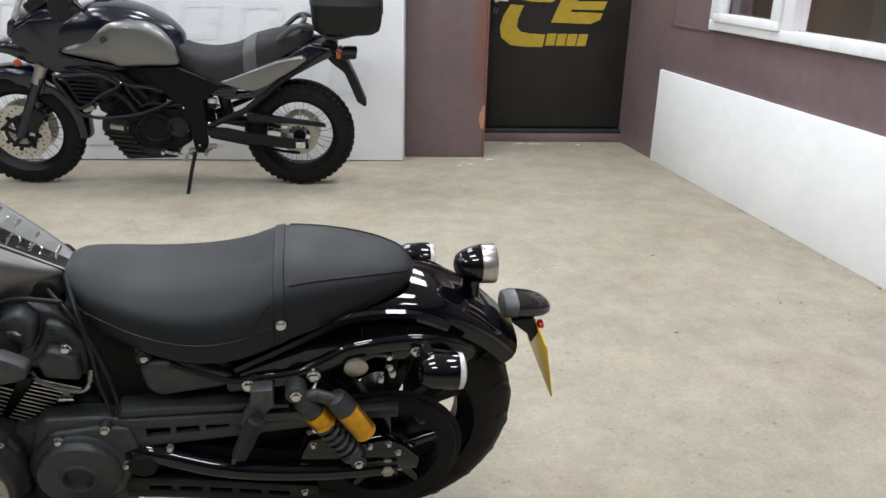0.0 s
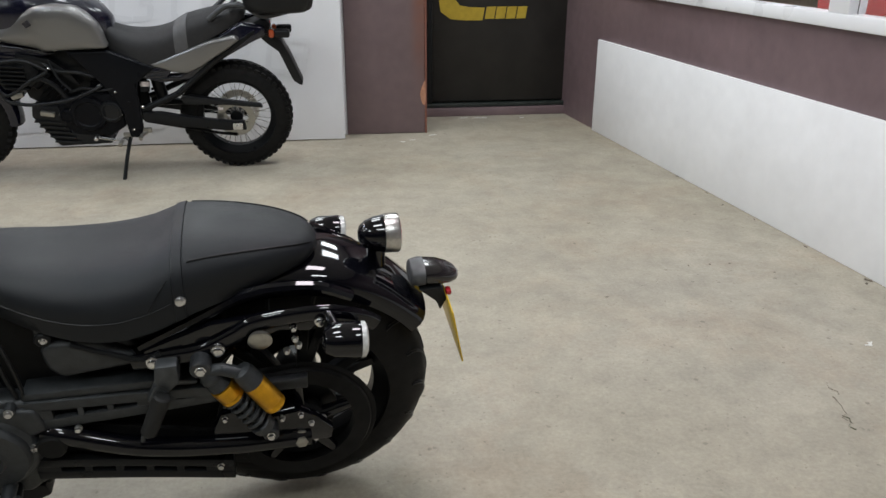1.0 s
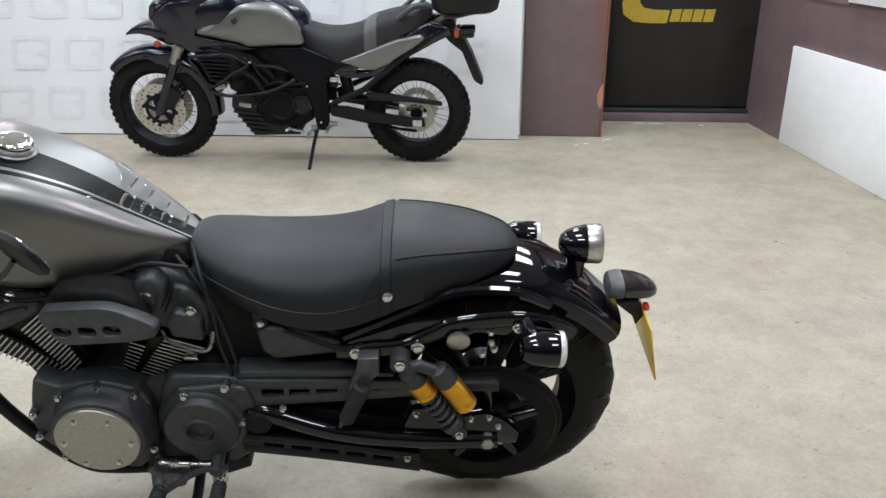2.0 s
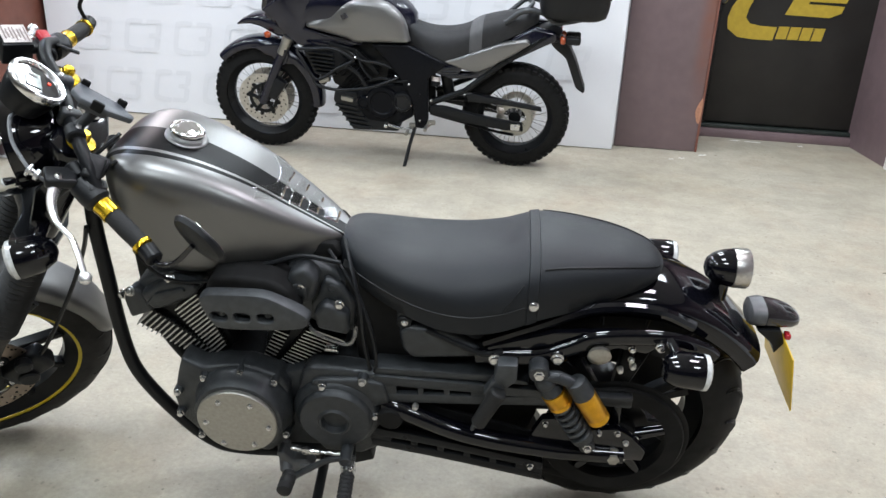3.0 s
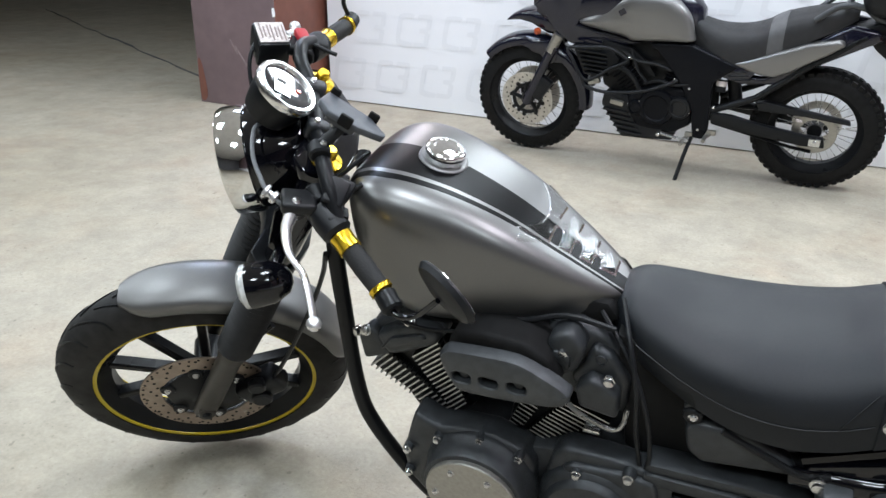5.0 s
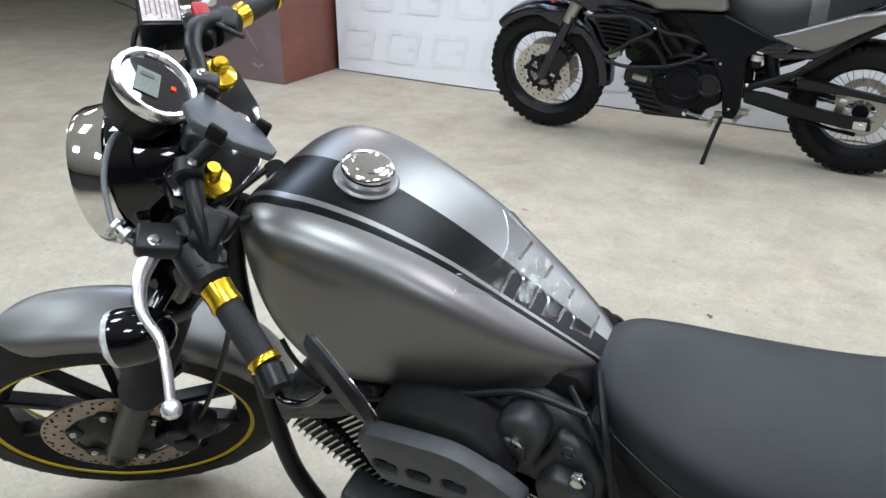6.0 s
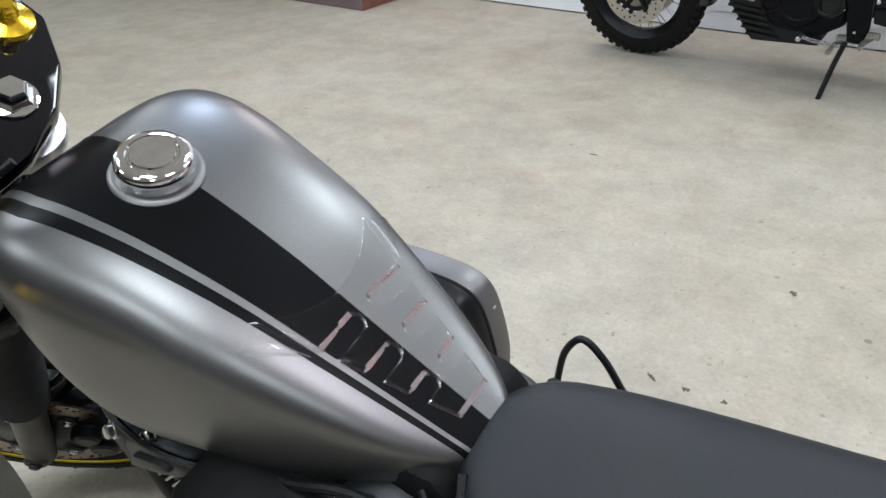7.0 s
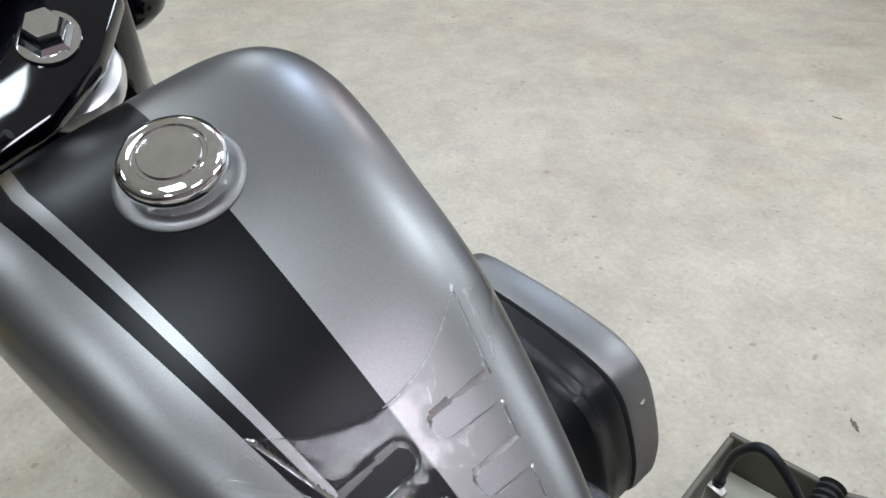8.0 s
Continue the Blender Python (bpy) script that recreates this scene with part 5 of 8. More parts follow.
tube(bm, spline([(0.676, 0.118, 0.600), (0.657, 0.134, 0.587), (0.62, 0.138, 0.572), (0.589, 0.138, 0.563), (0.574, 0.132, 0.575), (0.570, 0.12, 0.60)], 5), 0.0045, 8)
part("bent_wire", bm, M_STEEL, hd, "bent bright wire clip under the head")
bm = BM()
plate(bm, [(0.64, 0.530), (0.615, 0.528), (0.612, 0.520), (0.645, 0.520)], 0.09, 0.118, 0.002)
part("bracket", bm, M_STEEL, hd)
# cover between the cylinders with three oval holes
def pierced(bm, outer, holes, y_back, y_front, edge, depth):
    """A closed plate with chamfered rims whose face is sunk into blind openings."""
    def ring(pts, y):
        return [bm.verts.new((x, y, z)) for x, z in pts]

    def wall(a, b):
        for k in range(len(a)):
            bm.faces.new((a[k], a[(k + 1) % len(a)], b[(k + 1) % len(b)], b[k]))

    def inset(pts, w):
        out, n = [], len(pts)
        cx, cz = sum(p[0] for p in pts) / n, sum(p[1] for p in pts) / n
        for k in range(n):
            d = Vector((pts[(k + 1) % n][0] - pts[k - 1][0], pts[(k + 1) % n][1] - pts[k - 1][1])).normalized()
            q = Vector((-d.y, d.x))
            if q.dot(Vector((cx - pts[k][0], cz - pts[k][1]))) < 0:
                q = -q
            out.append((pts[k][0] + q.x * w, pts[k][1] + q.y * w))
        return out
    face = []
    rows = [ring(outer, y_back), ring(outer, y_front - edge), ring(inset(outer, edge * 0.3), y_front - edge * 0.3), ring(inset(outer, edge), y_front)]
    for a, b in zip(rows, rows[1:]):
        wall(a, b)
    bm.faces.new(rows[0])
    face.append(rows[-1])
    for h in holes:
        rows = [ring(h, y_front), ring(inset(h, 0.0025), y_front - 0.0025), ring(inset(h, 0.003), y_front - depth)]
        for a, b in zip(rows, rows[1:]):
            wall(a, b)
        bm.faces.new(rows[-1])
        face.append(rows[0])
    es = [bm.edges.get((r[k], r[(k + 1) % len(r)])) for r in face for k in range(len(r))]
    bmesh.ops.triangle_fill(bm, use_beauty=True, use_dissolve=False, edges=es, normal=(0, 1, 0))
    bmesh.ops.recalc_face_normals(bm, faces=bm.faces)


def oval(x, z, rx, rz, n=20):
    return [(x + rx * power(math.cos(2 * math.pi * k / n), 0.7), z + rz * power(math.sin(2 * math.pi * k / n), 0.8)) for k in range(n)]


bm = BM()
pierced(bm, smooth_loop([(0.871, 0.694), (0.862, 0.707), (0.846, 0.714), (0.79, 0.7175), (0.738, 0.717), (0.70, 0.702), (0.658, 0.677), (0.650, 0.664), (0.660, 0.643), (0.70, 0.633), (0.76, 0.628), (0.832, 0.626), (0.850, 0.639), (0.862, 0.662)], 3), [oval(0.832, 0.661, 0.0195, 0.0135), oval(0.785, 0.6615, 0.0195, 0.0135), oval(0.737, 0.6635, 0.0195, 0.0135)], 0.168, 0.196, 0.010, 0.020)
iv = part("intake_cover", bm, M_GREYCAST, bike, "dark grey intake cover with three oval holes", angle=30)
for x, z in ((0.832, 0.661), (0.737, 0.6635)):
    bm = BM()
    bolt(bm, (x - 0.002, 0.175, z), LEFT, 0.010, 0.010)
    part("recess_bolt", bm, M_CAST, iv)
bm = BM()
plate(bm, [(0.868, 0.70), (0.850, 0.734), (0.800, 0.742), (0.735, 0.738), (0.69, 0.712), (0.67, 0.66), (0.83, 0.645)], 0.04, 0.170, 0.012, 3)
part("intake_body", bm, M_RUBBER, iv, "black intake body")
# frame: down tubes, back tubes, dark filler plates and side cover
for s in (1, -1):
    bm = BM()
    tube(bm, spline([(1.10, 0.04 * s, 0.92), (1.115, 0.07 * s, 0.82), (1.114, 0.08 * s, 0.65), (1.112, 0.08 * s, 0.46), (1.088, 0.08 * s, 0.36), (1.014, 0.08 * s, 0.24), (0.95, 0.08 * s, 0.175), (0.89, 0.08 * s, 0.155), (0.75, 0.08 * s, 0.16), (0.58, 0.09 * s, 0.20), (0.52, 0.1 * s, 0.28)], 7), 0.0155, 14)
    part("frame_tube", bm, M_SATIN, bike)
bm = BM()
for s in (1, -1):
    tube(bm, spline([(0.60, 0.05 * s, 0.69), (0.575, 0.075 * s, 0.665), (0.545, 0.085 * s, 0.56), (0.53, 0.09 * s, 0.42)], 5), 0.014, 12)
    tube(bm, spline([(0.56, 0.07 * s, 0.66), (0.45, 0.08 * s, 0.63), (0.33, 0.11 * s, 0.575), (0.2, 0.13 * s, 0.575)], 5), 0.014, 10)
part("main_frame", bm, M_SATIN, bike)
# black plates added to darken the see-through gaps between the tubes
bm = BM()
plate(bm, [(0.60, 0.74), (0.57, 0.45), (0.33, 0.44), (0.22, 0.56), (0.2, 0.63), (0.42, 0.66)], -0.1, 0.1, 0.01)
plate(bm, [(1.09, 0.90), (1.06, 0.70), (0.62, 0.68), (0.62, 0.74), (0.9, 0.80)], -0.045, 0.045, 0.01)
plate(bm, [(1.0, 0.80), (0.95, 0.66), (0.72, 0.66), (0.60, 0.74), (0.62, 0.77)], -0.075, 0.07, 0.01)
plate(bm, [(0.53, 0.45), (0.53, 0.29), (0.2, 0.27), (0.15, 0.45)], 0.085, 0.095, 0.003)
plate(bm, [(0.34, 0.44), (0.23, 0.49), (0.2, 0.60), (0.36, 0.62)], 0.086, 0.093, 0.002)
part("inner_filler", bm, M_RUBBER, bike, "black filler plates between frame tubes")
bm = BM()
plate(bm, [(0.485, 0.655), (0.462, 0.670), (0.385, 0.642), (0.300, 0.584), (0.292, 0.540), (0.45, 0.527), (0.475, 0.560)], 0.075, 0.118, 0.010, 3)
plate(bm, [(0.478, 0.608), (0.460, 0.624), (0.385, 0.624), (0.310, 0.578), (0.305, 0.556), (0.447, 0.538), (0.470, 0.560)], 0.105, 0.142, 0.013, 3)
plate(bm, [(0.483, 0.652), (0.462, 0.664), (0.448, 0.632), (0.462, 0.608), (0.48, 0.612)], 0.10, 0.132, 0.007, 3)
sc_ = part("side_cover", bm, M_CAST, bike, "black plastic side cover")
bm = BM()
lathe(bm, (0.467, 0.125, 0.632), LEFT, [(0.016, 0), (0.016, 0.010), (0.013, 0.013), (0.005, 0.013)], 18)
part("cover_knob", bm, M_SATIN, sc_)
bm = BM()
bolt(bm, (0.466, 0.137, 0.631), LEFT, 0.008, 0.003)
part("cover_screw", bm, M_STEEL, sc_)
# cables and hoses behind the tank
for pts, r in (([(0.60, 0.05, 0.77), (0.575, 0.11, 0.73), (0.555, 0.14, 0.66), (0.55, 0.145, 0.58), (0.54, 0.14, 0.50)], 0.0045), ([(0.63, 0.07, 0.755), (0.57, 0.12, 0.70), (0.535, 0.148, 0.62), (0.525, 0.148, 0.54), (0.53, 0.14, 0.49)], 0.004), ([(0.82, 0.08, 0.73), (0.76, 0.11, 0.735), (0.68, 0.10, 0.755), (0.6, 0.10, 0.745)], 0.005), ([(0.42, 0.14, 0.62), (0.35, 0.145, 0.59), (0.30, 0.15, 0.575), (0.26, 0.15, 0.585)], 0.006)):
    bm = BM()
    tube(bm, spline(pts, 6), r, 8)
    part("cable", bm, M_PLASTIC, bike)
# passenger foot rest bracket
bm = BM()
plate(bm, [(0.270, 0.578), (0.228, 0.580), (0.228, 0.536), (0.250, 0.512), (0.276, 0.536)], 0.14, 0.186, 0.005)
plate(bm, [(0.258, 0.54), (0.280, 0.525), (0.296, 0.49), (0.275, 0.47), (0.252, 0.505)], 0.155, 0.182, 0.005)
fp = part("rear_footrest", bm, M_GREYCAST, bike, "folded grey-black passenger footrest")
bm = BM()
cyl(bm, (0.262, 0.190, 0.512), (0.303, 0.196, 0.418), 0.0185, 0.0165, 18, bevel=0.004)
part("peg_rubber", bm, M_GRIP, fp)
bm = BM()
for k in range(3):
    cyl(bm, (0.296 + 0.007 * k, 0.188 + 0.008 * k, 0.424), (0.300 + 0.007 * k, 0.189 + 0.008 * k, 0.410), 0.0045, seg=8)
part("peg_teeth", bm, M_CAST, fp)
bm = BM()
cyl(bm, (0.495, 0.12, 0.385), (0.495, 0.175, 0.385), 0.029, seg=24, bevel=0.004)
part("swingarm_pivot_cap", bm, M_RUBBER, bike)
# rider footrest, shift lever and side stand
bm = BM()
plate(bm, [(0.775, 0.245), (0.55, 0.232), (0.54, 0.20), (0.60, 0.175), (0.775, 0.19)], 0.07, 0.125, 0.006)
tube(bm, [(0.60, 0.10, 0.262), (0.59, 0.17, 0.268), (0.584, 0.215, 0.266)], 0.015, 12)
fr = part("footrest", bm, M_SATIN, bike, "rider footrest with ribbed rubber")
bm = BM()
box(bm, (0.584, 0.214, 0.266), (0.030, 0.028, 0.036), rot=(0, 0, -6), bevel=0.006, seg=3)
cyl(bm, (0.584, 0.205, 0.278), (0.584, 0.235, 0.278), 0.010, seg=14, bevel=0.002)
part("peg_joint", bm, M_STEEL, fr, "worn bright folding joint")
bm = BM()
lathe(bm, (0.583, 0.226, 0.264), (-0.06, 1, 0.0), [(0.012, 0)] + [(0.0165 if k % 2 else 0.0135, 0.004 + k * 0.0055) for k in range(17)] + [(0.012, 0.10)], 18)
part("peg_rubber", bm, M_GRIP, fr)
bm = BM()
tube(bm, spline([(0.575, 0.20, 0.285), (0.588, 0.215, 0.298), (0.612, 0.22, 0.300), (0.643, 0.22, 0.284), (0.70, 0.228, 0.246), (0.715, 0.235, 0.240)], 6), 0.0085, 10, flat=0.8)
cyl(bm, (0.59, 0.17, 0.298), (0.588, 0.228, 0.298), 0.014, seg=16, bevel=0.003)
sl = part("shift_lever", bm, M_CAST, bike, "black shift lever with rubber tip")
bm = BM()
lathe(bm, (0.715, 0.222, 0.244), (0.05, 1, 0.03), [(0.009, 0), (0.0165, 0.003), (0.0172, 0.010), (0.0155, 0.014), (0.0172, 0.018), (0.0172, 0.030), (0.0155, 0.034), (0.0172, 0.038), (0.0165, 0.052), (0.009, 0.055)], 18)
part("rubber_tip", bm, M_GRIP, sl)
bm = BM()
cyl(bm, (0.672, 0.20, 0.297), (0.603, 0.20, 0.294), 0.0042, seg=10)
cyl(bm, (0.678, 0.20, 0.2975), (0.648, 0.20, 0.2955), 0.0072, seg=10, bevel=0.002)
lathe(bm, (0.680, 0.192, 0.298), LEFT, [(0.006, 0), (0.010, 0.003), (0.010, 0.013), (0.006, 0.016)], 14)
box(bm, (0.702, 0.198, 0.302), (0.026, 0.014, 0.010), rot=(0, -12, 0), bevel=0.003)
part("shift_rod", bm, M_STEEL, bike, "bright shift linkage rod")
bm = BM()
tube(bm, spline([(0.66, 0.12, 0.19), (0.67, 0.19, 0.12), (0.69, 0.29, -0.0), (0.71, 0.345, -0.062)], 4), 0.012, 10)
box(bm, (0.715, 0.345, -0.066), (0.055, 0.045, 0.008), rot=(11.45, 0, 0), bevel=0.002)
ss = part("side_stand", bm, M_SATIN, bike, "black side stand folded out")
bm = BM()
plate(bm, [(0.760, 0.252), (0.742, 0.262), (0.722, 0.232), (0.690, 0.240), (0.672, 0.222), (0.680, 0.196), (0.722, 0.190), (0.748, 0.222)], 0.145, 0.178, 0.006, 3)
cyl(bm, (0.752, 0.13, 0.252), (0.736, 0.185, 0.205), 0.015, seg=16, bevel=0.004)
lathe(bm, (0.693, 0.172, 0.215), LEFT, [(0.016, 0), (0.016, 0.008), (0.012, 0.012), (0.006, 0.012)], 16)
part("stand_mount", bm, M_SADDLE, ss, "grey cast side stand mount")
bm = BM()
bolt(bm, (0.755, 0.150, 0.232), LEFT, 0.009, 0.008)
part("mount_bolt", bm, M_STEEL, ss)
# air cleaner on the far side
bm = BM()
prof = smooth_loop([(0.955, 0.66), (0.93, 0.715), (0.872, 0.729), (0.80, 0.730), (0.752, 0.724), (0.729, 0.705), (0.720, 0.66), (0.719, 0.60), (0.735, 0.545), (0.79, 0.525), (0.85, 0.54), (0.92, 0.59)], 6)
cx0, cz0 = 0.82, 0.64
rings = []
for y, k in ((-0.178, 0.95), (-0.180, 0.99), (-0.184, 1.0), (-0.206, 1.0), (-0.2095, 0.985), (-0.2115, 0.955), (-0.226, 0.70), (-0.2285, 0.62), (-0.230, 0.2)):
    rings.append([vec((cx0 + (x - cx0) * k, y, cz0 + (z - cz0) * k)) for x, z in prof])
loft(bm, rings)
ac = part("air_cleaner_cover", bm, M_GREYPAINT, bike, "matt grey air cleaner cover with a creased face", angle=30)
bm = BM()
rings = []
for y, k in ((-0.08, 0.86), (-0.12, 0.92), (-0.140, 0.955), (-0.144, 0.985), (-0.152, 0.985), (-0.156, 0.955), (-0.162, 0.955), (-0.166, 0.975), (-0.176, 0.975), (-0.1785, 0.9)):
    rings.append([vec((cx0 + (x - cx0) * k, y, cz0 + (z - cz0) * k)) for x, z in prof])
loft(bm, rings)
part("cleaner_base", bm, M_SATIN, ac, "black ridged base")
bm = BM()
bolt(bm, (0.7255, -0.196, 0.684), (-0.9, 0, 0.3), 0.0055, 0.001)
part("cover_screw", bm, M_STEEL, ac)

# ---- steered front end ----
CASTER, STEER = 32.25, 34.8
ca, sa = math.cos(radians(CASTER)), math.sin(radians(CASTER))
SMAT = Matrix(((ca, 0, -sa, 1.743), (0, 1, 0, 0), (sa, 0, ca, 0), (0, 0, 0, 1))) @ pose(0, 0, 0, 0, 0, STEER)
AHEAD = vec((ca, 0, -sa))     # level and forward, in the steered frame
UP = vec((sa, 0, ca))


def spart(name, bm, mat_, parent, label="", angle=38):
    bmesh.ops.transform(bm, matrix=SMAT, verts=bm.verts)
    return part(name, bm, mat_, parent, label, angle)


FA = vec((0.03, 0, 0.371))
bm = BM()
tyre(bm, FA, 0.331, 0.25, 0.052, 72)
fw = spart("front_wheel", bm, M_DUSTY, bike, "narrow black front tyre on a cast wheel with yellow rim tape")
bm = BM()
rim(bm, FA, 0.243, 0.046, 72)
cast_spokes(bm, FA, 0.035, 0.222, 10, 0.012, 0.012, 0.02)
cyl(bm, FA + vec((0, -0.075, 0)), FA + vec((0, 0.075, 0)), 0.036, seg=28, bevel=0.005)
spart("rim", bm, M_SATIN, fw)
for s in (1, -1):
    bm = BM()
    lathe(bm, FA + vec((0, 0.0455 * s, 0)), (0, s, 0), [(0.2415, 0), (0.2415, 0.0025), (0.2515, 0.0028), (0.2515, 0)], 72, closed=True)
    spart("rim_tape", bm, M_YELLOW, fw, "yellow rim tape")
# tread grooves: dark curved cuts that sweep from the crown to the shoulder
def crown(y, R=0.331, r=0.25, w=0.052):
    c = (abs(y) / w) ** 1.25
    return r + (R - r) * math.sqrt(max(0, 1 - c * c)) ** 0.95


bm = BM()
for i in range(22):
    for s in (1, -1):
        a0 = 2 * math.pi * (i + (0.5 if s < 0 else 0)) / 22
        for sweep, y0, y1, wide in ((0.34, 0.004, 0.046, 0.0022), (0.2, 0.016, 0.044, 0.0016)):
            pts = []
            for k in range(8):
                t = k / 7
                y = y0 + (y1 - y0) * t
                a = a0 + (0.0 if y0 < 0.01 else 0.14) + sweep * (1 - (1 - t) ** 1.8)
                rr = crown(y) - 0.0004
                pts.append(FA + vec((rr * math.cos(a), s * y, rr * math.sin(a))))
            tube(bm, pts, wide, 5)
tagged(spart("tread_groove", bm, M_SATIN, fw), kind="stuff")
bm = BM()
for i in range(18):
    for s in (1, -1):
        a0 = 2 * math.pi * (i + (0.5 if s < 0 else 0)) / 18
        for sweep, y0, y1, wide in ((-0.36, 0.006, 0.062, 0.003), (-0.2, 0.026, 0.060, 0.0022)):
            pts = []
            for k in range(8):
                t = k / 7
                y = y0 + (y1 - y0) * t
                a = a0 + (0.0 if y0 < 0.01 else 0.17) + sweep * (1 - (1 - t) ** 1.8)
                rr = crown(y, 0.3085, 0.210, 0.072) - 0.0006
                pts.append(vec(AX) + vec((rr * math.cos(a), s * y, rr * math.sin(a))))
            tube(bm, pts, wide, 5)
tagged(part("tread_groove", bm, M_SATIN, rw), kind="stuff")
bm = BM()
n = 96
lathe(bm, FA + vec((0, 0.066, 0)), LEFT, [(0.102, 0), (0.149, 0), (0.149, 0.0045), (0.102, 0.0045)], n, closed=True)
spart("brake_disc", bm, M_DISC, fw, "drilled front brake disc")
bm = BM()
for i in range(44):
    a = 2 * math.pi * i / 44
    for r in (0.113 + 0.012 * (i % 3),):
        p = FA + vec((r * math.cos(a), 0.0705, r * math.sin(a)))
        cyl(bm, p, p + vec((0, 0.0008, 0)), 0.0036, seg=8)
    p = FA + vec((0.142 * math.cos(a + 0.05), 0.0705, 0.142 * math.sin(a + 0.05)))
    cyl(bm, p, p + vec((0, 0.0008, 0)), 0.003, seg=8)
spart("disc_holes", bm, M_RUBBER, fw)
bm = BM()
lathe(bm, FA + vec((0, 0.052, 0)), LEFT, [(0.04, 0), (0.085, 0.006), (0.092, 0.016), (0.085, 0.02), (0.05, 0.02), (0.036, 0.03)], 36)
for i in range(6):
    a = 2 * math.pi * i / 6
    cyl(bm, FA + vec((0.09 * math.cos(a), 0.06, 0.09 * math.sin(a))), FA + vec((0.09 * math.cos(a), 0.076, 0.09 * math.sin(a))), 0.018, seg=14, bevel=0.003)
spart("disc_carrier", bm, M_SATIN, fw)
for i in range(6):
    a = 2 * math.pi * i / 6
    bm = BM()
    bolt(bm, FA + vec((0.09 * math.cos(a), 0.076, 0.09 * math.sin(a))), LEFT, 0.008, 0.004)
    spart("disc_bolt", bm, M_STEEL, fw)
# caliper behind the left leg
bm = BM()
box(bm, FA + vec((-0.105, 0.075, 0.075)), (0.07, 0.055, 0.11), rot=(0, -35, 0), bevel=0.014, seg=3)
cyl(bm, FA + vec((-0.11, 0.09, 0.06)), FA + vec((-0.11, 0.115, 0.06)), 0.024, seg=20, bevel=0.004)
cyl(bm, FA + vec((-0.085, 0.09, 0.105)), FA + vec((-0.085, 0.115, 0.105)), 0.02, seg=20, bevel=0.004)
spart("brake_caliper", bm, M_PLASTIC, bike, "black front brake caliper")
# fork legs
for s in (1, -1):
    y = 0.1 * s
    bm = BM()
    x = 0.03
    lathe(bm, (x, y, 0.338), (0, 0, 1), [(0.018, 0), (0.026, 0.008), (0.027, 0.05), (0.027, 0.24), (0.031, 0.25), (0.031, 0.30), (0.024, 0.305)], 24)
    cyl(bm, FA + vec((0, 0.075 * s, 0)), FA + vec((0, 0.128 * s, 0)), 0.02, seg=18, bevel=0.003)
    leg = spart("fork_leg", bm, M_SLIDER, bike, "bronze-black fork leg with rubber gaiter")
    bm = BM()
    prof_ = [(0.028, 0)]
    for k in range(17):
        prof_ += [(0.041 - 0.004 * abs(k / 16 - 0.4), 0.008 + k * 0.0155), (0.034, 0.0155 + k * 0.0155)]
    lathe(bm, (x, y, 0.612), (0, 0, 1), prof_ + [(0.028, 0.275)], 28)
    spart("gaiter", bm, M_BOOT, leg, "ribbed rubber gaiter")
    bm = BM()
    lathe(bm, (x, y, 0.875), (0, 0, 1), [(0.026, 0), (0.029, 0.004), (0.029, 0.272), (0.026, 0.276), (0.02, 0.28)], 24)
    spart("upper_tube", bm, M_GLOSS, leg)
    bm = BM()
    lathe(bm, (x, y, 1.176), (0, 0, 1), [(0.026, 0), (0.0275, 0.003), (0.026, 0.008), (0.015, 0.012)] + [(0.011 + 0.0012 * (k % 2), 0.013 + 0.0025 * k) for k in range(7)] + [(0.008, 0.031)], 24)
    spart("preload_cap", bm, M_GOLD, leg, "gold anodised fork cap")
    bm = BM()
    bolt(bm, FA + vec((0, 0.128 * s, 0)), (0, s, 0), 0.012, 0.006, 6)
    spart("axle_end", bm, M_PLASTIC, leg)
# front mudguard
rows_f = []
for k in range(33):
    a = 45 + k * 3.28
    t = k / 32
    e = max(0, 1 - t / 0.13, (t - 0.9) / 0.1)
    rows_f.append((a, 0.343 + 0.005 * math.sin(math.pi * t), 0.306 + 0.004 * t + 0.024 * e * e, (0.059 + 0.006 * math.sin(math.pi * t)) * math.sqrt(1 - 0.75 * e * e)))
spart("front_mudguard", arch_shell(FA, rows_f, 0.003), M_GREYPAINT, bike, "matt grey front mudguard", 60)
for s in (1, -1):
    bm = BM()
    tube(bm, spline([FA + vec((-0.01, 0.095 * s, 0.245)), FA + vec((-0.04, 0.082 * s, 0.27)), FA + vec((-0.06, 0.078 * s, 0.31))], 4), 0.007, 8)
    box(bm, FA + vec((0.0, 0.08 * s, 0.25)), (0.06, 0.012, 0.05), bevel=0.004)
    spart("mudguard_stay", bm, M_SATIN, bike)
# yokes
for z, th, name in ((0.89, 0.036, "lower_yoke"), (1.155, 0.024, "top_yoke")):
    bm = BM()
    pr = [(0.085, 0.10), (0.07, 0.135), (0.03, 0.14), (0.0, 0.12), (-0.03, 0.06), (-0.04, 0.0), (-0.03, -0.06), (0.0, -0.12), (0.03, -0.14), (0.07, -0.135), (0.085, -0.10), (0.06, -0.04), (0.055, 0.0), (0.06, 0.04)]
    plate(bm, pr, 0, th, 0.004, 2, m=Matrix(((1, 0, 0, 0), (0, 0, 1, 0), (0, 1, 0, z), (0, 0, 0, 1))))
    yk = spart(name, bm, M_GLOSS if z > 1 else M_SATIN, bike, "gloss black fork yoke" if z > 1 else "")
bm = BM()
lathe(bm, (0, 0, 1.183), (0, 0, 1), [(0.021, 0), (0.021, 0.003), (0.017, 0.006), (0.0165, 0.012), (0.0135, 0.017), (0.004, 0.0175)], 6)
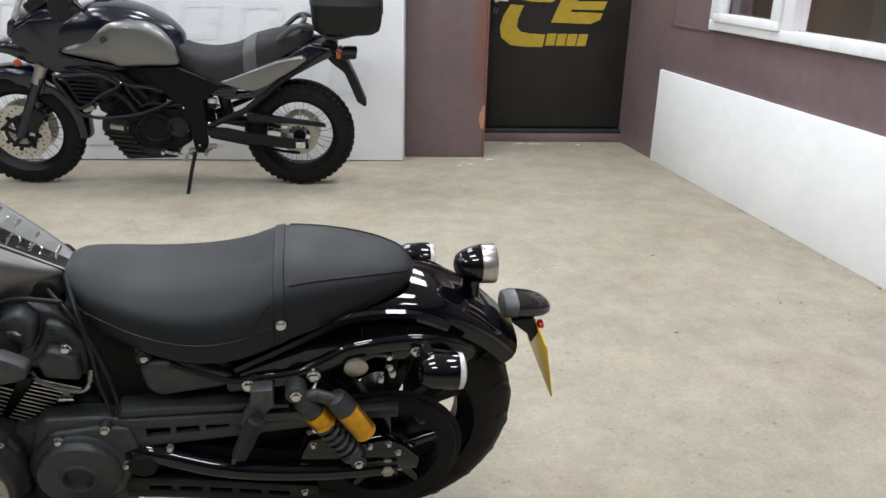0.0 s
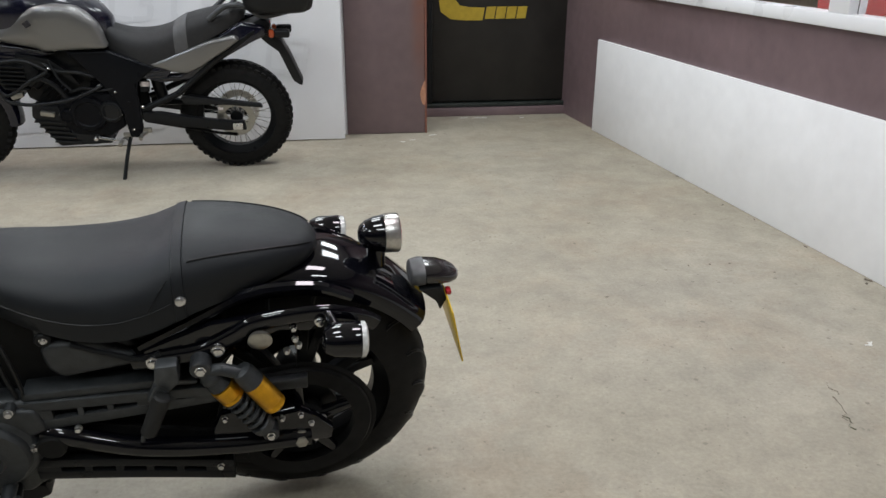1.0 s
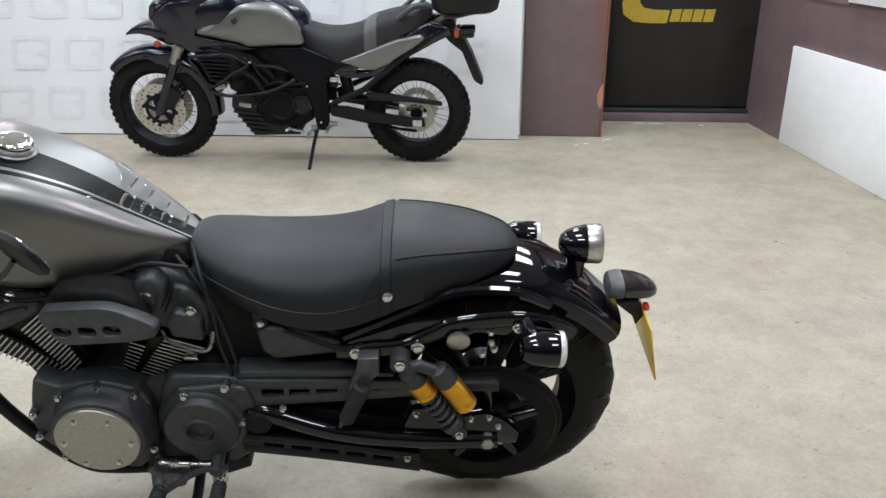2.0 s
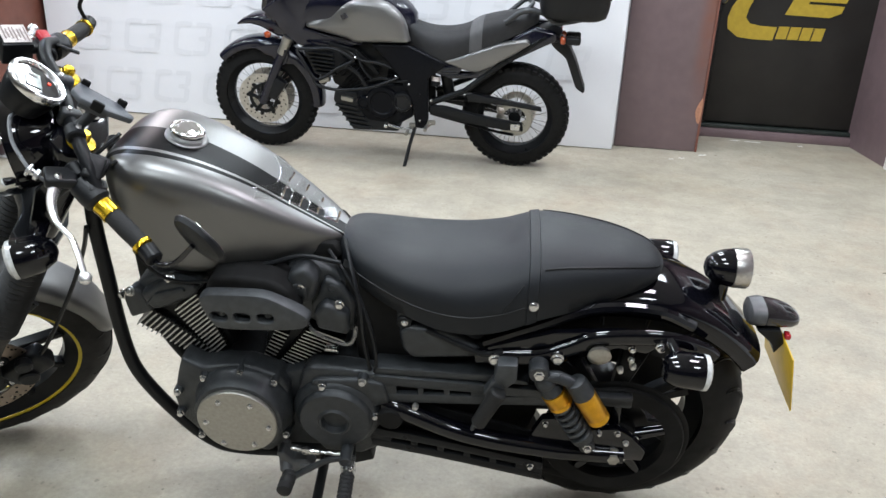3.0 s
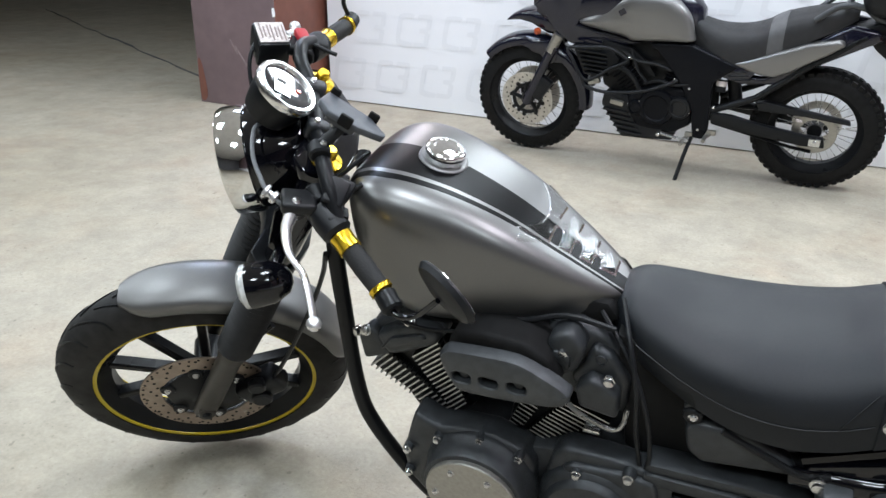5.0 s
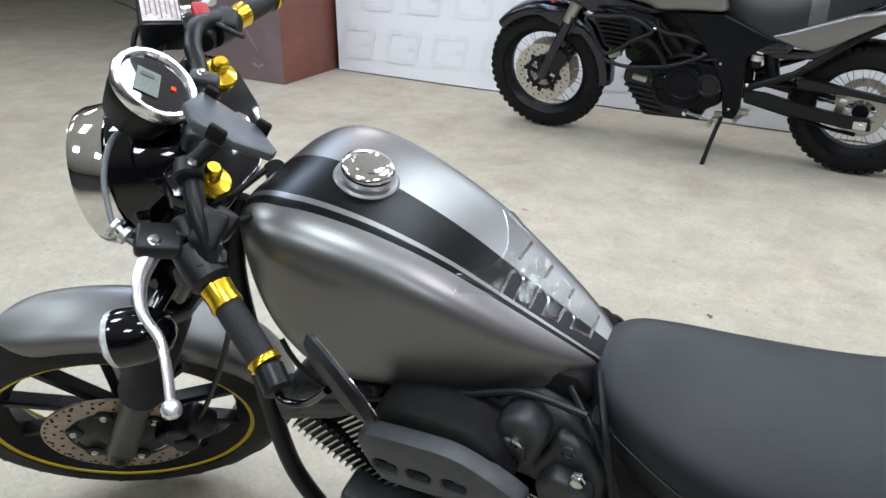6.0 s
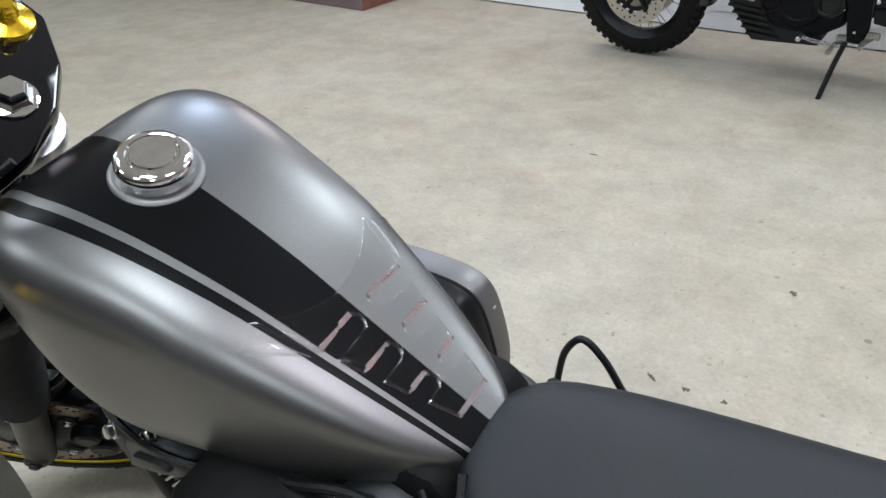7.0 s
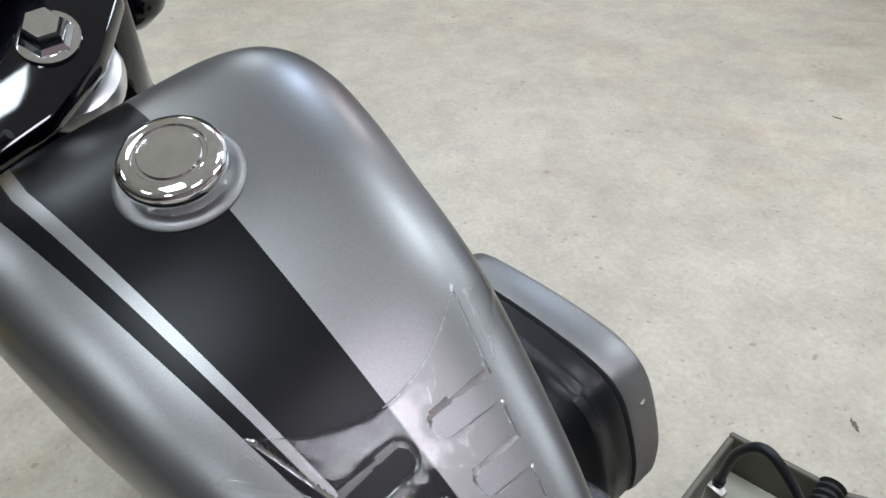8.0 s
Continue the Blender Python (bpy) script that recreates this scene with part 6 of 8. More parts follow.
lathe(bm, (0, 0, 1.18), (0, 0, 1), [(0.024, 0), (0.024, 0.003), (0.018, 0.005)], 28)
spart("stem_nut", bm, M_CHROME, yk, "chrome steering stem nut")
bm = BM()
cyl(bm, (0, 0, 0.89), (0, 0, 1.154), 0.032, seg=24)
hd_ = spart("steering_head", bm, M_SATIN, bike)
bm = BM()
lathe(bm, (0, 0, 1.112), (0, 0, 1), [(0.034, 0), (0.044, 0.003), (0.046, 0.014), (0.044, 0.026), (0.034, 0.029)], 28)
spart("head_collar", bm, M_LEVER, hd_, "pale bearing collar")
# headlamp
HC = vec((0.053, 0, 1.10))
bm = BM()
lathe(bm, HC, AHEAD, [(0.02, -0.06), (0.055, -0.05), (0.078, -0.02), (0.088, 0.03), (0.09, 0.07), (0.088, 0.075)], 44)
hl = spart("headlamp", bm, M_GLOSS, bike, "round gloss black headlamp with a chrome rim")
bm = BM()
lathe(bm, HC, AHEAD, [(0.089, 0.068), (0.094, 0.07), (0.096, 0.078), (0.096, 0.108), (0.093, 0.116), (0.086, 0.119), (0.082, 0.114)], 44)
spart("lamp_rim", bm, M_CHROME, hl, "chrome headlamp rim")
bm = BM()
lathe(bm, HC, AHEAD, [(0.085, 0.112), (0.07, 0.122), (0.04, 0.13), (0.004, 0.133)], 44)
spart("lamp_glass", bm, M_LENS, hl)
for s in (1, -1):
    bm = BM()
    plate(bm, [(0.03, 0.95), (0.07, 0.98), (0.085, 1.07), (0.06, 1.13), (0.02, 1.13)], 0.125 * s, 0.131 * s, 0.002, 1)
    spart("lamp_bracket", bm, M_GLOSS, hl)
# front indicators
for s in (1, -1):
    c = vec((0.068, 0.2 * s, 0.967))
    bm = BM()
    tube(bm, [(0.04, 0.12 * s, 0.985), (0.055, 0.16 * s, 0.985), (0.066, 0.19 * s, 0.97)], 0.012, 10)
    lathe(bm, c - AHEAD * 0.045, AHEAD, [(0.008, 0), (0.024, 0.008), (0.038, 0.035), (0.041, 0.07), (0.04, 0.076)], 28)
    ind = spart("front_indicator", bm, M_GLOSS, bike, "black bullet indicator with clear lens")
    bm = BM()
    lathe(bm, c + AHEAD * 0.031, AHEAD, [(0.04, 0), (0.039, 0.008), (0.03, 0.015), (0.006, 0.018)], 28)
    spart("lens", bm, M_LENS, ind)
# round instrument
DC, DN = vec((0.114, 0.0085, 1.2205)), vec((-0.282, 0.037, 0.959)).normalized()
bm = BM()
lathe(bm, DC, DN, [(0.02, -0.058), (0.04, -0.048), (0.049, -0.015), (0.0515, 0.006), (0.05, 0.01)], 44)
tube(bm, [DC - DN * 0.04, (0.06, 0, 1.15)], 0.02, 10)
dash = spart("speedometer", bm, M_SATIN, bike, "round black speedometer with chrome bezel and a grey display")
bm = BM()
lathe(bm, DC, DN, [(0.049, 0.002), (0.0535, 0.004), (0.055, 0.010), (0.054, 0.016), (0.051, 0.020), (0.046, 0.0195), (0.0432, 0.015), (0.0432, 0.006)], 44, closed=True)
spart("bezel", bm, M_BEZEL, dash, "bright scuffed chrome bezel")
bm = BM()
lathe(bm, DC, DN, [(0.0445, 0.008), (0.0445, 0.0135), (0.004, 0.0145)], 44)
spart("dial", bm, M_DIAL, dash)
dx = (vec(LEFT) - DN * vec(LEFT).dot(DN)).normalized()
dm = Matrix((dx, DN.cross(dx), DN)).transposed().to_4x4()
dm.translation = DC
bm = BM()
box(bm, dm @ vec((0.004, -0.0105, 0.0155)), (0.04, 0.03, 0.0012), rot=dm.to_3x3().to_4x4(), bevel=0.0004, seg=1)
spart("display", bm, M_LCD, dash, "grey liquid crystal display")
bm = BM()
box(bm, dm @ vec((-0.006, -0.012, 0.0168)), (0.006, 0.017, 0.0008), rot=dm.to_3x3().to_4x4())
spart("display_bar", bm, M_BAR, dash)
bm = BM()
box(bm, dm @ vec((-0.0036, 0.0216, 0.0158)), (0.005, 0.006, 0.001), rot=dm.to_3x3().to_4x4())
spart("warning_light", bm, M_REDLED, dash)
# handlebar and its fittings
bm = BM()
half = [(0.05, 0.0, 1.197), (0.05, 0.08, 1.2), (0.056, 0.137, 1.221), (0.042, 0.19, 1.208), (0.02, 0.23, 1.18), (0.003, 0.261, 1.165), (-0.048, 0.337, 1.161), (-0.058, 0.352, 1.161)]
right = [(0.05, -0.0, 1.197), (0.055, -0.08, 1.192), (0.068, -0.125, 1.196), (0.064, -0.175, 1.196), (0.03, -0.225, 1.178), (0.003, -0.261, 1.165), (-0.048, -0.337, 1.161), (-0.058, -0.352, 1.161)]
barpath = right[::-1] + half[1:]
tube(bm, spline(barpath, 5), 0.0125, 14)
spart("handlebar", bm, M_SATIN, bike, "low black handlebar with gold-ringed grips")
for s in (1, -1):
    bm = BM()
    cyl(bm, (0.046, 0.052 * s, 1.16), (0.05, 0.052 * s, 1.19), 0.014, seg=16)
    box(bm, (0.05, 0.052 * s, 1.198), (0.04, 0.024, 0.036), bevel=0.008, seg=3)
    rz = spart("bar_riser", bm, M_CAST, bike)
    bm = BM()
    bolt(bm, (0.056, 0.052 * s, 1.216), (0, 0, 1), 0.006, 0.004)
    spart("riser_bolt", bm, M_STEEL, rz)
    g0, g1 = vec((0.003, 0.261 * s, 1.165)), vec((-0.048, 0.337 * s, 1.161))
    gd = (g1 - g0).normalized()
    bm = BM()
    lathe(bm, g0 + gd * 0.008, gd, [(0.014, 0), (0.0165, 0.002), (0.0175, 0.04), (0.0165, 0.078), (0.014, 0.08)], 22)
    gp = spart("grip", bm, M_GRIP, bike, "black knurled rubber grip with gold collars")
    for a0, a1, r in ((-0.018, 0.014, 0.0195), (0.084, 0.096, 0.0195)):
        bm = BM()
        lathe(bm, g0 + gd * a0, gd, [(0.014, 0), (r, 0.002), (r * 0.93, (a1 - a0) * 0.5), (r, a1 - a0 - 0.002), (0.014, a1 - a0)], 14)
        spart("gold_collar", bm, M_GOLD, gp, "gold anodised collar")
    bm = BM()
    lathe(bm, g0 - gd * 0.075, gd, [(0.016, 0), (0.024, 0.004), (0.026, 0.03), (0.025, 0.05), (0.018, 0.056)], 20)
    box(bm, g0 - gd * 0.048 + vec((-0.006, 0, 0.012)), (0.034, 0.04, 0.024), bevel=0.008, seg=3)
    sw = spart("switch_pod", bm, M_PLASTIC, bike, "black plastic handlebar switch housing")
    bm = BM()
    if s < 0:
        box(bm, g0 - gd * 0.064 + vec((0.022, 0, 0.024)), (0.024, 0.036, 0.016), rot=(0, 0, 20), bevel=0.005, seg=3)
    else:
        box(bm, g0 - gd * 0.048 + vec((-0.018, 0, 0.02)), (0.012, 0.022, 0.014), bevel=0.004)
    spart("switch_button", bm, M_REDSW if s < 0 else M_SATIN, sw, "red kill switch" if s < 0 else "")
    # lever and perch
    bm = BM()
    box(bm, g0 - gd * 0.075 + vec((0.034, 0, 0.004)), (0.055, 0.042, 0.022), rot=(0, 10, 0), bevel=0.007, seg=3)
    cyl(bm, g0 - gd * 0.09 - vec((0, 0.014 * s, 0)), g0 - gd * 0.09 + vec((0, 0.014 * s, 0)), 0.02, seg=18, bevel=0.003)
    pr_ = spart("lever_perch", bm, M_PLASTIC, bike)
    bm = BM()
    bolt(bm, g0 - gd * 0.065 + vec((0.046, 0, 0.014)), (0, 0, 1), 0.008, 0.004)
    spart("perch_bolt", bm, M_STEEL, pr_)
    lp = spline([(0.086, 0.212 * s, 1.16), (0.092, 0.24 * s, 1.148), (0.085, 0.275 * s, 1.137), (0.062, 0.303 * s, 1.128), (0.05, 0.335 * s, 1.117), (0.040, 0.37 * s, 1.102)], 6)
    bm = BM()
    tube(bm, lp, 0.008, 10, radii=[0.0125 - 0.006 * min(1, i / 14) for i in range(len(lp))], flat=0.75)
    lathe(bm, vec((0.041, 0.366 * s, 1.104)), vec((-0.2, s, -0.4)), [(0.005, -0.004), (0.010, 0.0), (0.012, 0.007), (0.010, 0.014), (0.004, 0.018)], 16)
    spart("brake_lever" if s < 0 else "clutch_lever", bm, M_LEVER, bike, "polished silver hand lever with ball end")
# bar-end mirrors
for s in (1, -1):
    e = vec((-0.056, 0.35 * s, 1.161))
    bm = BM()
    cyl(bm, e - vec((-0.005, 0.01 * s, 0)), e + vec((-0.008, 0.022 * s, 0.0)), 0.017, seg=18, bevel=0.004)
    if s > 0:
        tip = vec((-0.10, 0.402, 1.258))
        arm = [e + vec((-0.004, 0.012, 0)), e + vec((-0.012, 0.032, 0.002)), e + vec((-0.03, 0.045, 0.025)), tip + vec((0.01, 0.008, -0.012))]
    else:
        tip = e + UP * 0.12 + vec((-0.01, -0.02, 0.0))
        arm = [e + vec((-0.006, -0.01, 0)), e + UP * 0.04 + vec((0.004, -0.01, 0)), e + UP * 0.08 + vec((-0.012, -0.01, 0)), tip]
    mr_ = spart("bar_end_mirror", bm, M_SATIN, bike, "oval bar-end mirror on a bent stalk")
    bm = BM()
    tube(bm, spline(arm, 6), 0.0046, 10)
    spart("mirror_stalk", bm, M_GLOSS if s > 0 else M_SATIN, mr_)
    n_ = vec((-0.70, -0.53, 0.47)).normalized() if s > 0 else vec((-0.9, 0.0, 0.3))
    fr_ = axis_frame(tip, n_)
    bm = BM()
    rings = []
    for k, h in ((0.5, -0.014), (0.9, -0.008), (1.0, 0.0), (0.97, 0.004)):
        rings.append([fr_ @ vec((0.058 * k * math.cos(a), 0.036 * k * math.sin(a), h)) for a in [2 * math.pi * i / 28 for i in range(28)]])
    loft(bm, rings)
    spart("mirror_shell", bm, M_PLASTIC, mr_)
    bm = BM()
    rings = [[fr_ @ vec((0.055 * k * math.cos(a), 0.033 * k * math.sin(a), h)) for a in [2 * math.pi * i / 28 for i in range(28)]] for k, h in ((1, 0.0042), (1, 0.005))]
    loft(bm, rings)
    spart("mirror_glass", bm, M_MIRROR, mr_)
# brake fluid reservoir on the right side
bm = BM()
box(bm, (0.112, -0.205, 1.158), (0.06, 0.065, 0.05), rot=(0, 12, 12), bevel=0.005)
rs = spart("brake_reservoir", bm, M_SATIN, bike, "square black brake fluid reservoir with a printed label")
bm = BM()
box(bm, (0.117, -0.205, 1.184), (0.052, 0.056, 0.002), rot=(0, 12, 12), bevel=0.0006, seg=1)
spart("label", bm, M_LABELW, rs, "pale printed warning label")
bm = BM()
for i in range(7):
    x = 0.096 + 0.0068 * i
    box(bm, (x, -0.205 + 0.003 * (i % 2), 1.1865 - (x - 0.117) * 0.21), (0.0022, 0.042 - 0.007 * (i % 3), 0.0012), rot=(0, 12, 12))
spart("print_bar", bm, M_FADED, rs)
# clutch cable with white adjuster
bm = BM()
tube(bm, spline([(0.098, 0.207, 1.163), (0.127, 0.191, 1.172), (0.140, 0.156, 1.171), (0.148, 0.121, 1.169), (0.150, 0.082, 1.171), (0.144, 0.047, 1.171), (0.12, 0.02, 1.165)], 6), 0.0036, 8)
spart("clutch_cable", bm, M_HOSEGREY, bike, "grey clutch cable")
bm = BM()
lathe(bm, (0.112, 0.199, 1.168), (0.8, -0.5, 0.1), [(0.006, 0), (0.0105, 0.002), (0.0105, 0.008), (0.006, 0.01), (0.006, 0.016), (0.012, 0.018), (0.012, 0.022), (0.005, 0.024)], 14)
spart("cable_adjuster", bm, M_LEVER, bike, "pale metal cable adjuster")
for pts, r in (([(0.11, -0.225, 1.17), (0.135, -0.21, 1.16), (0.14, -0.17, 1.12), (0.1, -0.11, 1.05), (0.05, -0.05, 0.98)], 0.004), ([(-0.02, 0.16, 1.2), (0.03, 0.17, 1.15), (0.04, 0.12, 1.05), (0.0, 0.05, 0.95)], 0.005), ([(0.0, -0.17, 1.2), (0.06, -0.2, 1.18), (0.11, -0.16, 1.12), (0.06, -0.1, 1.0)], 0.004), ([(-0.03, 0.1, 1.22), (0.01, 0.13, 1.18), (0.02, 0.1, 1.1)], 0.004), ([(-0.03, 0.14, 1.0), (-0.06, 0.11, 0.9), (-0.08, 0.1, 0.75), (-0.09, 0.09, 0.55), (-0.08, 0.085, 0.46)], 0.005)):
    bm = BM()
    tube(bm, spline(pts, 6), r, 8)
    spart("cable", bm, M_PLASTIC, bike)
# ignition lock and cover block under the bar
bm = BM()
box(bm, (0.03, 0.195, 1.203), (0.034, 0.046, 0.026), rot=(-32, 0, -18), bevel=0.005, seg=3)
cyl(bm, (0.06, 0.17, 1.185), (0.045, 0.195, 1.178), 0.014, seg=16, bevel=0.003)
box(bm, (0.014, 0.178, 1.196), (0.03, 0.035, 0.03), rot=(-32, 0, -30), bevel=0.006)
spart("cable_shroud", bm, M_PLASTIC, bike)
# phone holder clamped to the bar
M_HOLDER = mat("slate_plastic", (0.06, 0.066, 0.076), 0.42, grain=0.12, scale=50, bump=0.15, bump_scale=500)
PH = Matrix.Translation((0.034, 0.112, 1.288)) @ Euler((radians(10), radians(-4), radians(-24))).to_matrix().to_4x4()
FLAT = Matrix(((1, 0, 0, 0), (0, 0, 1, 0), (0, 1, 0, 0), (0, 0, 0, 1)))
bm = BM()
plate(bm, [(0.045, -0.03), (0.05, 0.01), (0.03, 0.03), (-0.02, 0.026), (-0.062, 0.008), (-0.064, -0.004), (-0.03, -0.028)], -0.006, 0.006, 0.003, m=FLAT)
plate(bm, [(0.03, -0.018), (0.03, 0.016), (-0.02, 0.014), (-0.02, -0.016)], -0.02, -0.006, 0.003, m=FLAT)
bmesh.ops.transform(bm, matrix=PH, verts=bm.verts)
ph = spart("phone_holder", bm, M_HOLDER, bike, "empty dark plastic phone holder on the bar")
bm = BM()
tube(bm, [PH @ vec((0.0, 0.0, -0.018)), (0.06, 0.132, 1.24)], 0.01, 12)
cyl(bm, (0.062, 0.122, 1.228), (0.06, 0.148, 1.227), 0.0175, seg=18, bevel=0.003)
spart("bar_clamp", bm, M_PLASTIC, ph)
bm = BM()
bolt(bm, (0.06, 0.136, 1.245), (0, 0, 1), 0.006, 0.004)
spart("clamp_bolt", bm, M_STEEL, ph)
for x, y, sx, sy in ((-0.034, -0.028, 0.018, 0.008), (0.035, -0.031, 0.016, 0.008), (0.0, 0.031, 0.022, 0.008)):
    bm = BM()
    box(bm, (x, y, 0.006), (sx, sy, 0.02), bevel=0.003)
    bmesh.ops.transform(bm, matrix=PH, verts=bm.verts)
    spart("jaw", bm, M_RUBBER, ph)

# hose looped out on the far side
bm = BM()
hose = spline([(0.735, -0.2, 0.27), (0.728, -0.27, 0.34), (0.718, -0.287, 0.403), (0.703, -0.287, 0.483), (0.689, -0.287, 0.534), (0.664, -0.287, 0.566), (0.637, -0.287, 0.542), (0.613, -0.287, 0.493), (0.593, -0.287, 0.448), (0.575, -0.27, 0.40), (0.56, -0.2, 0.35)], 6)
tube(bm, hose, 0.0050, 10)
hs = part("hose", bm, M_PLASTIC, bike, "black rubber hose looped beside the engine")
bm = BM()
tube(bm, hose[9:17], 0.0068, 10)
part("hose_sleeve", bm, M_SATIN, hs)
bm = BM()
box(bm, (0.712, -0.283, 0.42), (0.02, 0.012, 0.06), rot=(0, -10, 0), bevel=0.004)
part("hose_clip", bm, M_ALU, hs, "bright metal clip")

# ---------- the adventure motorcycle by the banner ----------
ADV = pose(-0.228, 4.85, 0, -9, 0, 180)
adv = thing("adventure_motorcycle", "silver and dark blue touring motorcycle parked before the banner", "motorcycle", ADV)


def wire_wheel(name, c, R, r, w, disc, label):
    c = vec(c)
    bm = BM()
    tyre(bm, c, R - 0.007, r, w, 60)
    wh = part(name, bm, M_RUBBER, adv, label)
    bm = BM()
    nb = 46
    for i in range(nb):
        a = 2 * math.pi * i / nb
        for y, dr in ((-0.62 * w, -0.014), (0.0, 0.0), (0.62 * w, -0.014)):
            aa = a + (math.pi / nb if y == 0 else 0)
            m = Matrix.Translation(c + vec(((R - 0.013 + dr) * math.cos(aa), y, (R - 0.013 + dr) * math.sin(aa)))) @ Matrix.Rotation(-aa, 4, "Y")
            vs = box(bm, (0, 0, 0), (0.02, w * 0.42, 0.024))
            bmesh.ops.transform(bm, matrix=m, verts=vs)
    tagged(part("tread", bm, M_RUBBER, wh), kind="stuff")
    bm = BM()
    rim(bm, c, r, w * 0.72, 60, 0.034)
    part("rim", bm, M_SATIN, wh)
    bm = BM()
    for i in range(36):
        a = 2 * math.pi * i / 36
        s = 1 if i % 2 else -1
        b2 = a + (0.35 if i % 4 < 2 else -0.35)
        tube(bm, [c + vec((0.035 * math.cos(b2), 0.035 * s, 0.035 * math.sin(b2))), c + vec(((r - 0.015) * math.cos(a), 0.006 * s, (r - 0.015) * math.sin(a)))], 0.0017, 5)
    part("spokes", bm, M_STEEL, wh, "steel wire spokes")
    bm = BM()
    cyl(bm, c - vec((0, 0.06, 0)), c + vec((0, 0.06, 0)), 0.036, seg=24, bevel=0.005)
    part("hub", bm, M_SATIN, wh)
    return wh


vf = wire_wheel("front_wheel", (1.56, 0, 0.333), 0.335, 0.243, 0.058, 1, "knobbly front tyre on a wire-spoked wheel")
vr = wire_wheel("rear_wheel", (0, 0, 0.322), 0.324, 0.226, 0.075, 0, "knobbly rear tyre on a wire-spoked wheel")
for s in (1, -1):
    bm = BM()
    lathe(bm, (1.56, 0.062 * s, 0.333), (0, s, 0), [(0.102, 0), (0.158, 0), (0.158, 0.004), (0.102, 0.004)], 60, closed=True)
    vd = part("brake_disc", bm, M_VDISC, vf, "front brake disc")
    for i in range(32):
        a, q = 2 * math.pi * i / 32, (0.118, 0.130, 0.142)[i % 3]
        bm = BM()
        lathe(bm, (1.56 + q * math.cos(a), 0.0662 * s, 0.333 + q * math.sin(a)), (0, s, 0), [(0.005, 0), (0.005, 0.0006), (0.001, 0.0006)], 10)
        part("cooling_hole", bm, M_RUBBER, vd)
    bm = BM()
    for i in range(5):
        a = 2 * math.pi * i / 5
        tube(bm, [(1.56 + 0.03 * math.cos(a), 0.062 * s, 0.333 + 0.03 * math.sin(a)), (1.56 + 0.1 * math.cos(a + 0.3), 0.064 * s, 0.333 + 0.1 * math.sin(a + 0.3))], 0.012, 8)
    lathe(bm, (1.56, 0.063 * s, 0.333), (0, s, 0), [(0.072, -0.003), (0.092, -0.003), (0.092, 0.004), (0.072, 0.004)], 40, closed=True)
    for i in range(8):
        a = 2 * math.pi * i / 8 + 0.2
        cyl(bm, (1.56 + 0.1 * math.cos(a), 0.06 * s, 0.333 + 0.1 * math.sin(a)), (1.56 + 0.1 * math.cos(a), 0.07 * s, 0.333 + 0.1 * math.sin(a)), 0.012, seg=12)
    part("disc_carrier", bm, M_SATIN, vf)
bm = BM()
lathe(bm, (0, 0.068, 0.322), LEFT, [(0.07, 0), (0.105, 0), (0.108, 0.005), (0.105, 0.008), (0.07, 0.008)], 40, closed=True)
part("sprocket", bm, M_ALU, vr, "bare metal rear sprocket")
bm = BM()
lathe(bm, (0, -0.07, 0.322), (0, -1, 0), [(0.08, 0), (0.12, 0), (0.12, 0.005), (0.08, 0.005)], 40, closed=True)
part("brake_disc", bm, M_VDISC, vr)
# swingarm, chain guard
for s in (1, -1):
    bm = BM()
    plate(bm, [(0.50, 0.395), (0.40, 0.39), (0.27, 0.362), (0.05, 0.33), (-0.05, 0.323), (-0.06, 0.27), (0.05, 0.27), (0.28, 0.298), (0.5, 0.335)], 0.105 * s, 0.14 * s, 0.008)
    part("swingarm", bm, M_SATIN, adv)
bm = BM()
plate(bm, [(0.29, 0.465), (0.24, 0.475), (0.05, 0.445), (-0.15, 0.415), (-0.16, 0.395), (0.05, 0.418), (0.27, 0.425)], 0.08, 0.12, 0.005)
part("chain_guard", bm, M_PLASTIC, adv)
bm = BM()
tube(bm, [(0.5, 0.08, 0.42), (0.1, 0.08, 0.425), (0.0, 0.08, 0.42)], 0.009, 6)
tube(bm, [(0.5, 0.08, 0.32), (0.1, 0.08, 0.235), (0.0, 0.08, 0.222)], 0.009, 6)
part("chain", bm, M_DARKV, adv)
bm = BM()
box(bm, (-0.012, 0.142, 0.297), (0.055, 0.006, 0.04), bevel=0.002)
ap = part("axle_plate", bm, M_STEEL, adv, "bare chain adjuster plate")
bm = BM()
bolt(bm, (-0.012, 0.143, 0.297), LEFT, 0.014, 0.012, 6)
part("axle_nut", bm, M_STEEL, ap)
bm = BM()
box(bm, (0.075, 0.128, 0.40), (0.03, 0.012, 0.014), rot=(0, -10, 0), bevel=0.003)
part("guard_label", bm, M_LABELW, adv, "pale label on the chain guard")
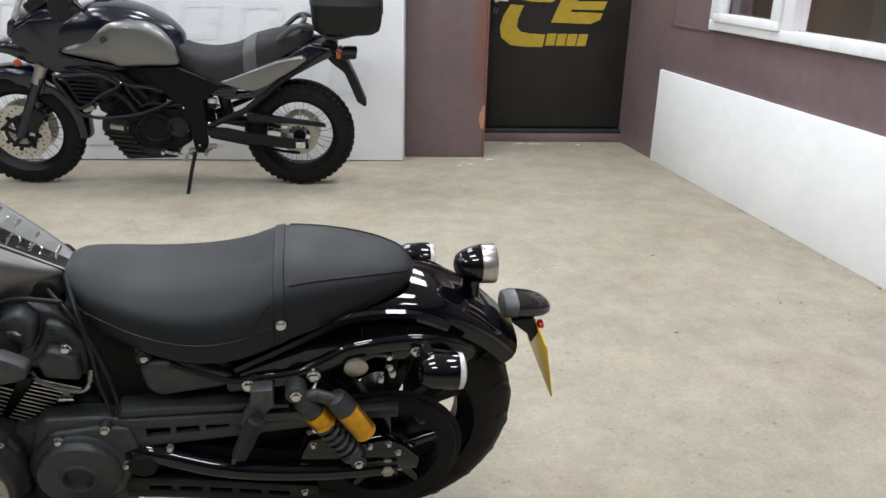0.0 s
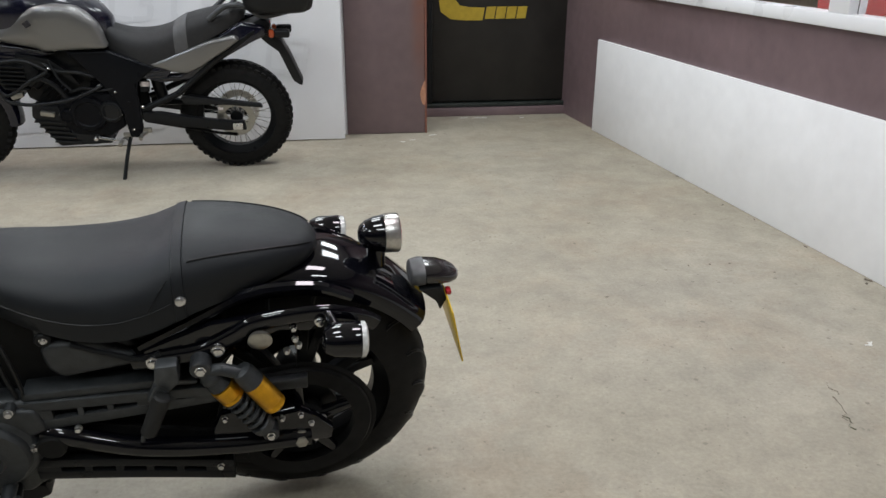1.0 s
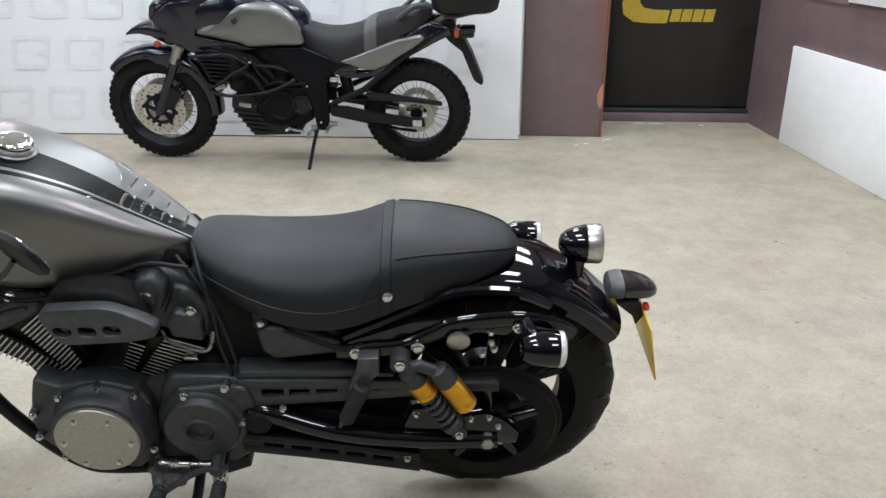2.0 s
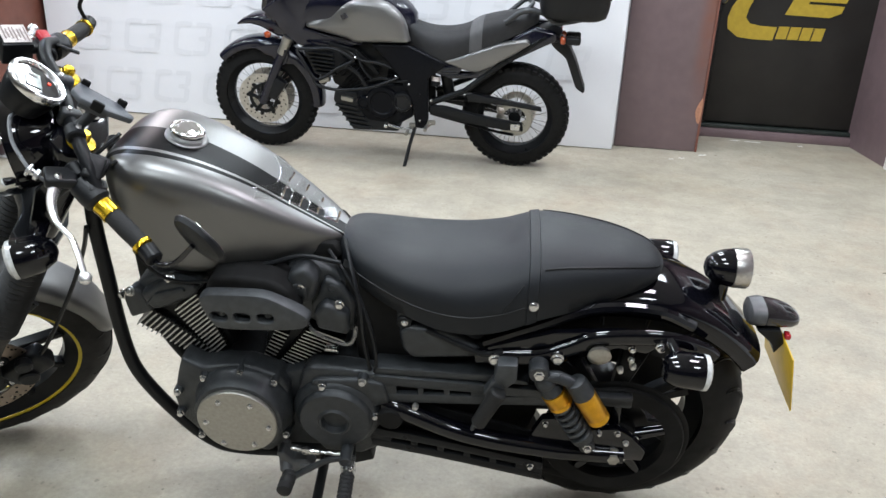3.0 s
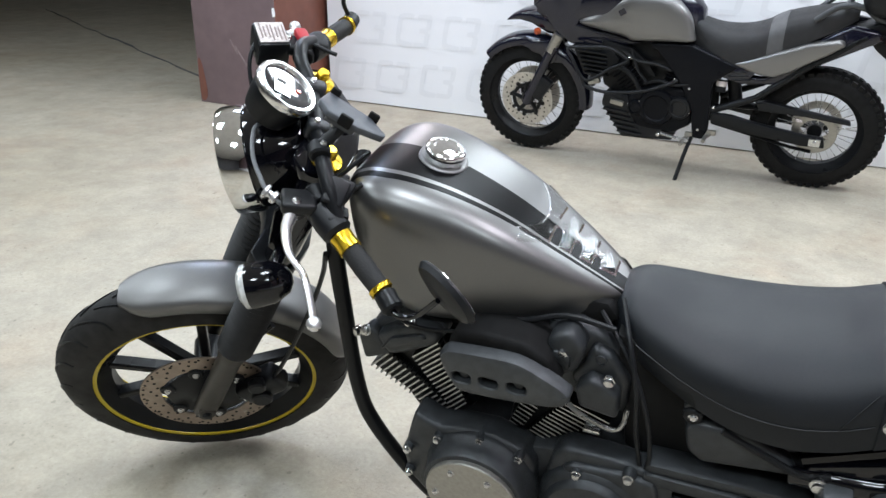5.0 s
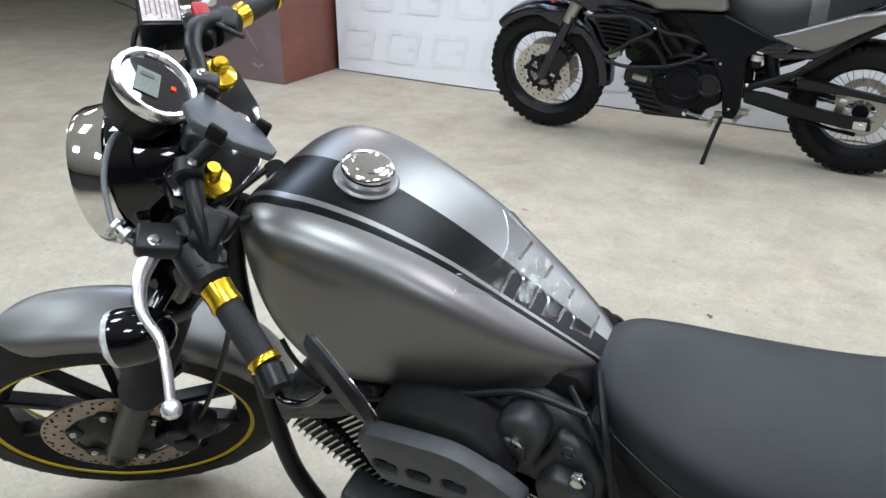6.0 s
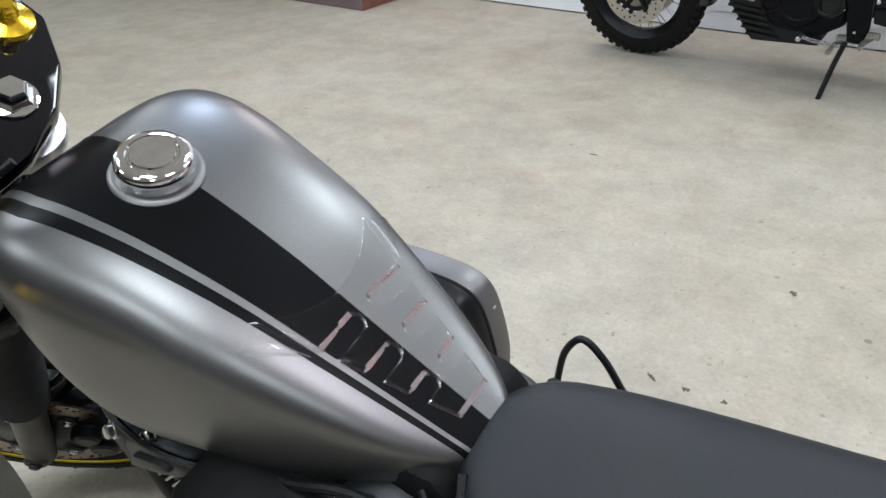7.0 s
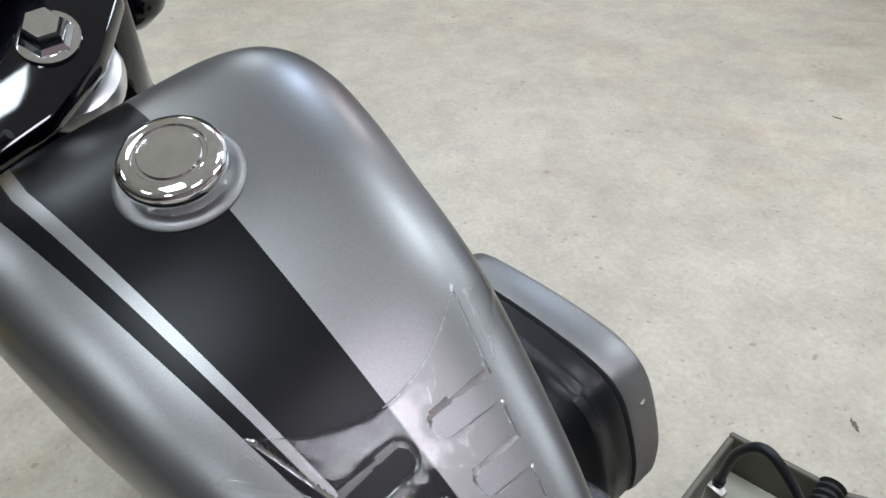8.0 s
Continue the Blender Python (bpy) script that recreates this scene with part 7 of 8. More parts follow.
# engine: crankcase, covers, two finned cylinders, belly guard
bm = BM()
plate(bm, [(0.95, 0.44), (0.86, 0.49), (0.74, 0.51), (0.62, 0.505), (0.595, 0.42), (0.60, 0.31), (0.69, 0.255), (0.88, 0.255), (0.955, 0.34)], -0.15, 0.135, 0.02, 3)
ve = part("engine", bm, M_DARKV, adv, "black twin-cylinder engine")
for x, z, r, m_ in ((0.785, 0.395, 0.1, M_DARKV), (0.665, 0.405, 0.062, M_PLASTIC), (0.90, 0.385, 0.042, M_DARKV)):
    bm = BM()
    lathe(bm, (x, 0.125, z), LEFT, [(r, 0), (r, 0.022), (r * 0.93, 0.032), (r * 0.72, 0.036), (r * 0.66, 0.03), (r * 0.3, 0.032), (0.004, 0.032)], 36)
    ec = part("engine_cover", bm, m_, ve)
    for k in range(6):
        an = 2 * math.pi * (k + 0.3) / 6
        bm = BM()
        bolt(bm, (x + r * 0.95 * math.cos(an), 0.147, z + r * 0.95 * math.sin(an)), LEFT, 0.006, 0.006, 6)
        part("cover_bolt", bm, M_DARKV if k % 3 else M_STEEL, ec)


def cylinder(base, ang, n, r0):
    base = vec(base)
    up = vec((math.sin(radians(ang)), 0, math.cos(radians(ang))))
    m = Matrix.Rotation(radians(ang), 4, "Y")
    bm = BM()
    box(bm, base + up * 0.07, (r0 * 1.6, 0.18, 0.15), rot=m, bevel=0.01)
    box(bm, base + up * 0.17, (r0 * 1.9, 0.22, 0.07), rot=m, bevel=0.018, seg=3)
    cy = part("cylinder_block", bm, M_DARKV, ve)
    for k in range(n):
        bm = BM()
        box(bm, base + up * (0.02 + 0.11 * k / n), (r0 * 2.0, 0.215, 0.006), rot=m, bevel=0.002, seg=1)
        part("fin", bm, M_DARKV, cy)


cylinder((0.90, 0, 0.46), 42, 5, 0.07)
cylinder((0.71, 0, 0.50), -18, 5, 0.065)
for pts, r in (([(1.06, 0.13, 0.56), (1.0, 0.15, 0.60), (0.93, 0.145, 0.56), (0.88, 0.14, 0.48)], 0.013), ([(0.98, 0.12, 0.68), (0.9, 0.14, 0.64), (0.80, 0.14, 0.63), (0.72, 0.13, 0.60)], 0.011), ([(0.86, 0.14, 0.52), (0.78, 0.15, 0.545), (0.70, 0.15, 0.53), (0.63, 0.145, 0.54)], 0.008), ([(0.94, 0.13, 0.70), (0.9, 0.15, 0.60), (0.845, 0.15, 0.53)], 0.007)):
    bm = BM()
    tube(bm, spline(pts, 5), r, 8)
    part("coolant_hose", bm, M_PLASTIC, ve)
bm = BM()
plate(bm, [(1.08, 0.445), (1.092, 0.38), (0.975, 0.20), (0.69, 0.21), (0.75, 0.265), (0.90, 0.29), (0.945, 0.44)], -0.13, 0.135, 0.012)
bg = part("belly_guard", bm, M_PLASTIC, adv, "black ribbed belly guard")
for k in range(5):
    z = 0.365 - k * 0.03
    x = 1.075 - k * 0.021
    bm = BM()
    plate(bm, [(x, z), (x + 0.006, z - 0.013), (x - 0.13, z - 0.028), (x - 0.135, z - 0.014)], 0.128, 0.15, 0.003)
    part("rib", bm, M_PLASTIC, bg)
bm = BM()
box(bm, (1.0, 0.14, 0.40), (0.075, 0.03, 0.028), rot=(0, -10, 0), bevel=0.006)
part("regulator", bm, M_ALU, adv, "bare metal regulator block")
bm = BM()
box(bm, (1.14, 0.12, 0.50), (0.07, 0.03, 0.03), rot=(0, 14, 0), bevel=0.008)
part("horn", bm, M_ALU, adv, "bright metal horn")
for sx, sz, L_ in ((0.60, 0.25, 0.26), (0.49, 0.275, 0.24)):
    bm = BM()
    tube(bm, [(sx, 0.12, sz), (sx + 0.02, 0.2, sz + 0.005), (sx + 0.02, L_, sz)], 0.011, 8)
    box(bm, (sx, 0.135, sz + 0.01), (0.05, 0.02, 0.03), bevel=0.006)
    part("footrest", bm, M_ALU, adv, "bare metal footrest")
bm = BM()
tube(bm, spline([(0.59, 0.2, 0.255), (0.68, 0.21, 0.268), (0.745, 0.215, 0.285)], 5), 0.008, 8)
cyl(bm, (0.745, 0.2, 0.285), (0.745, 0.245, 0.283), 0.011, seg=10, bevel=0.002)
part("shift_lever", bm, M_STEEL, adv, "bare metal shift lever")
# frame and side plates
for s in (1, -1):
    bm = BM()
    plate(bm, [(0.845, 0.742), (0.628, 0.748), (0.436, 0.668), (0.39, 0.652), (0.51, 0.556), (0.508, 0.30), (0.53, 0.245), (0.585, 0.248), (0.604, 0.40), (0.645, 0.495), (0.70, 0.58), (0.80, 0.705)], 0.115 * s, 0.152 * s, 0.012, 3)
    vfm = part("frame_cover", bm, M_DARKV, adv, "matt black frame cover")
    for x, z, m_ in ((0.70, 0.556, M_STEEL), (0.49, 0.43, M_STEEL), (0.557, 0.30, M_STEEL), (0.94, 0.655, M_STEEL), (0.62, 0.52, M_STEEL), (0.56, 0.46, M_DARKV), (0.82, 0.72, M_DARKV)):
        bm = BM()
        bolt(bm, (x, 0.15 * s, z), (0, s, 0), 0.0085, 0.008)
        part("frame_bolt", bm, m_, vfm)
    bm = BM()
    plate(bm, [(1.10, 0.735), (0.93, 0.70), (0.84, 0.62), (0.80, 0.555), (0.83, 0.55), (0.90, 0.62), (0.97, 0.655), (1.11, 0.69)], 0.10 * s, 0.13 * s, 0.01, 2)
    part("frame_spar", bm, M_SATIN, adv, "black cast frame spar")
    bm = BM()
    tube(bm, [(0.5, 0.115 * s, 0.40), (0.293, 0.12 * s, 0.493), (0.081, 0.12 * s, 0.671), (-0.153, 0.11 * s, 0.835)], 0.018, 10)
    part("subframe", bm, M_SATIN, adv)
    bm = BM()
    plate(bm, [(0.498, 0.60), (0.40, 0.65), (0.30, 0.64), (0.35, 0.575), (0.37, 0.562)], 0.11 * s, 0.142 * s, 0.008)
    lp_ = part("vent_panel", bm, M_NAVY, adv, "dark slatted panel below the seat")
    for k in range(3):
        bm = BM()
        box(bm, (0.40 - 0.012 * k, 0.143 * s, 0.625 - 0.019 * k), (0.10, 0.008, 0.007), rot=(0, 4, 0), bevel=0.002, seg=1)
        part("slat", bm, M_PLASTIC, lp_)
# dark core added to fill the bright gaps behind engine and frame
bm = BM()
plate(bm, [(1.08, 0.74), (0.62, 0.735), (0.53, 0.62), (0.56, 0.40), (0.66, 0.42), (0.98, 0.40), (1.1, 0.47), (1.14, 0.66)], -0.08, 0.08, 0.01)
part("dark_core", bm, M_SATIN, adv)
bm = BM()
tube(bm, spline([(0.44, 0.0, 0.62), (0.40, 0, 0.40)], 3), 0.035, 12)
part("rear_shock", bm, M_PLASTIC, adv)
bm = BM()
cyl(bm, (0.468, 0.10, 0.565), (0.472, 0.115, 0.505), 0.026, seg=16, bevel=0.004)
fb_ = part("fluid_bottle", bm, M_SATIN, adv, "dark canister under the seat")
bm = BM()
cyl(bm, (0.468, 0.102, 0.56), (0.47, 0.108, 0.535), 0.0275, seg=16)
part("band", bm, M_LABELW, fb_, "pale band")
# tank: dark spine and silver side panels
VT = [(0.60, 0.90, 0.74, 0.04), (0.64, 0.945, 0.735, 0.085), (0.72, 1.0, 0.74, 0.12), (0.82, 1.045, 0.745, 0.145), (0.95, 1.065, 0.755, 0.16), (1.08, 1.055, 0.77, 0.155), (1.18, 1.02, 0.785, 0.13), (1.26, 0.96, 0.80, 0.10)]


def vring(rows, x, n=32, et=0.7, eb=0.6):
    zt, zb, w = table(rows, x)
    zc = zb + (zt - zb) * 0.4
    return [vec((x, w * power(math.cos(a), et), (zc + (zt - zc) * power(math.sin(a), et)) if math.sin(a) >= 0 else (zc + (zc - zb) * power(math.sin(a), eb)))) for a in [2 * math.pi * k / n for k in range(n)]]


bm = BM()
loft(bm, [vring(VT, 0.60 + 0.66 * k / 40) for k in range(41)])
vt = part("fuel_tank", bm, M_NAVY, adv, "dark tank spine with silver side panels", angle=60)
for s in (1, -1):
    bm = BM()
    out = smooth_loop([(1.24, 0.815), (1.16, 0.867), (1.037, 0.945), (0.95, 0.982), (0.864, 0.993), (0.763, 0.985), (0.695, 0.945), (0.643, 0.88), (0.621, 0.80), (0.626, 0.762), (0.762, 0.756), (0.93, 0.748), (0.97, 0.762), (1.112, 0.787)], 5)
    c0 = (0.88, 0.85)
    rings = []
    for k, y in ((0.97, 0.10), (1.0, 0.135), (0.975, 0.158), (0.9, 0.17), (0.75, 0.178), (0.5, 0.182), (0.25, 0.184)):
        rings.append([vec((c0[0] + (x - c0[0]) * k, s * (y - 0.03 * max(0, (c0[0] + (x - c0[0]) * k - 0.97) / 0.26) - 0.008 * max(0, min(1, (c0[0] + (x - c0[0]) * k - 0.95) / 0.03))), c0[1] + (z - c0[1]) * k)) for x, z in out])
    loft(bm, rings)
    part("side_panel", bm, M_SILVERV, vt, "silver grey tank side panel", angle=60)
bm = BM()
box(bm, (0.985, 0.181, 0.90), (0.035, 0.003, 0.03), rot=(0, 30, 0), bevel=0.001, seg=1)
part("badge", bm, M_NAVY, vt, "small dark badge")
# fairing, beak, screen
bm = BM()
for s in (1, -1):
    plate(bm, [(1.506, 0.889), (1.454, 0.858), (1.38, 0.76), (1.30, 0.70), (1.275, 0.69), (1.004, 0.694), (0.90, 0.724), (0.976, 0.747), (1.127, 0.77), (1.25, 0.80), (1.22, 0.86), (1.08, 0.955), (1.2, 1.0), (1.38, 0.98)], 0.06 * s, 0.108 * s, 0.012, 3)
plate(bm, [(1.27, 0.80), (1.42, 0.80), (1.50, 0.85), (1.47, 0.96), (1.30, 1.05), (1.2, 1.02)], -0.1, 0.1, 0.03, 4)
fa = part("fairing", bm, M_NAVY, adv, "dark blue half fairing")
bm = BM()
rings = []
for x, w, z, h in ((1.34, 0.09, 0.765, 0.06), (1.44, 0.09, 0.79, 0.068), (1.53, 0.08, 0.815, 0.045), (1.60, 0.06, 0.812, 0.03), (1.66, 0.035, 0.793, 0.018), (1.70, 0.008, 0.772, 0.005)):
    rings.append([vec((x, w * power(math.cos(a), 0.7), z + h * power(math.sin(a), 0.7))) for a in [2 * math.pi * k / 16 for k in range(16)]])
loft(bm, rings)
part("beak", bm, M_NAVY, fa, "dark blue beak")
bm = BM()
plate(bm, [(1.52, 0.875), (1.50, 0.96), (1.44, 1.0), (1.40, 0.95), (1.46, 0.87)], -0.08, 0.085, 0.02, 3)
part("headlamp", bm, M_SMOKE, fa, "clear twin headlamp")
bm = BM()
rows4 = []
for z, x in ((0.98, 1.49), (1.08, 1.44), (1.2, 1.37), (1.32, 1.29)):
    rows4.append([vec((x - 0.25 * (abs(y) / 0.16) ** 2 * 0.35, y, z)) for y in (-0.15, -0.1, -0.05, 0, 0.05, 0.1, 0.15)])
vs = [[bm.verts.new(p) for p in r] for r in rows4]
for a, b_ in zip(vs, vs[1:]):
    for k in range(6):
        bm.faces.new((a[k], a[k + 1], b_[k + 1], b_[k]))
bmesh.ops.solidify(bm, geom=bm.faces[:], thickness=0.004)
part("windscreen", bm, M_GLASS, fa, "clear windscreen")
bm = BM()
box(bm, (1.33, 0, 1.06), (0.12, 0.22, 0.06), rot=(0, 35, 0), bevel=0.015)
part("instrument_cluster", bm, M_PLASTIC, fa)
# radiator shroud with louvres
for s in (1, -1):
    bm = BM()
    plate(bm, [(1.27, 0.695), (1.05, 0.69), (1.0, 0.63), (1.05, 0.55), (1.12, 0.525), (1.2, 0.535), (1.235, 0.62)], 0.09 * s, 0.13 * s, 0.01, 2)
    rad = part("radiator_shroud", bm, M_SATIN, adv, "black louvred radiator shroud")
    for k in range(6):
        z = 0.678 - k * 0.024
        bm = BM()
        plate(bm, [(1.235 - k * 0.009, z), (1.07 - k * 0.002, z - 0.012), (1.072 - k * 0.002, z - 0.02), (1.232 - k * 0.009, z - 0.009)], 0.12 * s, 0.152 * s, 0.002)
        part("louvre", bm, M_PLASTIC, rad)
bm = BM()
box(bm, (1.13, 0, 0.58), (0.04, 0.26, 0.22), rot=(0, -14, 0), bevel=0.008)
part("radiator", bm, M_SATIN, adv)
# crash bars
for s in (1, -1):
    bm = BM()
    loop = spline([(1.10, 0.13 * s, 0.70), (1.267, 0.18 * s, 0.695), (1.24, 0.2 * s, 0.64), (1.176, 0.2 * s, 0.533), (1.112, 0.2 * s, 0.548), (1.039, 0.2 * s, 0.60), (0.945, 0.19 * s, 0.648), (0.96, 0.19 * s, 0.67), (1.044, 0.2 * s, 0.715), (1.15, 0.2 * s, 0.71), (1.26, 0.19 * s, 0.70)], 5)
    tube(bm, loop, 0.009, 10)
    tube(bm, spline([(1.19, 0.2 * s, 0.545), (1.169, 0.2 * s, 0.498), (1.10, 0.2 * s, 0.478), (1.024, 0.2 * s, 0.474), (0.862, 0.2 * s, 0.495), (0.74, 0.18 * s, 0.535), (0.685, 0.15 * s, 0.556)], 5), 0.0095, 10)
    part("crash_bar", bm, M_PLASTIC, adv, "dark tubular crash bars")
# fork and front mudguard
for s in (1, -1):
    bm = BM()
    tube(bm, [(1.555, 0.095 * s, 0.32), (1.42, 0.095 * s, 0.60), (1.38, 0.095 * s, 0.67)], 0.027, 14)
    tube(bm, [(1.39, 0.092 * s, 0.66), (1.31, 0.07 * s, 0.83)], 0.02, 14)
    lg_ = part("fork_leg", bm, M_NAVY, adv)
    bm = BM()
    cyl(bm, (1.405, 0.095 * s, 0.635), (1.355, 0.095 * s, 0.735), 0.029, 0.03, 16)
    part("fork_guard", bm, M_ALU, lg_, "bright fork tube section")
    bm = BM()
    box(bm, (1.462, 0.085 * s, 0.415), (0.075, 0.055, 0.14), rot=(0, -35, 0), bevel=0.012)
    part("brake_caliper", bm, M_PLASTIC, lg_)
rows_f = []
for k in range(25):
    a = 44 + k * 5.9
    t = k / 24
    rows_f.append((a, 0.372 + 0.012 * math.sin(math.pi * t), 0.318 + 0.005 * t - (0.03 if 0.35 < t < 0.62 else 0.0), 0.066 + 0.012 * math.sin(math.pi * t)))
part("front_mudguard", arch_shell((1.56, 0, 0.333), rows_f, 0.003), M_NAVY, adv, "dark blue front mudguard", 60)
for s in (1, -1):
    bm = BM()
    plate(bm, [(1.60, 0.66), (1.42, 0.69), (1.36, 0.67), (1.38, 0.58), (1.42, 0.55), (1.48, 0.62)], 0.07 * s, 0.085 * s, 0.004)
    part("mudguard_wing", bm, M_NAVY, adv)
    bm = BM()
    lathe(bm, (1.47, 0.085 * s, 0.745), (0.6, 0.8 * s, 0), [(0.012, 0), (0.02, 0.01), (0.018, 0.03), (0.008, 0.036)], 14)
    part("front_indicator", bm, M_ORANGE, adv, "amber indicator")
# seat
VSEAT = [(-0.10, 0.945, 0.905, 0.06), (-0.06, 0.955, 0.885, 0.095), (0.05, 0.935, 0.825, 0.12), (0.15, 0.915, 0.775, 0.13), (0.23, 0.888, 0.735, 0.135), (0.30, 0.85, 0.70, 0.14), (0.37, 0.828, 0.665, 0.142), (0.44, 0.82, 0.648, 0.14), (0.52, 0.825, 0.665, 0.128), (0.59, 0.845, 0.70, 0.105), (0.64, 0.865, 0.74, 0.08), (0.655, 0.86, 0.77, 0.05)]


def vseat(x0, x1, n, grow, m_):
    bm = BM()
    loft(bm, [[vec((x, (w + grow) * power(math.cos(a), 0.6), zb + (zt - zb + grow) * abs(math.sin(a)) ** 0.5 if math.sin(a) >= 0 else zb - 0.01)) for a in [2 * math.pi * k / 36 for k in range(36)]] for x in [x0 + (x1 - x0) * i / n for i in range(n + 1)] for zt, zb, w in [table(VSEAT, x)]])
    return bm


vs_ = part("seat", vseat(-0.10, 0.655, 46, 0, None), M_SEATV, adv, "dark stepped dual seat with a grey panel", angle=60)
part("seat_panel", vseat(0.205, 0.275, 8, 0.003, None), M_SEATG, vs_, "grey seat panel")
# tail: silver panels, dark tail, carrier, lights
for s in (1, -1):
    bm = BM()
    plate(bm, [(0.43, 0.665), (0.34, 0.695), (0.251, 0.73), (0.087, 0.793), (-0.05, 0.82), (-0.075, 0.795), (0.0, 0.74), (0.08, 0.692), (0.15, 0.645), (0.227, 0.61), (0.30, 0.62), (0.36, 0.64)], 0.085 * s, 0.15 * s, 0.022, 4)
    part("tail_panel", bm, M_SILVERV, adv, "silver grey tail side panel")
    bm = BM()
    plate(bm, [(0.40, 0.60), (0.27, 0.60), (0.16, 0.66), (0.03, 0.745), (0.05, 0.80), (-0.08, 0.88), (-0.20, 0.86), (-0.22, 0.82), (0.0, 0.70), (0.2, 0.57), (0.38, 0.555)], 0.075 * s, 0.125 * s, 0.014, 3)
    part("tail_cowl", bm, M_NAVY, adv)
bm = BM()
plate(bm, [(0.1, 0.78), (-0.2, 0.89), (-0.24, 0.86), (-0.22, 0.80), (0.05, 0.68)], -0.075, 0.075, 0.01)
part("tail_core", bm, M_PLASTIC, adv)
bm = BM()
box(bm, (-0.222, 0, 0.85), (0.03, 0.11, 0.035), bevel=0.008)
part("tail_lamp", bm, M_RED, adv, "red tail lamp")
bm = BM()
plate(bm, [(-0.16, 0.80), (-0.20, 0.755), (-0.27, 0.70), (-0.34, 0.53), (-0.385, 0.50), (-0.395, 0.515), (-0.33, 0.68), (-0.29, 0.76), (-0.24, 0.81)], -0.05, 0.06, 0.008)
part("plate_holder", bm, M_PLASTIC, adv, "black number plate holder and mud flap")
for s in (1, -1):
    y = 0.13 if s > 0 else -0.09
    bm = BM()
    zi = 0.825 if s > 0 else 0.792
    tube(bm, [(-0.20, 0.05 * s, zi), (-0.225, y * 0.85, zi)], 0.012, 8)
    box(bm, (-0.30, y, zi), (0.085, 0.045, 0.045), bevel=0.014, seg=3)
    vi = part("rear_indicator", bm, M_PLASTIC, adv, "black rear indicator")
    bm = BM()
    box(bm, (-0.245, y * 1.04, zi + 0.002), (0.03, 0.048, 0.046), bevel=0.014, seg=3)
    part("lens", bm, M_ORANGE, vi, "amber lens")
bm = BM()
for s in (1, -1):
    tube(bm, spline([(0.08, 0.12 * s, 0.90), (-0.02, 0.14 * s, 0.975), (-0.12, 0.12 * s, 0.965), (-0.2, 0.1 * s, 0.91), (-0.34, 0.08 * s, 0.93)], 5), 0.014, 10)
tube(bm, spline([(-0.03, 0.14, 0.97), (-0.06, 0.0, 0.985), (-0.03, -0.14, 0.97)], 5), 0.012, 8)
part("grab_rail", bm, M_GREYCAST, adv, "dark grab rail and carrier")
# handlebar with guards and mirrors
bm = BM()
tube(bm, spline([(0.98, 0.40, 1.10), (1.06, 0.30, 1.13), (1.12, 0.12, 1.12), (1.12, -0.12, 1.12), (1.06, -0.30, 1.13), (0.98, -0.40, 1.10)], 5), 0.013, 10)
part("handlebar", bm, M_SATIN, adv)
for s in (1, -1):
    bm = BM()
    plate(bm, smooth_loop([(1.13, 1.03), (1.16, 1.12), (1.10, 1.20), (1.05, 1.14), (1.06, 1.06)], 3), 0.25 * s, 0.38 * s, 0.014)
    part("hand_guard", bm, M_PLASTIC, adv, "black hand guard")
# top box
bm = BM()
rings = []
for z, k, dx in ((0.94, 0.82, 0.0), (0.955, 0.93, 0), (1.0, 0.98, 0), (1.085, 1.0, 0), (1.09, 1.02, 0), (1.105, 1.02, 0), (1.11, 1.0, 0), (1.19, 0.97, 0.004), (1.23, 0.88, 0.008), (1.245, 0.65, 0.01)):
    rings.append([vec((-0.29 + dx + 0.195 * k * power(math.cos(a), 0.5), 0.21 * k * power(math.sin(a), 0.5), z)) for a in [2 * math.pi * i / 44 for i in range(44)]])
loft(bm, rings)
tb = part("top_box", bm, M_PLASTIC, adv, "black plastic top box on the carrier", angle=50)
bm = BM()
box(bm, (-0.483, 0, 1.05), (0.012, 0.07, 0.05), bevel=0.004)
part("latch", bm, M_SATIN, tb)
# side stand
bm = BM()
tube(bm, spline([(0.585, 0.13, 0.26), (0.61, 0.19, 0.16), (0.64, 0.275, -0.0), (0.648, 0.30, -0.042)], 4), 0.011, 8)
box(bm, (0.655, 0.305, -0.045), (0.06, 0.045, 0.01), rot=(9, 0, 0), bevel=0.002)
part("side_stand", bm, M_SATIN, adv, "black side stand folded out")

# ---------- tool tray on the floor ----------
def tray(m, w, d, h, inner, label, wall=0.012):
    t = thing("tool_tray", label, "tool tray", m, "open tool trays")
    for name, c, s in (("tray_base", (0, 0, 0.006), (w, d, 0.012)), ("tray_wall", (0, d / 2 - wall / 2, h / 2 + 0.006), (w, wall, h - 0.012)), ("tray_wall", (0, -d / 2 + wall / 2, h / 2 + 0.006), (w, wall, h - 0.012)), ("tray_wall", (w / 2 - wall / 2, 0, h / 2 + 0.006), (wall, d - 2 * wall, h - 0.014)), ("tray_wall", (-w / 2 + wall / 2, 0, h / 2 + 0.006), (wall, d - 2 * wall, h - 0.014))):
        bm = BM()
        box(bm, c, s, bevel=0.005, seg=3)
        part(name, bm, M_OLIVE, t)
    bm = BM()
    box(bm, (0, 0, h * 0.35), (w - 2 * wall - 0.002, d - 2 * wall - 0.002, 0.006), bevel=0.001, seg=1)
    part("tray_insert", bm, inner, t)
    return t


T1 = pose(-0.597, 2.195, 0, 0, 0, 13)
T2 = pose(-0.391, 2.261, 0, 0, 0, 33)
tray(T1, 0.18, 0.2, 0.13, M_PALETRAY, "open olive plastic tool tray with a pale insert")
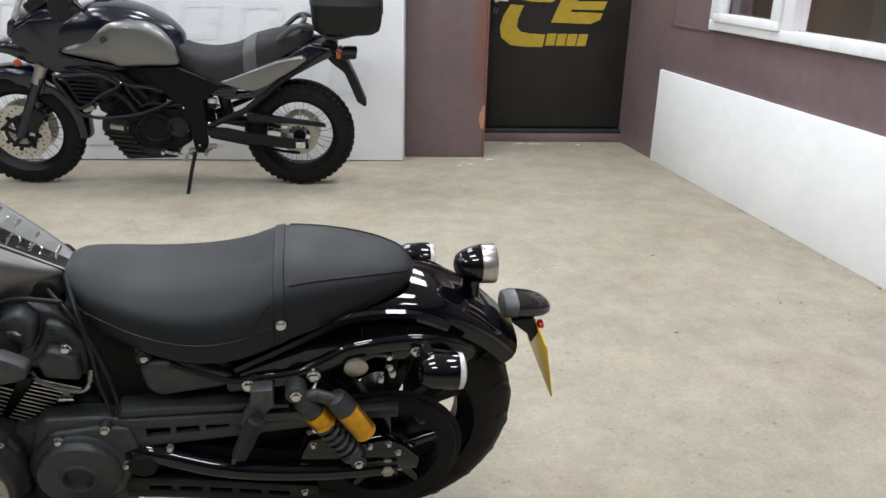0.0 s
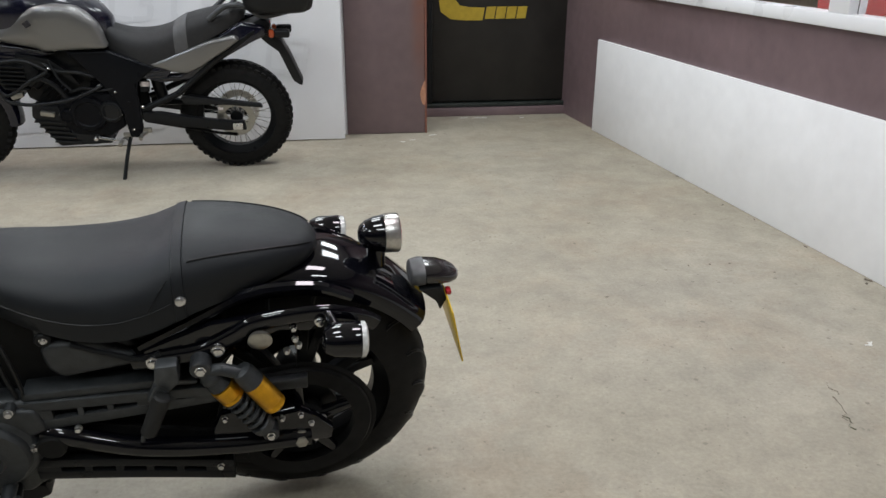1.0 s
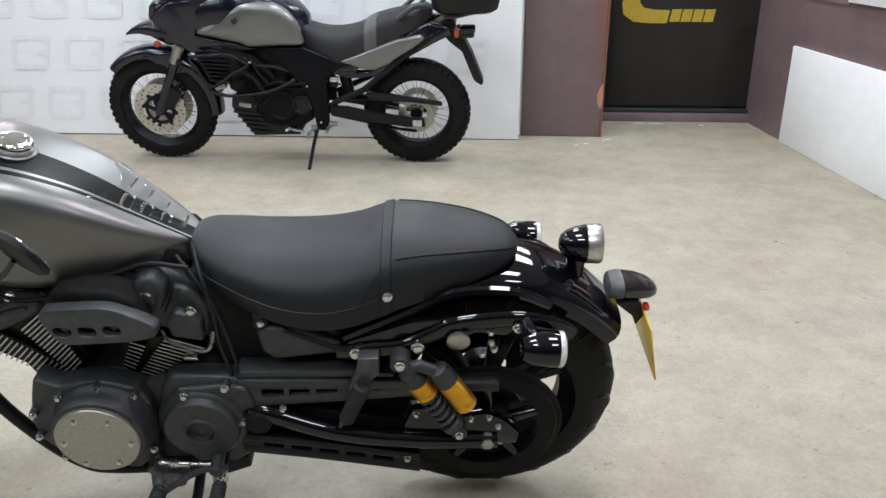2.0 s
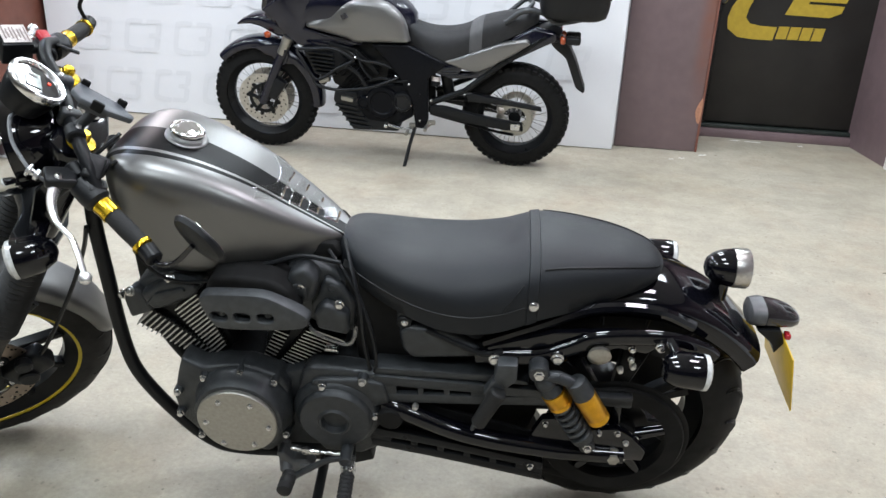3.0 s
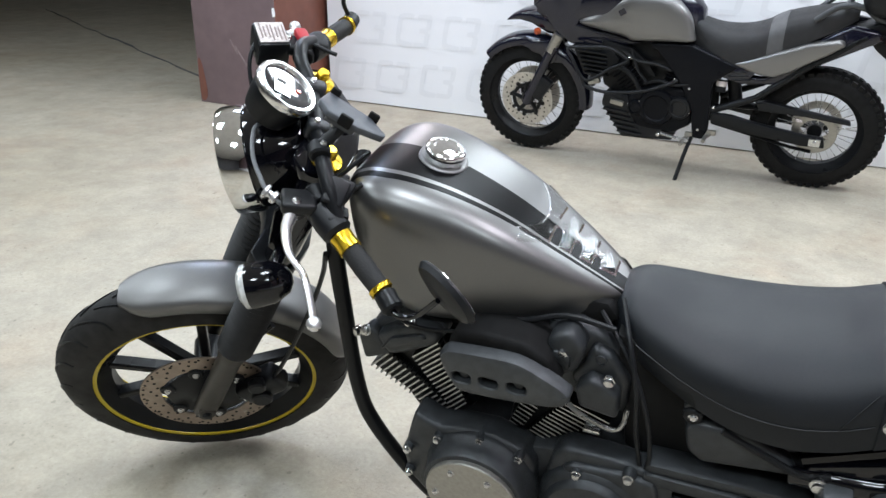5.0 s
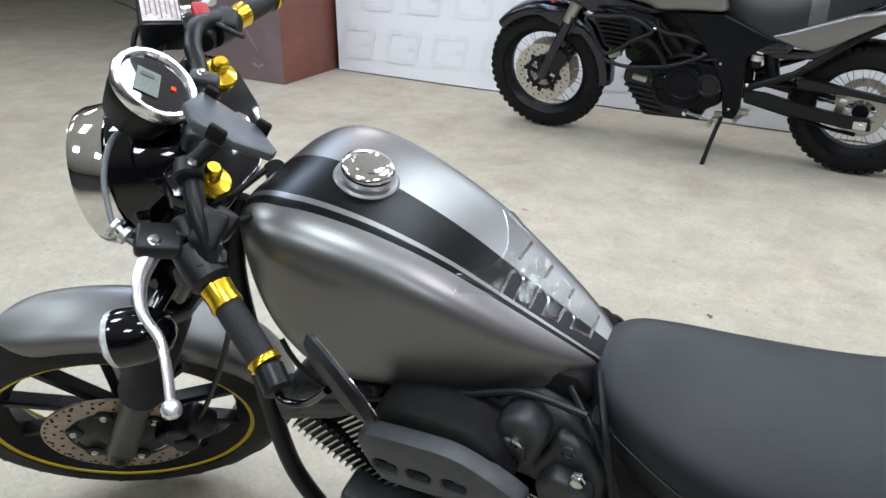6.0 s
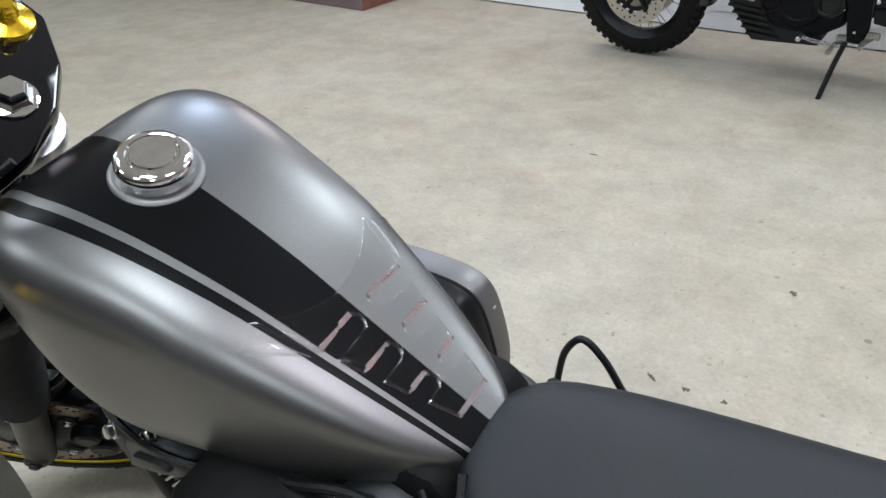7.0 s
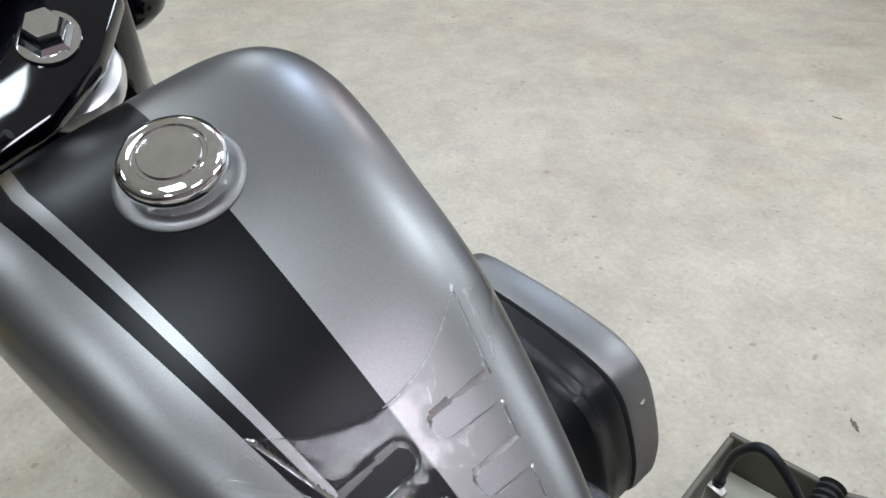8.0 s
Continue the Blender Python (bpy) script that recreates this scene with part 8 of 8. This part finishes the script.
tray(T2, 0.168, 0.244, 0.125, M_SATIN, "open olive plastic tray full of hand tools")


def pliers(m, c1, c2, label, spread=0.016):
    """Handles point along -y, jaws along +y."""
    t = thing("pliers", label, "pliers", m, "hand tools in the tray")
    for s, c in ((1, c1), (-1, c2)):
        bm = BM()
        tube(bm, spline([(0.005 * s, 0.004, 0), (spread * 0.9 * s, -0.03, 0), (spread * s, -0.065, 0), (spread * 0.8 * s, -0.098, 0)], 5), 0.005, 8, radii=[0.0034 + 0.0022 * min(1, k / 6) for k in range(16)], flat=0.75)
        part("handle", bm, c, t)
    bm = BM()
    plate(bm, [(-0.009, -0.012), (0.009, -0.012), (0.013, 0.006), (0.010, 0.022), (0.004, 0.05), (-0.004, 0.05), (-0.010, 0.022), (-0.013, 0.006)], -0.0045, 0.0045, 0.002, m=FLAT)
    lathe(bm, (0, 0.004, 0.003), (0, 0, 1), [(0.006, 0), (0.006, 0.003), (0.004, 0.004)], 12)
    part("jaw", bm, M_ALU, t)


def screwdriver(m, c, label):
    t = thing("screwdriver", label, "screwdriver", m, "hand tools in the tray")
    bm = BM()
    lathe(bm, (0, 0, 0), (0, 1, 0), [(0.003, 0), (0.008, 0.003), (0.010, 0.010), (0.0105, 0.034), (0.0078, 0.052), (0.0072, 0.060), (0.0095, 0.068), (0.0085, 0.078), (0.005, 0.082)], 10)
    part("handle", bm, c, t)
    bm = BM()
    cyl(bm, (0, 0.078, 0), (0, 0.15, 0), 0.0028, seg=8)
    part("blade", bm, M_STEEL, t)


M_HRED = mat("red_handle", (0.45, 0.02, 0.02), 0.35)
M_HYEL = mat("yellow_handle", (0.6, 0.4, 0.02), 0.35)
M_HTEAL = mat("teal_handle", (0.015, 0.13, 0.16), 0.4)
M_HORA = mat("orange_handle", (0.6, 0.14, 0.01), 0.35)
M_HMAR = mat("maroon_handle", (0.18, 0.03, 0.06), 0.3)
M_HGRN = mat("green_handle", (0.02, 0.14, 0.07), 0.4)
M_HBLK = mat("black_handle", (0.012, 0.012, 0.013), 0.4)
M_HPALE = mat("pale_handle", (0.2, 0.2, 0.19), 0.35, metal=0.5)
# they lie in a jumble, handles up against the tray's back wall
for dx, dy, dz, rx, ry, rz, c1, c2, lab in (
        (-0.062, 0.020, 0.082, -24, 25, 194, M_HRED, M_HYEL, "pliers with red and yellow handles in the tray"),
        (-0.060, -0.022, 0.080, -12, -18, 172, M_HBLK, M_HBLK, "pliers with black handles in the tray"),
        (-0.034, -0.014, 0.088, -20, 10, 201, M_HTEAL, M_HTEAL, "pliers with teal handles in the tray"),
        (0.030, -0.002, 0.094, -16, 20, 168, M_STEEL, M_ALU, "bare steel pliers in the tray"),
        (0.050, -0.034, 0.084, -26, -24, 187, M_HBLK, M_HTEAL, "pliers with black and teal handles in the tray")):
    pliers(T2 @ pose(dx, dy, dz, rx, ry, rz), c1, c2, lab)
for dx, dy, dz, rx, rz, c, lab in (
        (-0.010, 0.102, 0.112, -24, 191, M_HMAR, "screwdriver with a maroon handle in the tray"),
        (0.016, 0.076, 0.116, -15, 164, M_HORA, "screwdriver with an orange handle in the tray"),
        (-0.030, 0.060, 0.104, -19, 205, M_HPALE, "screwdriver with a pale handle in the tray"),
        (0.060, 0.084, 0.108, -28, 176, M_HGRN, "screwdriver with a green handle in the tray"),
        (0.000, 0.040, 0.112, -12, 150, M_HRED, "screwdriver with a red handle in the tray"),
        (0.040, 0.036, 0.110, -18, 198, M_HPALE, "screwdriver with a pale handle in the tray")):
    screwdriver(T2 @ pose(dx, dy, dz, rx, 0, rz), c, lab)
for dx, dy, rz, L_ in ((-0.045, -0.05, 20, 0.13), (0.02, -0.06, -35, 0.11), (0.05, 0.0, 62, 0.10)):
    w_ = thing("spanner", "bright steel spanner among the tools in the tray", "spanner", T2 @ pose(dx, dy, 0.068, 0, 6, rz), "hand tools in the tray")
    bm = BM()
    box(bm, (0, 0, 0), (0.011, L_, 0.004), bevel=0.0015)
    part("shank", bm, M_STEEL, w_)
    for e_ in (1, -1):
        bm = BM()
        lathe(bm, (0, e_ * (L_ / 2 + 0.006), -0.003), (0, 0, 1), [(0.006, 0), (0.012, 0), (0.012, 0.006), (0.006, 0.006)], 16, closed=True)
        part("ring_end", bm, M_STEEL, w_)
# ribbed sleeve lying across the trays
bm = BM()
lathe(bm, (-0.512, 2.19, 0.140), (-0.02, 0.09, 0.016), [(0.008, 0)] + [(0.021 if k % 4 in (1, 2) else 0.0145, 0.003 + 0.0032 * k) for k in range(30)] + [(0.008, 0.1)], 22)
solid("ribbed_sleeve", bm, M_GRIP, "black ribbed rubber sleeve lying on the tray rim", "rubber sleeve")
bm = BM()
box(bm, (0, 0, 0.035), (0.11, 0.09, 0.07), bevel=0.01, seg=3)
bx = solid("black_case", bm, M_PLASTIC, "small black plastic case lying in the tool tray", "case")
bx.matrix_world = T1 @ pose(0.03, -0.05, 0.058, 0, 0, 20)
